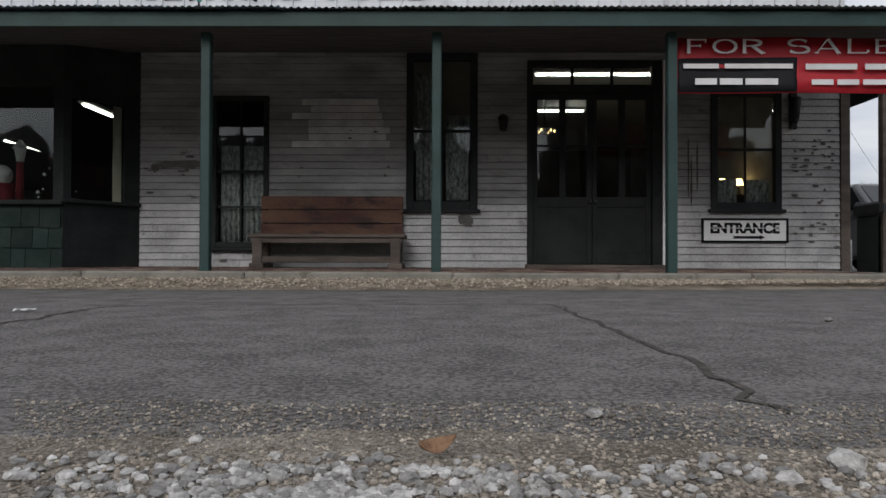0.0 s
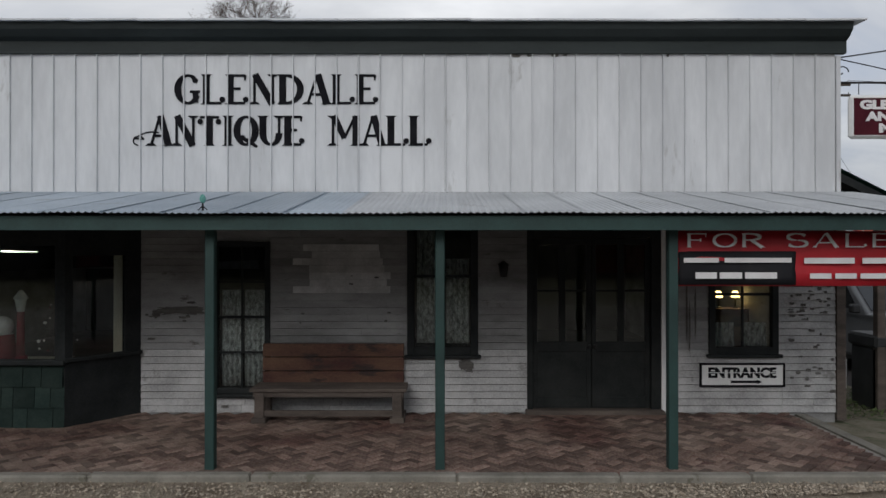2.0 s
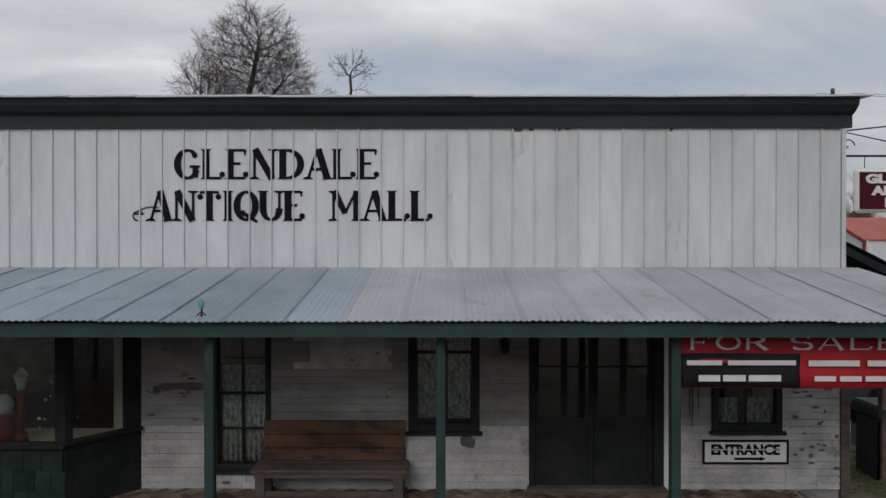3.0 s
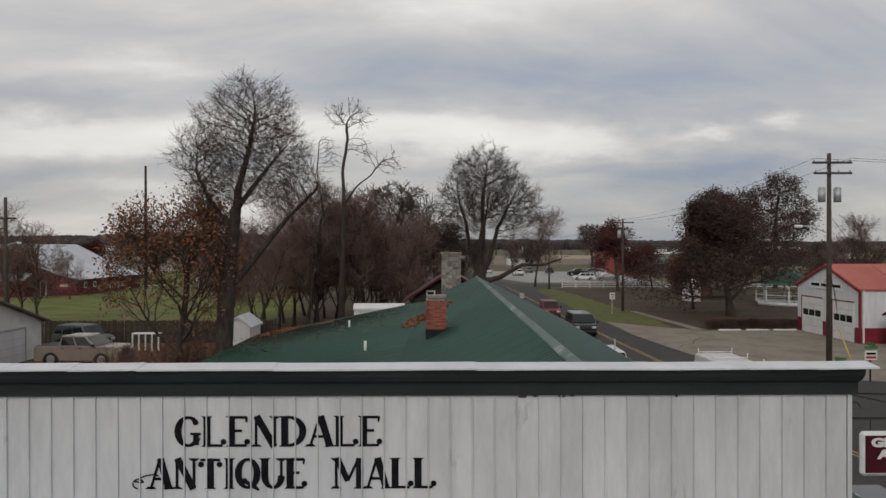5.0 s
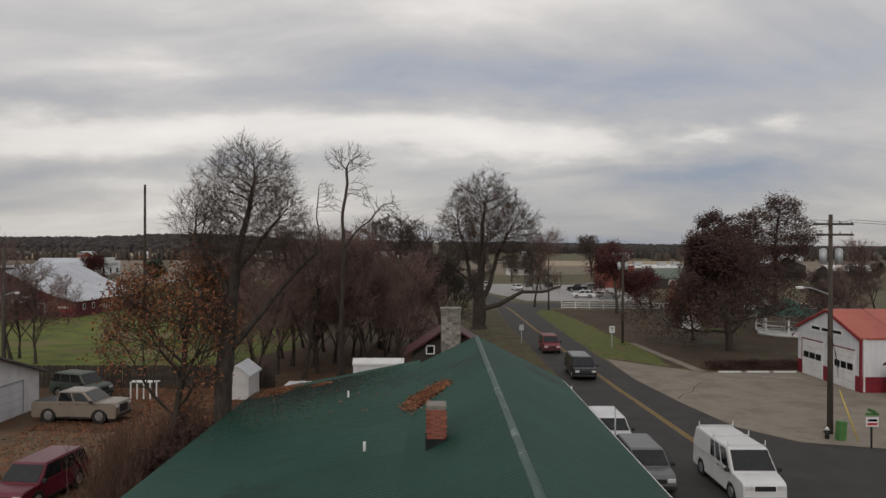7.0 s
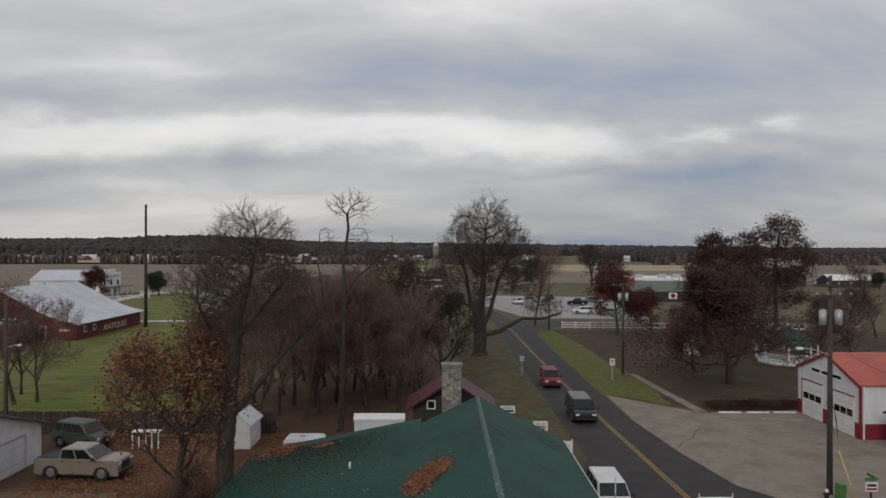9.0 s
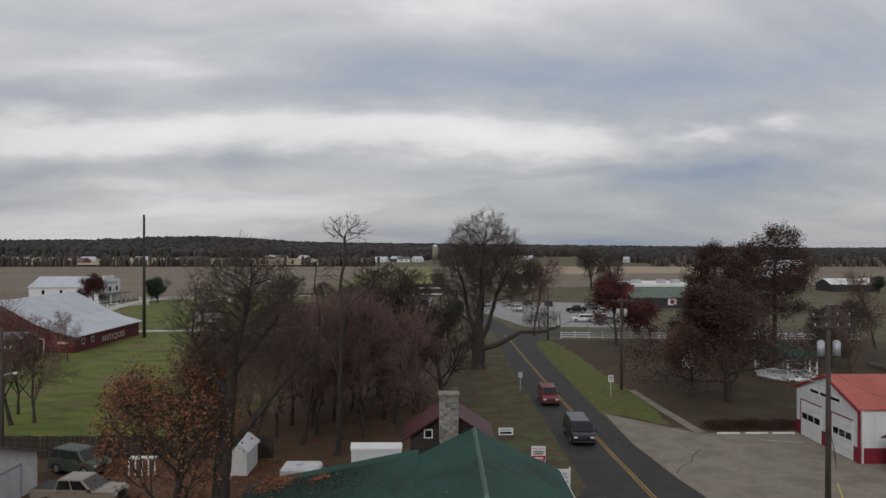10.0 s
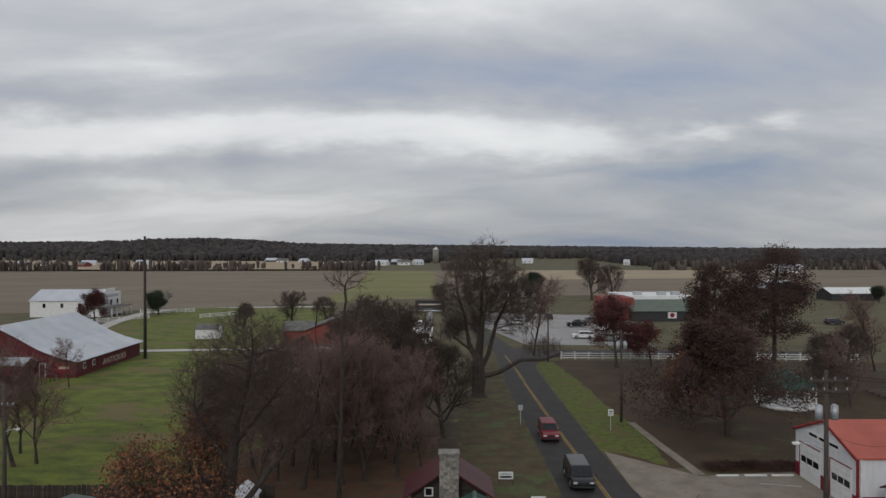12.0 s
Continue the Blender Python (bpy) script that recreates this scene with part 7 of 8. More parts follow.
vehicle("parked_car", "white car parked behind the silver one", "car", pose(9.15, 37.6, 0, 0, 0, -91), 4.7, 1.85, 1.62, P["white_car_paint"], "suv")
vehicle("minivan", "black minivan with shiny paint on the road", "car", pose(11.6, 57.5, 0, 0, 0, -91.5), 5.1, 1.98, 1.74, P["black_car_paint"], "minivan")
vehicle("red_suv", "dark red boxy sport utility car on the road", "car", pose(11.15, 71.0, 0, 0, 0, -91), 4.4, 1.8, 1.7, P["red_car_paint"], "suv")
vehicle("pickup_truck", "tan crew-cab pickup truck parked on the drive", "truck", pose(-21.95, 42.6, 0, 0, 0, -5), 5.35, 1.95, 1.90, P["tan_paint"], "pickup")
vehicle("jeep", "dark green off-road car behind the garage", "car", pose(-25.3, 49.0, 0, 0, 0, -20), 4.2, 1.8, 1.8, P["jeep_green"], "suv")
vehicle("maroon_suv", "maroon sport utility car parked by bare shrubs", "car", pose(-16.9, 29.4, 0, 0, 0, -95), 4.6, 1.85, 1.7, P["maroon_paint"], "suv")
vehicle("grey_pickup", "grey pickup truck parked beside the shop", "truck", pose(9.2, 14.5, 0, 0, 0, -88), 5.6, 1.95, 1.85, P["grey_car_paint"], "pickup")
LOT = [(30.3, 147, "white_car_paint", "suv", 175), (34.5, 143, "grey_car_paint", "sedan", 170), (33, 168, "black_car_paint", "pickup", 180), (37, 160, "white_car_paint", "pickup", 90), (38, 176, "grey_car_paint", "suv", 180), (29, 186, "black_car_paint", "sedan", 90), (19, 172, "white_car_paint", "sedan", 100), (24, 190, "silver_paint", "suv", 90), (-9.0, 168, "silver_paint", "sedan", 90), (-5.2, 168, "white_car_paint", "suv", 90), (98, 172, "black_car_paint", "suv", 10), (118, 236, "black_car_paint", "pickup", 0), (12, 186, "white_car_paint", "suv", 60)]
for x, y, c, k, a in LOT:
    vehicle("parked_car", c.split("_")[0] + " car standing in the far car park", "car", pose(x, y, 0.012, 0, 0, a), 4.7, 1.85, 1.85 if k == "pickup" else 1.6, P[c], k, group="car park cars")

# ---- trees and shrubs ----
def grow(seed, height, r0, bole, limbs, spread, counts, droop=0.0, wiggle=0.16, twist=0.0, thick=1.0, env=None, low=None, rough=0.35, ratio=0.50, taper=0.62):
    """Branch skeleton as tapered tubes. Returns (limb verts, faces), (twig verts, faces), tips."""
    rr = random.Random(seed)
    LV, LF, TV, TF, tips = [], [], [], [], []

    def tube_path(pts, rads, n, V, F):
        base = len(V)
        for i, p in enumerate(pts):
            d = (pts[min(i + 1, len(pts) - 1)] - pts[max(i - 1, 0)]).normalized()
            a = d.orthogonal().normalized()
            b = d.cross(a)
            for k in range(n):
                t = 2 * math.pi * k / n
                V.append(p + (a * math.cos(t) + b * math.sin(t)) * rads[i])
        for i in range(len(pts) - 1):
            for k in range(n):
                F.append((base + i * n + k, base + i * n + (k + 1) % n, base + (i + 1) * n + (k + 1) % n, base + (i + 1) * n + k))

    def stem(p, d, length, r, level):
        segs = (7, 6, 5, 3, 2)[level]
        pts, rads = [p.copy()], [r]
        for i in range(segs):
            d = d + Vector((rr.gauss(0, 1), rr.gauss(0, 1), rr.gauss(0, 0.7))) * wiggle * (0.45 if level == 0 else 1)
            d.z += (0.0, 0.10, 0.10, 0.06, 0.03)[level] - droop * (level > 2)
            d.normalize()
            q = pts[-1] + d * (length / segs)
            if env and level and i and ((q.x - twist * q.z * 1.3) ** 2 + q.y ** 2) / env[0] ** 2 + ((q.z - env[1]) / env[2]) ** 2 > rr.uniform(0.85, 1.1) * (1 + rough * noise.noise(Vector((q.x, q.y, q.z - env[1])).normalized() * 2.2 + Vector((seed, 0, 0)))):
                break
            pts.append(q)
            k = (i + 1) / segs
            rads.append(r * (1 - k * (0.55 if level == 0 else 0.78)))
        segs = len(pts) - 1
        if level < 3:
            tube_path(pts, rads, (9, 6, 5)[level], LV, LF)
        else:
            tube_path(pts, rads, 3, TV, TF)
        if level == 4 or level == 3:
            tips.append((pts[-1].copy(), d.copy()))
        if level < 4:
            n = counts[level]
            for c in range(n):
                lo = bole if level == 0 else 0.22
                f = lo + (1 - lo) * (c + rr.random()) / n
                i = min(int(f * segs), segs - 1)
                q = pts[i].lerp(pts[i + 1], f * segs - i)
                ax = (pts[i + 1] - pts[i]).normalized()
                az = c * 2.4 + rr.uniform(-0.5, 0.5)
                side = ax.orthogonal().normalized()
                side = Matrix.Rotation(az, 3, ax) @ side
                ang = radians(rr.uniform(*((spread[0], spread[1]), (28, 58), (28, 62), (25, 60))[level]))
                nd = ax * math.cos(ang) + side * math.sin(ang)
                nl = (limbs * height * (1.12 - taper * (f - lo) / (1 - lo)), length * 0.52, length * 0.55, length * 0.62)[level] * rr.uniform(0.75, 1.2)
                cr = (rads[i] * ratio, rads[i] * 0.55, 0.020 * thick, 0.011 * thick)[level]
                stem(q, nd, nl, max(cr, 0.010), level + 1)

    stem(Vector((0, 0, 0)), Vector((twist, 0, 1)).normalized(), height * 0.80, r0, 0)
    if low:
        z, way, length, r = low
        keep, env = env, None
        stem(Vector((0.2, 0, z)), Vector(way).normalized(), length, r, 1)
        env = keep
    # root flare
    for i in range(9):
        LV[i].x *= 1.45
        LV[i].y *= 1.45
    return (LV, LF), (TV, TF), tips


def raw(name, V, F, mat, parent):
    me = bpy.data.meshes.new(name)
    me.from_pydata([tuple(v) for v in V], [], F)
    me.validate()
    me.materials.append(mat)
    me.polygons.foreach_set("use_smooth", [True] * len(F))
    ob = new(name, me)
    ob.parent = parent
    return ob


def leaf_mesh(tips, per, size, seed, jitter):
    rr = random.Random(seed)
    V, F = [], []
    for p, d in tips:
        for _ in range(per):
            c = p + Vector((rr.gauss(0, jitter), rr.gauss(0, jitter), rr.gauss(0, jitter * 0.8)))
            a = Vector((rr.gauss(0, 1), rr.gauss(0, 1), rr.gauss(0, 1))).normalized()
            b = a.orthogonal().normalized()
            s = size * rr.uniform(0.6, 1.3)
            k = len(V)
            V += [c - a * s, c + b * s * 0.55 + a * s * 0.1, c + a * s, c - b * s * 0.55 + a * s * 0.1]
            F.append((k, k + 1, k + 2, k + 3))
    return V, F


def tree(name, label, m, seed, height, r0, bole=0.25, limbs=0.5, spread=(28, 55), counts=(8, 6, 6, 5), leaves=None, category="tree", group="", twig="twig", **kw):
    t = thing(name, label, category, group, at=m)
    (LV, LF), (TV, TF), tips = grow(seed, height, r0, bole, limbs, spread, counts, **kw)
    raw("trunk", LV, LF, M["bark"], t)
    raw("branching" if leaves else "crown", TV, TF, M[twig], t)
    if leaves:
        mat, per, size, jit = leaves
        V, F = leaf_mesh(tips, per, size, seed + 1, jit)
        raw("crown", V, F, M[mat], t)
    return t


def colony(seed, trunk, lobes, count, step, reach, kill, tip, power, twig_len, twigs, girth, rise=0.0, extra=(), jag=0.35):
    """Branches that grow towards scattered points of a crown. trunk: [(x, y, z)], lobes: [(centre, radii, share)]."""
    rr = np.random.default_rng(seed)
    goals = []
    whole = sum(l[2] for l in lobes)
    for centre, radii, share in lobes:
        n = int(count * share / whole)
        while n > 0:
            d = rr.normal(size=3)
            d /= np.linalg.norm(d)
            edge = 1 + jag * noise.noise(Vector(d) * 2.3 + Vector((seed, 0, 0)))
            goals.append(np.array(centre) + d * np.array(radii) * edge * rr.random() ** 0.42)
            n -= 1
    goals = np.array(goals)
    pos, par, least = [], [], {}

    def path(pts, root, r0, r1):
        last, whole = root, sum(math.dist(p, q) for p, q in zip(pts, pts[1:]))
        gone = 0.0
        for p, q in zip(pts, pts[1:]):
            p, q = np.array(p, float), np.array(q, float)
            n = max(1, int(np.linalg.norm(q - p) / step))
            for k in range(1, n + 1):
                pos.append(p + (q - p) * k / n + rr.normal(size=3) * 0.05 * step)
                par.append(last)
                last = len(pos) - 1
                gone += math.dist(p, q) / n
                least[last] = r0 + (r1 - r0) * min(1.0, gone / whole)

    pos.append(np.array(trunk[0], float))
    par.append(-1)
    least[0] = girth
    path(trunk, 0, girth, girth * 0.42)
    for pts in extra:
        start = np.array(pts[0])
        root = int(np.argmin([np.linalg.norm(p - start) for p in pos]))
        path([tuple(pos[root])] + list(pts[1:]), root, min(girth * 0.42, least[root] * 0.7), girth * 0.13)
    grown = {}
    near = np.full(len(goals), 1e9)
    who = np.zeros(len(goals), int)
    alive = np.ones(len(goals), bool)
    done = 0
    for _ in range(160):
        fresh = np.array(pos[done:])
        if not len(fresh) or len(pos) > 30000:
            break
        d = np.linalg.norm(goals[:, None, :] - fresh[None, :, :], axis=2)
        m = d.argmin(axis=1)
        v = d[np.arange(len(goals)), m]
        better = v < near
        near[better], who[better] = v[better], m[better] + done
        alive &= near > kill
        done = len(pos)
        pull = {}
        for g in np.nonzero(alive & (near < reach))[0]:
            w = goals[g] - pos[who[g]]
            pull.setdefault(int(who[g]), []).append(w / np.linalg.norm(w))
        if not pull:
            break
        for k, ws in pull.items():
            grown[k] = grown.get(k, 0) + 1
            if grown[k] > 3:
                continue
            w = np.sum(ws, axis=0) / len(ws) + rr.normal(size=3) * 0.08
            if par[k] >= 0:
                f = pos[k] - pos[par[k]]
                w = w + 0.4 * f / (np.linalg.norm(f) + 1e-6)
            w[2] += rise
            w /= np.linalg.norm(w) + 1e-6
            pos.append(pos[k] + w * step)
            par.append(k)
    n = len(pos)
    kids = [[] for _ in range(n)]
    for k in range(1, n):
        kids[par[k]].append(k)
    rad = [0.0] * n
    for k in range(n - 1, -1, -1):
        rad[k] = tip if not kids[k] else sum(rad[c] ** power for c in kids[k]) ** (1 / power)
        if k in least:
            rad[k] = max(least[k], min(rad[k], girth))
    LV, LF, TV, TF, tips = [], [], [], [], []

    def run(pts, rads, V, F, sides):
        base = len(V)
        for i, p in enumerate(pts):
            d = (pts[min(i + 1, len(pts) - 1)] - pts[max(i - 1, 0)]).normalized()
            a = d.orthogonal().normalized()
            if i and abs(a.dot(side)) < 0.999:
                a = (side - d * side.dot(d)).normalized()
            side = a
            b = d.cross(a)
            for q in range(sides):
                t = 2 * math.pi * q / sides
                V.append(p + (a * math.cos(t) + b * math.sin(t)) * rads[i])
        for i in range(len(pts) - 1):
            for q in range(sides):
                F.append((base + i * sides + q, base + i * sides + (q + 1) % sides, base + (i + 1) * sides + (q + 1) % sides, base + (i + 1) * sides + q))

    stack = [(0, -1)]
    while stack:
        k, root = stack.pop()
        chain = [k] if root < 0 else [root, k]
        while kids[k]:
            main = max(kids[k], key=lambda c: rad[c])
            stack += [(c, k) for c in kids[k] if c != main]
            k = main
            chain.append(k)
        pts = [Vector(pos[c]) for c in chain]
        rads = [rad[c] for c in chain]
        if root >= 0:
            rads[0] = rads[1]
        for lo in range(0, len(chain) - 1):
            if rads[lo] <= 0.028:
                break
        else:
            lo = len(chain) - 1
        if lo > 0:
            run(pts[:lo + 1], rads[:lo + 1], LV, LF, 9 if rads[0] > 0.15 else 5)
        if lo < len(chain) - 1:
            run(pts[lo:], rads[lo:], TV, TF, 3)
    rt = random.Random(seed)
    for k in range(1, n):
        if rad[k] < 0.03:
            f = Vector(pos[k] - pos[par[k]]).normalized()
            for _ in range(twigs if not kids[k] else max(1, twigs // 2)):
                d = (f + Vector((rt.gauss(0, 0.42), rt.gauss(0, 0.42), rt.gauss(0.22, 0.35)))).normalized()
                p = Vector(pos[k])
                l = twig_len * rt.uniform(0.5, 1.2)
                q = p + d * l * 0.5
                e = q + (d + Vector((rt.gauss(0, 0.25), rt.gauss(0, 0.25), 0.15))).normalized() * l * 0.5
                run([p, q, e], [tip * 0.8, tip * 0.6, tip * 0.3], TV, TF, 3)
                for _ in range(2):
                    o = p.lerp(e, rt.uniform(0.25, 0.8))
                    w = (d + Vector((rt.gauss(0, 0.6), rt.gauss(0, 0.6), rt.gauss(0.1, 0.5)))).normalized()
                    run([o, o + w * l * 0.5], [tip * 0.5, tip * 0.3], TV, TF, 3)
                tips.append((e, d))
    return (LV, LF), (TV, TF), tips


def colony_tree(name, label, m, twig, leaves=None, group="", **kw):
    t = thing(name, label, "tree", group, at=m)
    (LV, LF), (TV, TF), tips = colony(**kw)
    for i in range(9):
        LV[i].x *= 1.4
        LV[i].y *= 1.4
    raw("trunk", LV, LF, M["bark"], t)
    raw("branching" if leaves else "crown", TV, TF, M[twig], t)
    if leaves:
        mat, per, size, jit = leaves
        V, F = leaf_mesh(tips, per, size, kw["seed"] + 1, jit)
        raw("crown", V, F, M[mat], t)
    return t


colony_tree("bare_tree", "tall bare tree with wide fine-twigged crown", pose(-11.5, 36.5, -0.05), "twig", seed=6,
            trunk=[(0, 0, 0), (0.15, 0, 4.0), (0.55, 0.1, 8.0), (0.85, 0, 10.2)], count=4400, step=0.24, reach=2.4, kill=0.27, tip=0.0085, power=1.95, twig_len=0.75, twigs=4, girth=0.50, rise=0.10,
            lobes=[((1.6, 0, 13.4), (2.3, 2.4, 2.7), 6), ((-0.6, 0.2, 12.0), (1.8, 2.2, 2.3), 4), ((3.0, -0.3, 11.7), (1.8, 1.8, 2.0), 3), ((0.9, 0, 10.4), (2.8, 2.6, 1.2), 2), ((4.2, 0.2, 10.2), (1.5, 1.5, 1.4), 1.4), ((-1.4, 0, 7.6), (2.2, 2.0, 1.6), 0.8)],
            extra=[[(0.2, 0, 5.0), (1.6, 0.2, 6.6), (3.2, 0.3, 8.6), (5.0, 0.2, 10.4)], [(0.5, 0, 8.0), (-0.6, 0.2, 9.6), (-1.4, 0.1, 11.2)], [(0.7, 0, 9.2), (2.0, -0.3, 10.8), (2.9, -0.3, 11.9)], [(0.85, 0, 10.2), (1.3, 0.2, 12.2), (1.7, 0.1, 14.2)], [(0.3, 0, 6.0), (-0.7, 0.1, 7.2), (-1.4, 0, 7.9)]])
colony_tree("old_maple", "massive bare roadside tree with low spreading limb", pose(5.0, 90.5, -0.05), "twig", seed=8,
            trunk=[(0, 0, 0), (0.1, 0, 2.6), (0.0, 0, 5.0), (0.5, 0, 9.5)], count=4800, step=0.38, reach=3.8, kill=0.42, tip=0.015, power=1.95, twig_len=1.25, twigs=5, girth=0.90, rise=0.18,
            lobes=[((0.7, 0, 14.6), (4.7, 4.6, 5.5), 7), ((-2.1, 0, 12.0), (3.2, 3.4, 4.2), 3), ((4.4, 0, 12.0), (3.6, 3.6, 4.2), 4), ((8.6, 0, 6.0), (2.6, 1.8, 1.4), 0.9), ((-3.4, 0, 8.6), (1.6, 2.0, 1.4), 0.6)],
            extra=[[(0, 0, 3.0), (1.4, 0.4, 5.6), (2.4, 0.5, 9.6), (3.8, 0.4, 12.4)], [(0, 0, 4.2), (-1.2, 0.3, 7.0), (-1.7, 0.4, 10.4), (-2.6, 0.3, 13.0)], [(0.5, 0, 9.5), (0.4, 0.1, 13.0), (0.8, 0, 16.0)], [(0, 0, 5.0), (0.2, -1.2, 8.0), (0.8, -2.2, 11.5)], [(0.1, 0, 2.4), (2.6, -0.3, 3.2), (5.6, -0.5, 4.9), (8.4, -0.5, 4.9), (10.6, -0.3, 5.6)], [(-1.0, 0, 6.0), (-3.4, 0.2, 8.0)]])
colony_tree("leaning_tree", "slender crooked bare tree with few limbs", pose(-7.7, 53, -0.05), "twig", seed=14,
            trunk=[(0, 0, 0), (0.15, 0, 5.5), (0.3, 0, 10.5), (0.2, 0, 13.2), (0.6, 0, 15.4), (0.5, 0, 16.6)], count=260, step=0.34, reach=2.4, kill=0.4, tip=0.017, power=2.1, twig_len=0.7, twigs=3, girth=0.22,
            lobes=[((0.7, 0, 17.2), (1.7, 1.2, 1.0), 3), ((3.4, 0, 13.6), (1.3, 1.0, 0.8), 2), ((1.6, 0, 14.9), (0.9, 0.9, 0.7), 1), ((-0.9, 0, 14.4), (0.8, 0.8, 1.2), 1)],
            extra=[[(0.3, 0, 10.5), (1.2, 0, 11.8), (2.4, 0.1, 12.8), (3.2, 0, 13.8)], [(0.15, 0, 6.0), (-1.2, 0.2, 9.5), (-1.8, 0.2, 13.0), (-1.6, 0.1, 15.4)]])
tree("small_bare_tree", "dense dark small bare tree by the log house", pose(0.4, 71, -0.05), 17, 9.4, 0.28, 0.14, 0.6, (30, 70), (12, 9, 8, 6), thick=1.6, env=(4.4, 5.4, 4.4), twig="bark")
slim = tree("thicket_tree", "slim bare tree of the thicket", pose(-11.0, 56, -0.05), 23, 13.0, 0.16, 0.16, 0.36, (12, 40), (13, 7, 6, 5), group="thicket trees", thick=1.35, twig="twig_thicket", wiggle=0.2)
slim2 = tree("thicket_tree", "slim bare tree of the thicket", pose(-6.2, 58, -0.05), 29, 11.6, 0.14, 0.12, 0.38, (14, 48), (13, 7, 6, 5), group="thicket trees", thick=1.35, twig="twig_thicket", wiggle=0.22)
round_ = tree("round_tree", "round-crowned bare brown tree", pose(-12, 100, -0.05), 37, 10.2, 0.30, 0.14, 0.6, (30, 66), (11, 8, 7, 6), group="far bare trees", thick=2.0, env=(5.2, 6.2, 5.0), rough=0.7)
rt_ = random.Random(41)
for x, y, s in ((-13.2, 62, 1.0), (-9.6, 63, 1.05), (-7.5, 66, 0.95), (-5.0, 64, 0.95), (-3.6, 59, 0.8), (-11.8, 70, 0.8), (-9.0, 72, 0.75), (-6.0, 72, 0.8), (-3.2, 70, 0.8), (-15.0, 66, 0.85), (-13.5, 74, 0.7), (-8.0, 57, 0.9), (-4.6, 76, 0.65), (-10.4, 58.5, 0.85), (-2.4, 66, 0.7), (-14.4, 73, 0.8), (-6.8, 61.5, 1.0), (-12.0, 66, 0.95), (-8.6, 68, 0.85), (-5.2, 69.5, 0.8), (-13.6, 58, 0.8), (-7.8, 77, 0.65), (-11.0, 77, 0.6), (-4.0, 62.5, 0.85), (-11.2, 61, 0.9), (-16.4, 61, 0.8), (-2.0, 77, 0.75), (-18.2, 57.5, 0.75), (-16.8, 55.6, 0.7), (-19.4, 64, 0.8), (-14.6, 55.2, 0.8), (-17.6, 69, 0.85), (-1.6, 61, 0.6)):
    copy_thing(slim if rt_.random() < 0.5 else slim2, pose(x, y, -0.05, rt_.uniform(-4, 4), rt_.uniform(-4, 4), rt_.uniform(0, 360)) @ Matrix.Scale(s, 4))
for x, y, s in ((-38.2, 62, 0.95), (-36.6, 62.8, 0.85), (-52, 97, 0.6), (-40, 66, 0.8), (68, 108, 1.0), (80, 104, 1.05), (50, 84, 0.75), (92, 100, 1.1), (16.8, 124, 1.15), (75, 82, 0.9)):
    copy_thing(slim2 if s < 0.9 else slim, pose(x, y, -0.05, 0, 0, rt_.uniform(0, 360)) @ Matrix.Scale(s, 4))
for x, y, s in ((-6.2, 73, 1.32), (-36, 168, 0.85), (-17, 163, 0.8), (-47, 165, 0.6), (-28, 170, 0.7), (-7, 112, 0.7), (-20, 104, 0.6), (55, 252, 1.45), (64, 258, 1.2), (0, 205, 0.8), (22, 215, 0.8), (-17, 90, 0.6), (-8, 86, 0.65), (-4, 98, 0.7), (8, 140, 0.6), (52, 92, 0.75), (47.5, 87, 0.6), (58, 99, 0.8), (62, 90, 0.7), (14, 230, 0.9), (-48, 170, 0.5)):
    copy_thing(round_, pose(x, y, -0.05, 0, 0, rt_.uniform(0, 360)) @ Matrix.Scale(s, 4))

tree("orange_leaf_tree", "small tree with clinging orange-brown leaves", pose(-14.1, 36.8, -0.05), 51, 10.0, 0.22, 0.08, 0.5, (35, 75), (12, 8, 7, 5), leaves=("leaf_orange", 2, 0.085, 0.28), env=(3.6, 6.4, 4.6))
oak = tree("oak", "dark red-brown leafy oak in the park", pose(30.0, 71.5, -0.05) @ Matrix.Diagonal((1.12, 1.12, 1.0, 1.0)), 61, 13.6, 0.34, 0.12, 0.40, (40, 85), (15, 8, 6, 5), leaves=("leaf_dark", 9, 0.12, 0.34), group="park oaks", taper=0.78, wiggle=0.2)
tall = colony_tree("tall_oak", "tall dark oak with ragged brown leaves", pose(57.0, 118, -0.05), "twig", leaves=("leaf_dark", 9, 0.16, 0.42), group="park oaks", seed=64,
                   trunk=[(0, 0, 0), (0.1, 0, 5.0), (0.0, 0, 11.0), (0.6, 0, 16.0)], count=1500, step=0.45, reach=6.0, kill=0.6, tip=0.016, power=2.1, twig_len=0.9, twigs=4, girth=0.40, jag=0.7,
                   lobes=[((0.9, 0, 16.4), (2.9, 3.0, 2.7), 3), ((-3.6, 0, 14.6), (2.4, 2.6, 2.1), 2), ((3.6, 0, 12.4), (3.0, 3.0, 3.0), 2), ((-1.0, 0, 10.0), (5.6, 5.0, 3.6), 4), ((0, 0, 5.6), (5.0, 5.0, 2.2), 1.5)])
copy_thing(tall, pose(44.8, 112, -0.05, 0, 0, 120) @ Matrix.Scale(0.84, 4))
copy_thing(oak, pose(37.5, 96, -0.05, 0, 0, 310) @ Matrix.Scale(0.72, 4))
maple = tree("red_maple", "small dark red maple by the white fence", pose(28.6, 112, -0.05) @ Matrix.Scale(1.25, 4), 71, 9.2, 0.2, 0.16, 0.40, (30, 60), (9, 6, 5, 4), leaves=("leaf_red", 9, 0.13, 0.36), rough=0.6, env=(3.9, 5.2, 4.4), group="red maples")
copy_thing(maple, pose(34.5, 113, -0.05, 0, 0, 100) @ Matrix.Scale(0.65, 4))
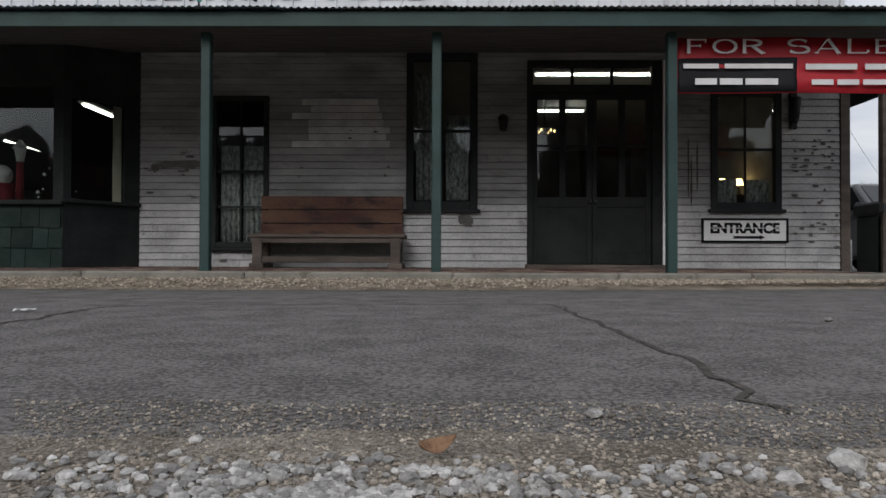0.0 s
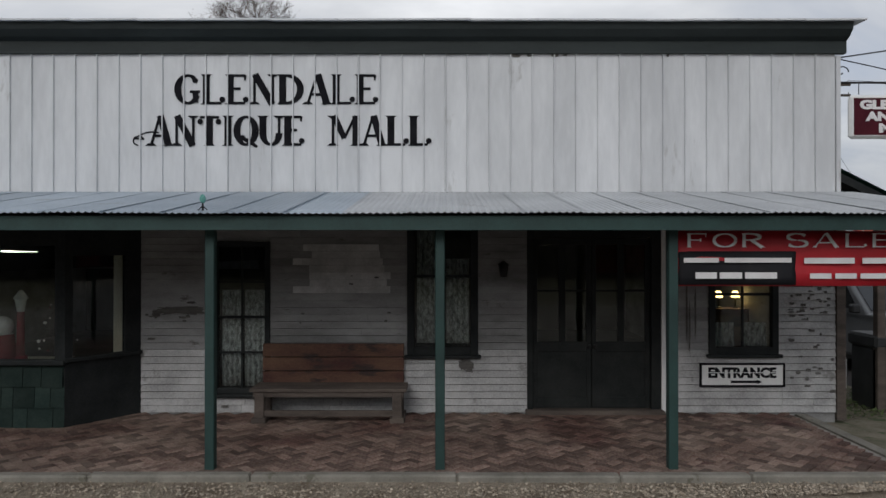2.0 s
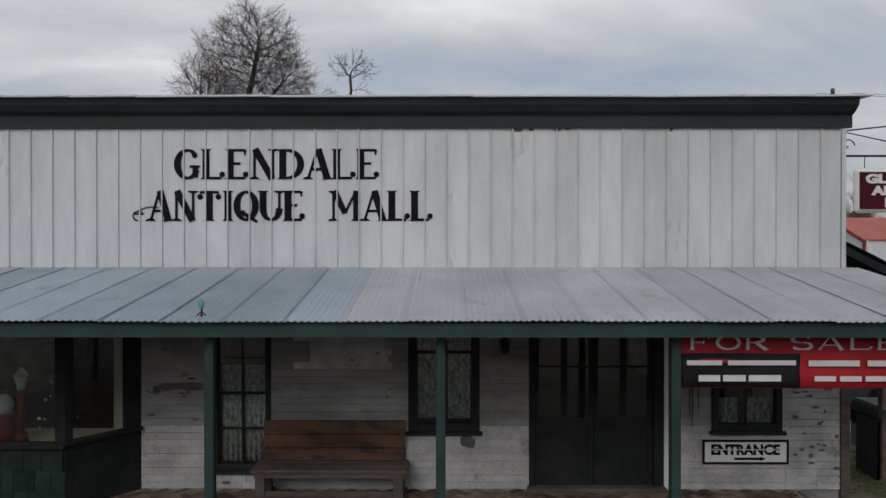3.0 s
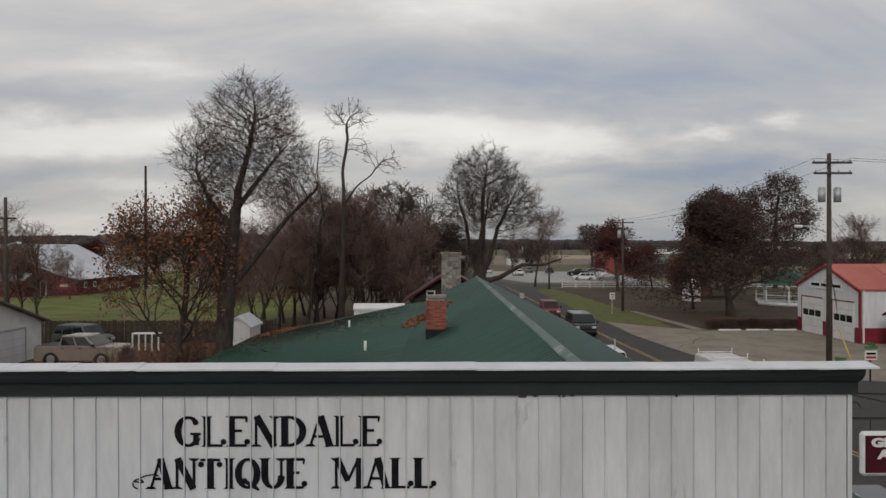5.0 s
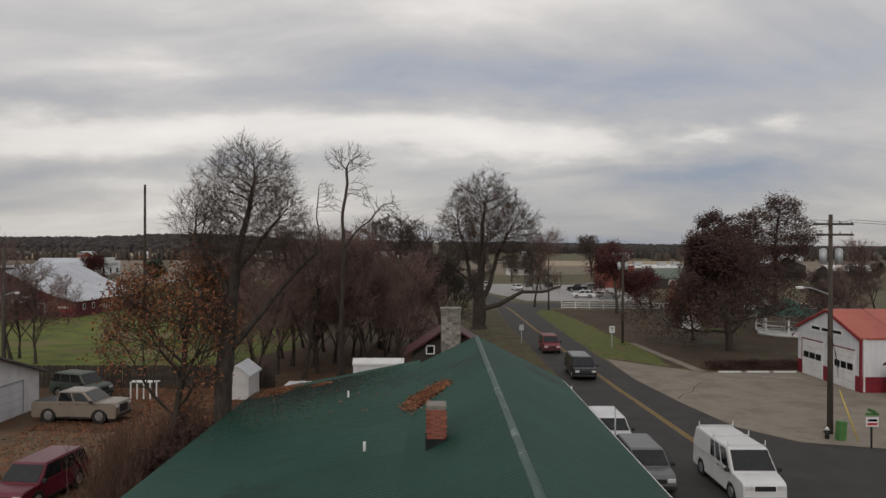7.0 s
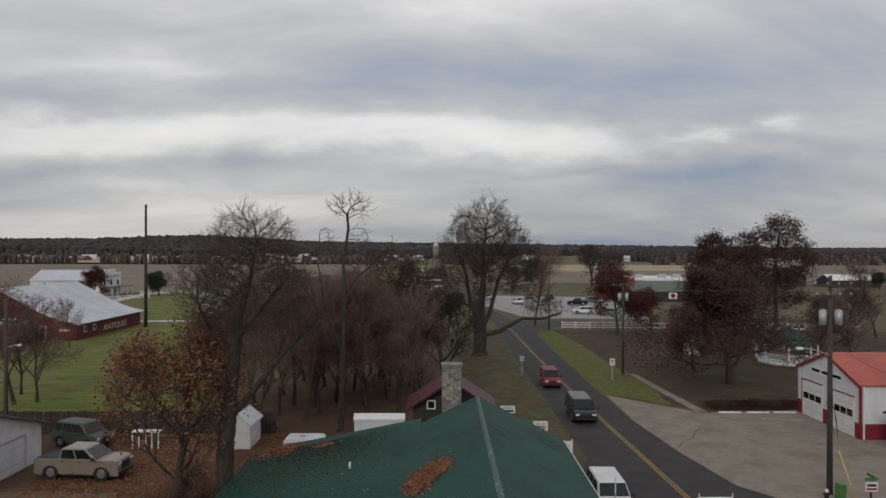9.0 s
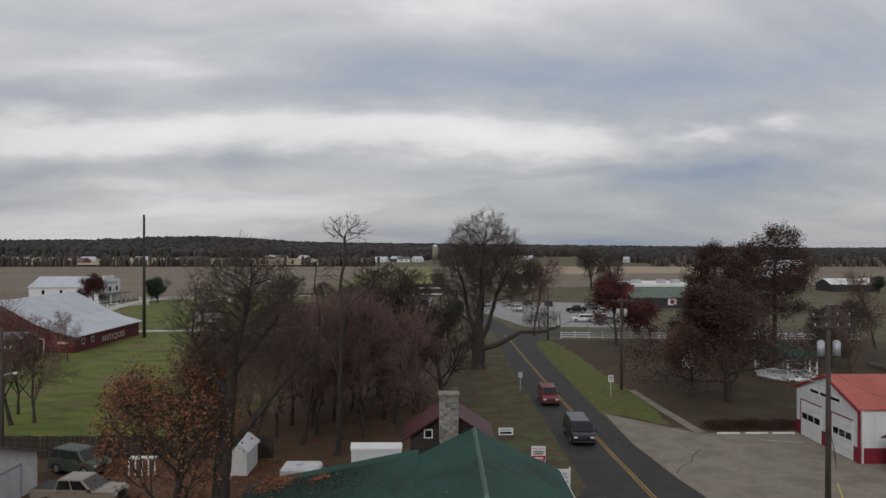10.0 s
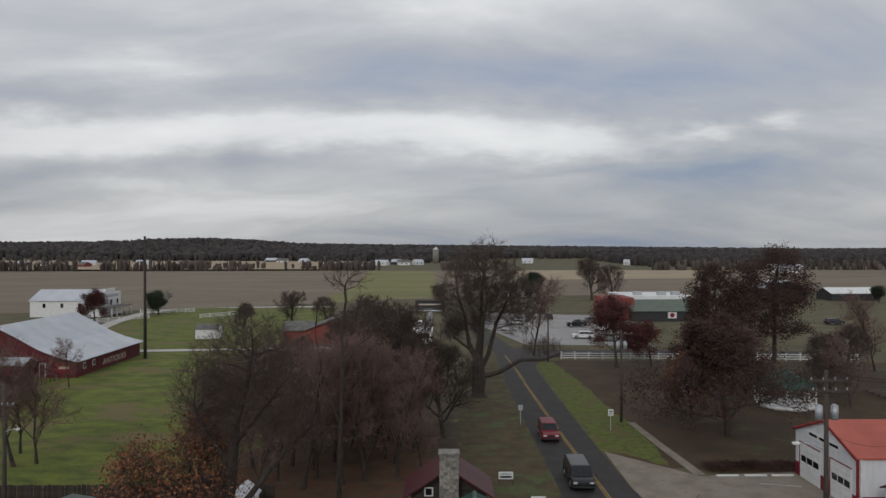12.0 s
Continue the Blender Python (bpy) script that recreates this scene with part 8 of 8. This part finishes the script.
copy_thing(maple, pose(39.5, 110, -0.05, 0, 0, 200) @ Matrix.Scale(0.6, 4))
copy_thing(maple, pose(-86, 172, -0.05, 0, 0, 200) @ Matrix.Scale(0.8, 4))
tree("brown_leaf_tree", "low tree with rusty brown leaves", pose(29.0, 79.5, -0.05), 75, 6.8, 0.16, 0.12, 0.42, (35, 70), (9, 7, 6, 4), leaves=("leaf_orange", 3, 0.13, 0.3), env=(3.2, 3.8, 3.4))
ever = tree("evergreen", "dark rounded evergreen tree", pose(-8.6, 124, -0.05), 81, 8.4, 0.22, 0.05, 0.42, (45, 85), (14, 6, 5, 4), leaves=("leaf_green", 14, 0.14, 0.4), group="evergreens")
copy_thing(ever, pose(-81, 199, -0.05, 0, 0, 60) @ Matrix.Scale(0.85, 4))
copy_thing(ever, pose(3.0, 146, -0.05, 0, 0, 90) @ Matrix.Scale(0.55, 4))
copy_thing(ever, pose(34, 262, -0.05, 0, 0, 150) @ Matrix.Scale(1.15, 4))
copy_thing(ever, pose(151, 238, -0.05, 0, 0, 20) @ Matrix.Scale(0.7, 4))


def shrub(label, m, seed, n, h, w, mat="twig_red", leaves=None, group="bare shrubs"):
    rr = random.Random(seed)
    s = thing("shrub", label, "shrub", group, at=m)
    bm = bmesh.new()
    tips = []
    for _ in range(n):
        p = Vector((rr.gauss(0, w * 0.25), rr.gauss(0, w * 0.25), 0))
        d = Vector((rr.gauss(0, 0.22), rr.gauss(0, 0.22), 1)).normalized()
        l = h * rr.uniform(0.55, 1.05)
        q = p + d * l * 0.55
        e = q + (d + Vector((rr.gauss(0, 0.15), rr.gauss(0, 0.15), 0.1))).normalized() * l * 0.45
        tube(bm, p, q, 0.018, 0.013, 3, cap=False)
        tube(bm, q, e, 0.013, 0.005, 3, cap=False)
        for _ in range(3):
            k = q.lerp(e, rr.random())
            tip = k + Vector((rr.gauss(0, 0.2), rr.gauss(0, 0.2), rr.uniform(0.1, 0.5))) * h * 0.3
            tube(bm, k, tip, 0.008, 0.004, 3, cap=False)
            tips.append((tip, d))
    part("stem_cluster", bm, M[mat], s)
    if leaves:
        V, F = leaf_mesh(tips, leaves[1], leaves[2], seed, leaves[3])
        raw("foliage", V, F, M[leaves[0]], s)
    return s


sh = shrub("leafless reddish-brown shrub beside the drive", pose(-14.2, 31, -0.02), 91, 110, 2.9, 2.2)
for x, y, s in ((-13.3, 33.5, 1.0), (-13.5, 28.8, 1.0), (-12.6, 36.0, 0.8), (-12.6, 26.5, 0.95)):
    copy_thing(sh, pose(x, y, -0.02, 0, 0, rt_.uniform(0, 360)) @ Matrix.Scale(s, 4))
hd = shrub("dark brown clipped hedge clump by the roof", pose(-12.2, 34.5, -0.02), 95, 140, 1.5, 2.6, leaves=("leaf_dark", 5, 0.09, 0.15), group="hedge clumps")
copy_thing(hd, pose(-12.4, 31.8, -0.02, 0, 0, 80))
for k in range(11):
    copy_thing(hd, pose(23.8 + k * 0.68, 60.4, -0.02, 0, 0, 50 * k) @ Matrix.Scale(0.5, 4))

# far woods: thousands of small uneven pointed crowns along the horizon, plus unseen rows round the camera
rw_ = random.Random(101)
ico = bmesh.new()
bmesh.ops.create_icosphere(ico, subdivisions=1, radius=1.0)
ico.verts.index_update()
IV = [v.co.copy() for v in ico.verts]
IF = [tuple(v.index for v in f.verts) for f in ico.faces]
ico.free()


def woods(name, label, spots, mat):
    V, F = [], []
    for x, y, z, r, h in spots:
        base = len(V)
        a0 = rw_.uniform(0, 6.28)
        V.append((x + rw_.uniform(-0.5, 0.5) * r, y, z + h))
        for k in range(5):
            a = a0 + k * 1.2566
            j = r * rw_.uniform(0.6, 1.2)
            V.append((x + j * math.cos(a), y + j * math.sin(a), z + h * rw_.uniform(0.62, 0.97)))
        for k in range(5):
            a = a0 + k * 1.2566
            V.append((x + r * 0.5 * math.cos(a), y + r * 0.5 * math.sin(a), z - 0.5))
        for k in range(5):
            n = (k + 1) % 5
            F += [(base, base + 1 + k, base + 1 + n), (base + 1 + k, base + 6 + k, base + 6 + n, base + 1 + n)]
    me = bpy.data.meshes.new(name)
    me.from_pydata(V, [], F)
    me.validate()
    me.materials.append(M[mat])
    me.polygons.foreach_set("use_smooth", [True] * len(me.polygons))
    tagged(new(name, me), label, "woods", kind="stuff")


spots = []
for _ in range(13000):
    x = rw_.uniform(-1700, 1700)
    y = rw_.uniform(880, 1500) + 60 * math.sin(x * 0.006)
    spots.append((x, y, hill(x, y), rw_.uniform(3.0, 7.5), rw_.uniform(8, 12.5)))
for _ in range(450):
    x = rw_.uniform(-900, 60)
    y = rw_.uniform(770, 900) + 40 * math.sin(x * 0.02)
    spots.append((x, y, hill(x, y), rw_.uniform(1.5, 4.0), rw_.uniform(4, 10)))
for _ in range(2600):
    x = rw_.uniform(190, 900)
    y = rw_.uniform(640, 900)
    spots.append((x, y, hill(x, y), rw_.uniform(1.8, 4.5), rw_.uniform(6, 12)))
# added unseen rows behind and beside the camera: darken glass reflections, block low sky
for _ in range(700):
    x, y = rw_.uniform(-170, 150), rw_.uniform(-62, -42)
    spots.append((x, y, 0, rw_.uniform(1.5, 3.2), rw_.uniform(8, 13)))
for _ in range(700):
    x, y = rw_.choice((-1, 1)) * rw_.uniform(48, 75), rw_.uniform(-62, 24)
    spots.append((x, y, 0, rw_.uniform(1.8, 3.6), rw_.uniform(7, 13)))
woods("far_woods", "dark grey-brown winter woods along the horizon and unseen rows darkening window reflections", spots, "woods")
spots = []
for _ in range(620):
    x = rw_.uniform(-620, -215)
    if noise.noise(Vector((x * 0.03, 0, 0))) > 0.28:
        continue
    y = 560 + rw_.uniform(-3, 3)
    spots.append((x, y, 0, rw_.uniform(0.5, 1.7), rw_.uniform(3, 10)))
for _ in range(420):
    x = rw_.uniform(170, 640)
    y = 560 + rw_.uniform(-8, 8)
    spots.append((x, y, 0, rw_.uniform(0.8, 2.6), rw_.uniform(4, 10)))
for _ in range(230):
    x = rw_.choice((-205, -170, -95, -70, 20)) + rw_.gauss(0, 11)
    y = 572 + rw_.uniform(-10, 20)
    spots.append((x, y, 0, rw_.uniform(1.0, 2.6), rw_.uniform(3, 9)))
woods("hedgerow", "thin winter hedgerow at the field edge", spots, "hedge_twig")

# ---- porch paving, kerb, gravel, fallen leaves ----
pave = tagged(boxes("porch_floor", M["mortar"], None, (-10.5, 5.05, 6.86, WY + 0.0, 0.0, 0.118)), "sunken mortar bed under the porch bricks", "pavement", kind="structure")
x = -10.5
rk = random.Random(2)
while x < 5.2:
    w = rk.uniform(1.3, 2.1)
    x1 = min(x + w, 5.22)
    o = boxes("kerbstone", M["kerb"], None, (x + 0.004, x1 - 0.004, 6.72 + rk.uniform(-0.008, 0.008), 6.86, -0.02, 0.145 + rk.uniform(-0.006, 0.004)), bevel=0.018)
    o.parent = pave
    x = x1
bm = bmesh.new()
prism(bm, [(5.07, 6.87, 0), (5.22, 6.87, 0), (5.22, 9.42, 0), (5.07, 9.42, 0)], (0, 0, -0.02), (0, 0, 0.135))
part("kerbstone", bm, M["kerb"], pave)
bmb = bmesh.new()
box(bmb, -0.098, 0.098, -0.047, 0.047, -0.03, 0.012, bevel=0.006)
mbk = bpy.data.meshes.new("brick")
bmb.to_mesh(mbk)
bmb.free()
mbk.materials.append(M["brick"])
# herringbone at 45 degrees: pairs of bricks on a stepped lattice
spots = []
u = 0.102
for i in range(-150, 150):
    for j in range(-60, 60):
        k = (i - j) % 4
        if k == 0:
            cx, cy, a = (i + 1.0) * u, (j + 0.5) * u, 0
        elif k == 2:
            cx, cy, a = (i + 0.5) * u, (j + 0.0) * u, 90
        else:
            continue
        c, s = math.cos(math.pi / 4), math.sin(math.pi / 4)
        X, Y = -1.5 + cx * c - cy * s, 8.1 + cx * s + cy * c
        if -6.6 < X < 5.02 and 6.82 < Y < 9.43:
            spots.append((X, Y, a + 45))
near = sorted(spots, key=lambda q: (abs(q[1] - 7.4) + 0.12 * abs(q[0])))
for X, Y, a in near[:300]:
    o = new("brick", mbk)
    o.parent = pave
    o.matrix_basis = pose(X, Y, 0.118 + 0.02 * (Y - 6.9) / 2.5 + rk.uniform(-0.004, 0.004), rk.uniform(-1, 1), rk.uniform(-1, 1), a)
bmv = bmesh.new()
box(bmv, -0.098, 0.098, -0.047, 0.047, -0.03, 0.012)
bmv.verts.index_update()
tv = [v.co.copy() for v in bmv.verts]
tf = [tuple(v.index for v in f.verts) for f in bmv.faces]
bmv.free()
V, F = [], []
for X, Y, a in near[300:]:
    m = pose(X, Y, 0.118 + 0.02 * (Y - 6.9) / 2.5 + rk.uniform(-0.004, 0.004), 0, 0, a)
    b = len(V)
    V += [tuple(m @ v) for v in tv]
    F += [tuple(b + i for i in f) for f in tf]
me = bpy.data.meshes.new("bricks")
me.from_pydata(V, [], F)
me.validate()
me.materials.append(M["brick"])
o = new("bricks", me)
o.parent = pave
tagged(o, "worn herringbone paving bricks", kind="stuff")


def stones(name, label, spots, mat, flat=0.65):
    """Loose stones as irregular lumps, joined."""
    V, F = [], []
    for x, y, z, r in spots:
        b = len(V)
        q = Euler((rk.uniform(0, 6), rk.uniform(0, 6), rk.uniform(0, 6))).to_matrix()
        for v in IV:
            w = q @ (v * r * rk.uniform(0.7, 1.2))
            V.append((x + w.x, y + w.y, z + w.z * flat))
        F += [tuple(b + i for i in f) for f in IF]
    me = bpy.data.meshes.new(name)
    me.from_pydata(V, [], F)
    me.validate()
    me.materials.append(mat)
    tagged(new(name, me), label, "gravel", kind="stuff")


sp = []
for _ in range(15000):
    y = 0.38 + 0.8 * rk.random() ** 1.7
    x = rk.uniform(-0.62, 0.66) * (y + 0.2) + 0.26
    sp.append((x, y, 0.0055, rk.choice((0.0015, 0.002, 0.0025, 0.003, 0.004, 0.0055)) * (1.0 if y < 0.8 else 0.75)))
stones("loose_grit", "fine brown grit in the foreground", sp, M["grit_brown"])
sp = []
for _ in range(1500):
    y = 0.60 + 0.14 * rk.random() ** 1.5
    x = 0.13 + rk.gauss(0, 0.15)
    if noise.noise(Vector((x * 14, y * 14, 4.0))) < -0.12:
        continue
    sp.append((x, y, 0.008, rk.choice((0.003, 0.004, 0.005, 0.007, 0.010))))
for _ in range(200):
    y = 0.60 + 0.2 * rk.random()
    sp.append((rk.uniform(-0.62, 0.66) * (y + 0.2) + 0.26, y, 0.008, rk.uniform(0.006, 0.012)))
stones("loose_gravel", "loose pale gravel in the foreground", sp, M["stone"])
sp = []
for _ in range(9000):
    y = 0.85 + 3.2 * rk.random() ** 1.8
    sp.append((rk.uniform(-0.75, 0.75) * y + 0.26, y, 0.003, rk.choice((0.0012, 0.0016, 0.002, 0.0028)) * (0.7 + 0.3 * y)))
stones("road_grit", "scattered grit on the worn asphalt", sp, M["grit"])
sp = []
for _ in range(7000):
    x = rk.uniform(-4.8, 5.3)
    y = rk.triangular(5.7 + max(0, x) * 0.18, 6.72, 6.5)
    sp.append((x, y, 0.012 + 0.078 * max(0, (y - 5.75) / 0.98), rk.choice((0.006, 0.008, 0.011, 0.016))))
stones("strip_gravel", "brown and grey gravel before the porch kerb", sp, M["stone_brown"])
for x, y, r in ((0.81, 0.76, 0.025), (0.70, 0.69, 0.017), (0.64, 0.74, 0.013), (0.53, 1.06, 0.015), (-0.12, 0.87, 0.011), (0.13, 0.71, 0.014), (0.05, 0.69, 0.014), (-0.01, 0.74, 0.012), (-0.22, 0.69, 0.013), (-0.29, 0.69, 0.012), (0.22, 0.69, 0.013), (0.30, 0.72, 0.011), (0.41, 0.70, 0.010), (0.56, 0.70, 0.012), (2.0, 3.0, 0.02)):
    if r:
        bm = bmesh.new()
        bmesh.ops.create_icosphere(bm, subdivisions=2, radius=r)
        for v in bm.verts:
            v.co *= rk.uniform(0.85, 1.12)
            v.co.z *= 0.62
        tagged(part("stone", bm, M["stone"], at=pose(x, y, 0.004 + r * 0.45, 0, 0, rk.uniform(0, 360))), "rounded pale grey stone lying on the gravel", "stone", "foreground stones")
# one dry leaf, curled
bm = bmesh.new()
rows = []
for i in range(7):
    t = i / 6
    w = 0.012 * math.sin(math.pi * min(1, t * 0.95 + 0.05)) ** 0.8
    rows.append([bm.verts.new(((t - 0.5) * 0.04, s * w, 0.006 + 0.010 * (t - 0.4) ** 2 * 4 + 0.006 * s * s)) for s in (-1, -0.4, 0.4, 1)])
for a, b in zip(rows, rows[1:]):
    for j in range(3):
        bm.faces.new((a[j], a[j + 1], b[j + 1], b[j])).smooth = True
lf = part("dry_leaf", bm, M["leaf_tan"], at=pose(0.25, 0.79, 0.012, 28, 0, 15) @ Matrix.Scale(1.3, 4))
lf.modifiers.new("thickness", "SOLIDIFY").thickness = 0.0006
tagged(lf, "curled dry brown leaf on the gravel", "leaf")


def litter(name, label, spots, size, mat="leaf_orange"):
    V, F = [], []
    for x, y, z in spots:
        a = Vector((rk.gauss(0, 1), rk.gauss(0, 1), rk.gauss(0, 0.35))).normalized()
        b = a.cross(Vector((rk.gauss(0, 0.3), rk.gauss(0, 0.3), 1))).normalized()
        s = size * rk.uniform(0.6, 1.3)
        c, k = Vector((x, y, z)), len(V)
        V += [tuple(c - a * s), tuple(c + b * s * 0.6), tuple(c + a * s), tuple(c - b * s * 0.6)]
        F.append((k, k + 1, k + 2, k + 3))
    me = bpy.data.meshes.new(name)
    me.from_pydata(V, [], F)
    me.validate()
    me.materials.append(M[mat])
    tagged(new(name, me), label, "leaves", kind="stuff")


def on_roof(x):
    if x > FOLD[0]:
        return FOLD[1] + (RIDGE[1] - FOLD[1]) * (x - FOLD[0]) / (RIDGE[0] - FOLD[0])
    return FOLD[1] + (EAVE_L[1] - FOLD[1]) * (x - FOLD[0]) / (EAVE_L[0] - FOLD[0])


sp = []
for _ in range(6000):
    k = rk.random()
    x, y = -1.20 + 1.25 * k + rk.gauss(0, 0.20), 29.3 + 1.0 * k + rk.gauss(0, 0.62 - 0.2 * k)
    sp.append((x, y, on_roof(x) + rk.uniform(0.02, 0.10)))
for _ in range(1300):
    x, y = -9.4 + rk.gauss(0, 0.6), 40.0 + rk.gauss(0, 0.7)
    sp.append((x, min(y, 40.9), on_roof(x) + rk.uniform(0.02, 0.07)))
for _ in range(250):
    x, y = -6.7 + rk.gauss(0, 0.3), 39.2 + rk.gauss(0, 0.25)
    sp.append((x, y, on_roof(x) + rk.uniform(0.02, 0.05)))
for _ in range(140):
    x, y = rk.uniform(-10.5, -2.5), rk.uniform(30, 40.8)
    sp.append((x, y, on_roof(x) + 0.03))
litter("roof_leaves", "drift of orange-brown leaves on the green roof", sp, 0.075)
sp = []
for _ in range(20000):
    x, y = -7.5 + rk.gauss(0, 2.6), 38.5 - abs(rk.gauss(0, 4.0))
    if EAVE_L[0] < x < -1.8:
        sp.append((x, min(y + 1.5, 40.9), on_roof(x) + 0.025))
litter("roof_debris", "dark rotted leaf debris on the low roof", sp, 0.028, "debris")
sp = []
for _ in range(15000):
    x, y = rk.uniform(-24, -11), rk.uniform(24, 52)
    sp.append((x, y, 0.0 + rk.uniform(0, 0.03)))
litter("yard_leaves", "brown fallen leaves over the yard", sp, 0.085)
sp = []
for _ in range(2500):
    x, y = rk.uniform(5.6, 7.2), rk.uniform(9.6, 14)
    sp.append((x, y, 0.02 + rk.uniform(0, 0.05)))
litter("weeds", "low green weeds in the gravel by the shop", sp, 0.03, "weed")
# scrap of paper on the street
bm = bmesh.new()
rows = [[bm.verts.new((-0.05 + 0.025 * i, -0.025 + 0.025 * j, 0.006 + 0.012 * abs(math.sin(i * 1.7 + j)))) for i in range(5)] for j in range(3)]
for a, b in zip(rows, rows[1:]):
    for i in range(4):
        bm.faces.new((a[i], a[i + 1], b[i + 1], b[i]))
scrap = part("paper_scrap", bm, M["white_paint"], at=pose(-1.92, 3.35, 0.004, 0, 0, 20))
scrap.modifiers.new("thickness", "SOLIDIFY").thickness = 0.001
tagged(scrap, "crumpled white paper scrap lying on the asphalt", "litter")
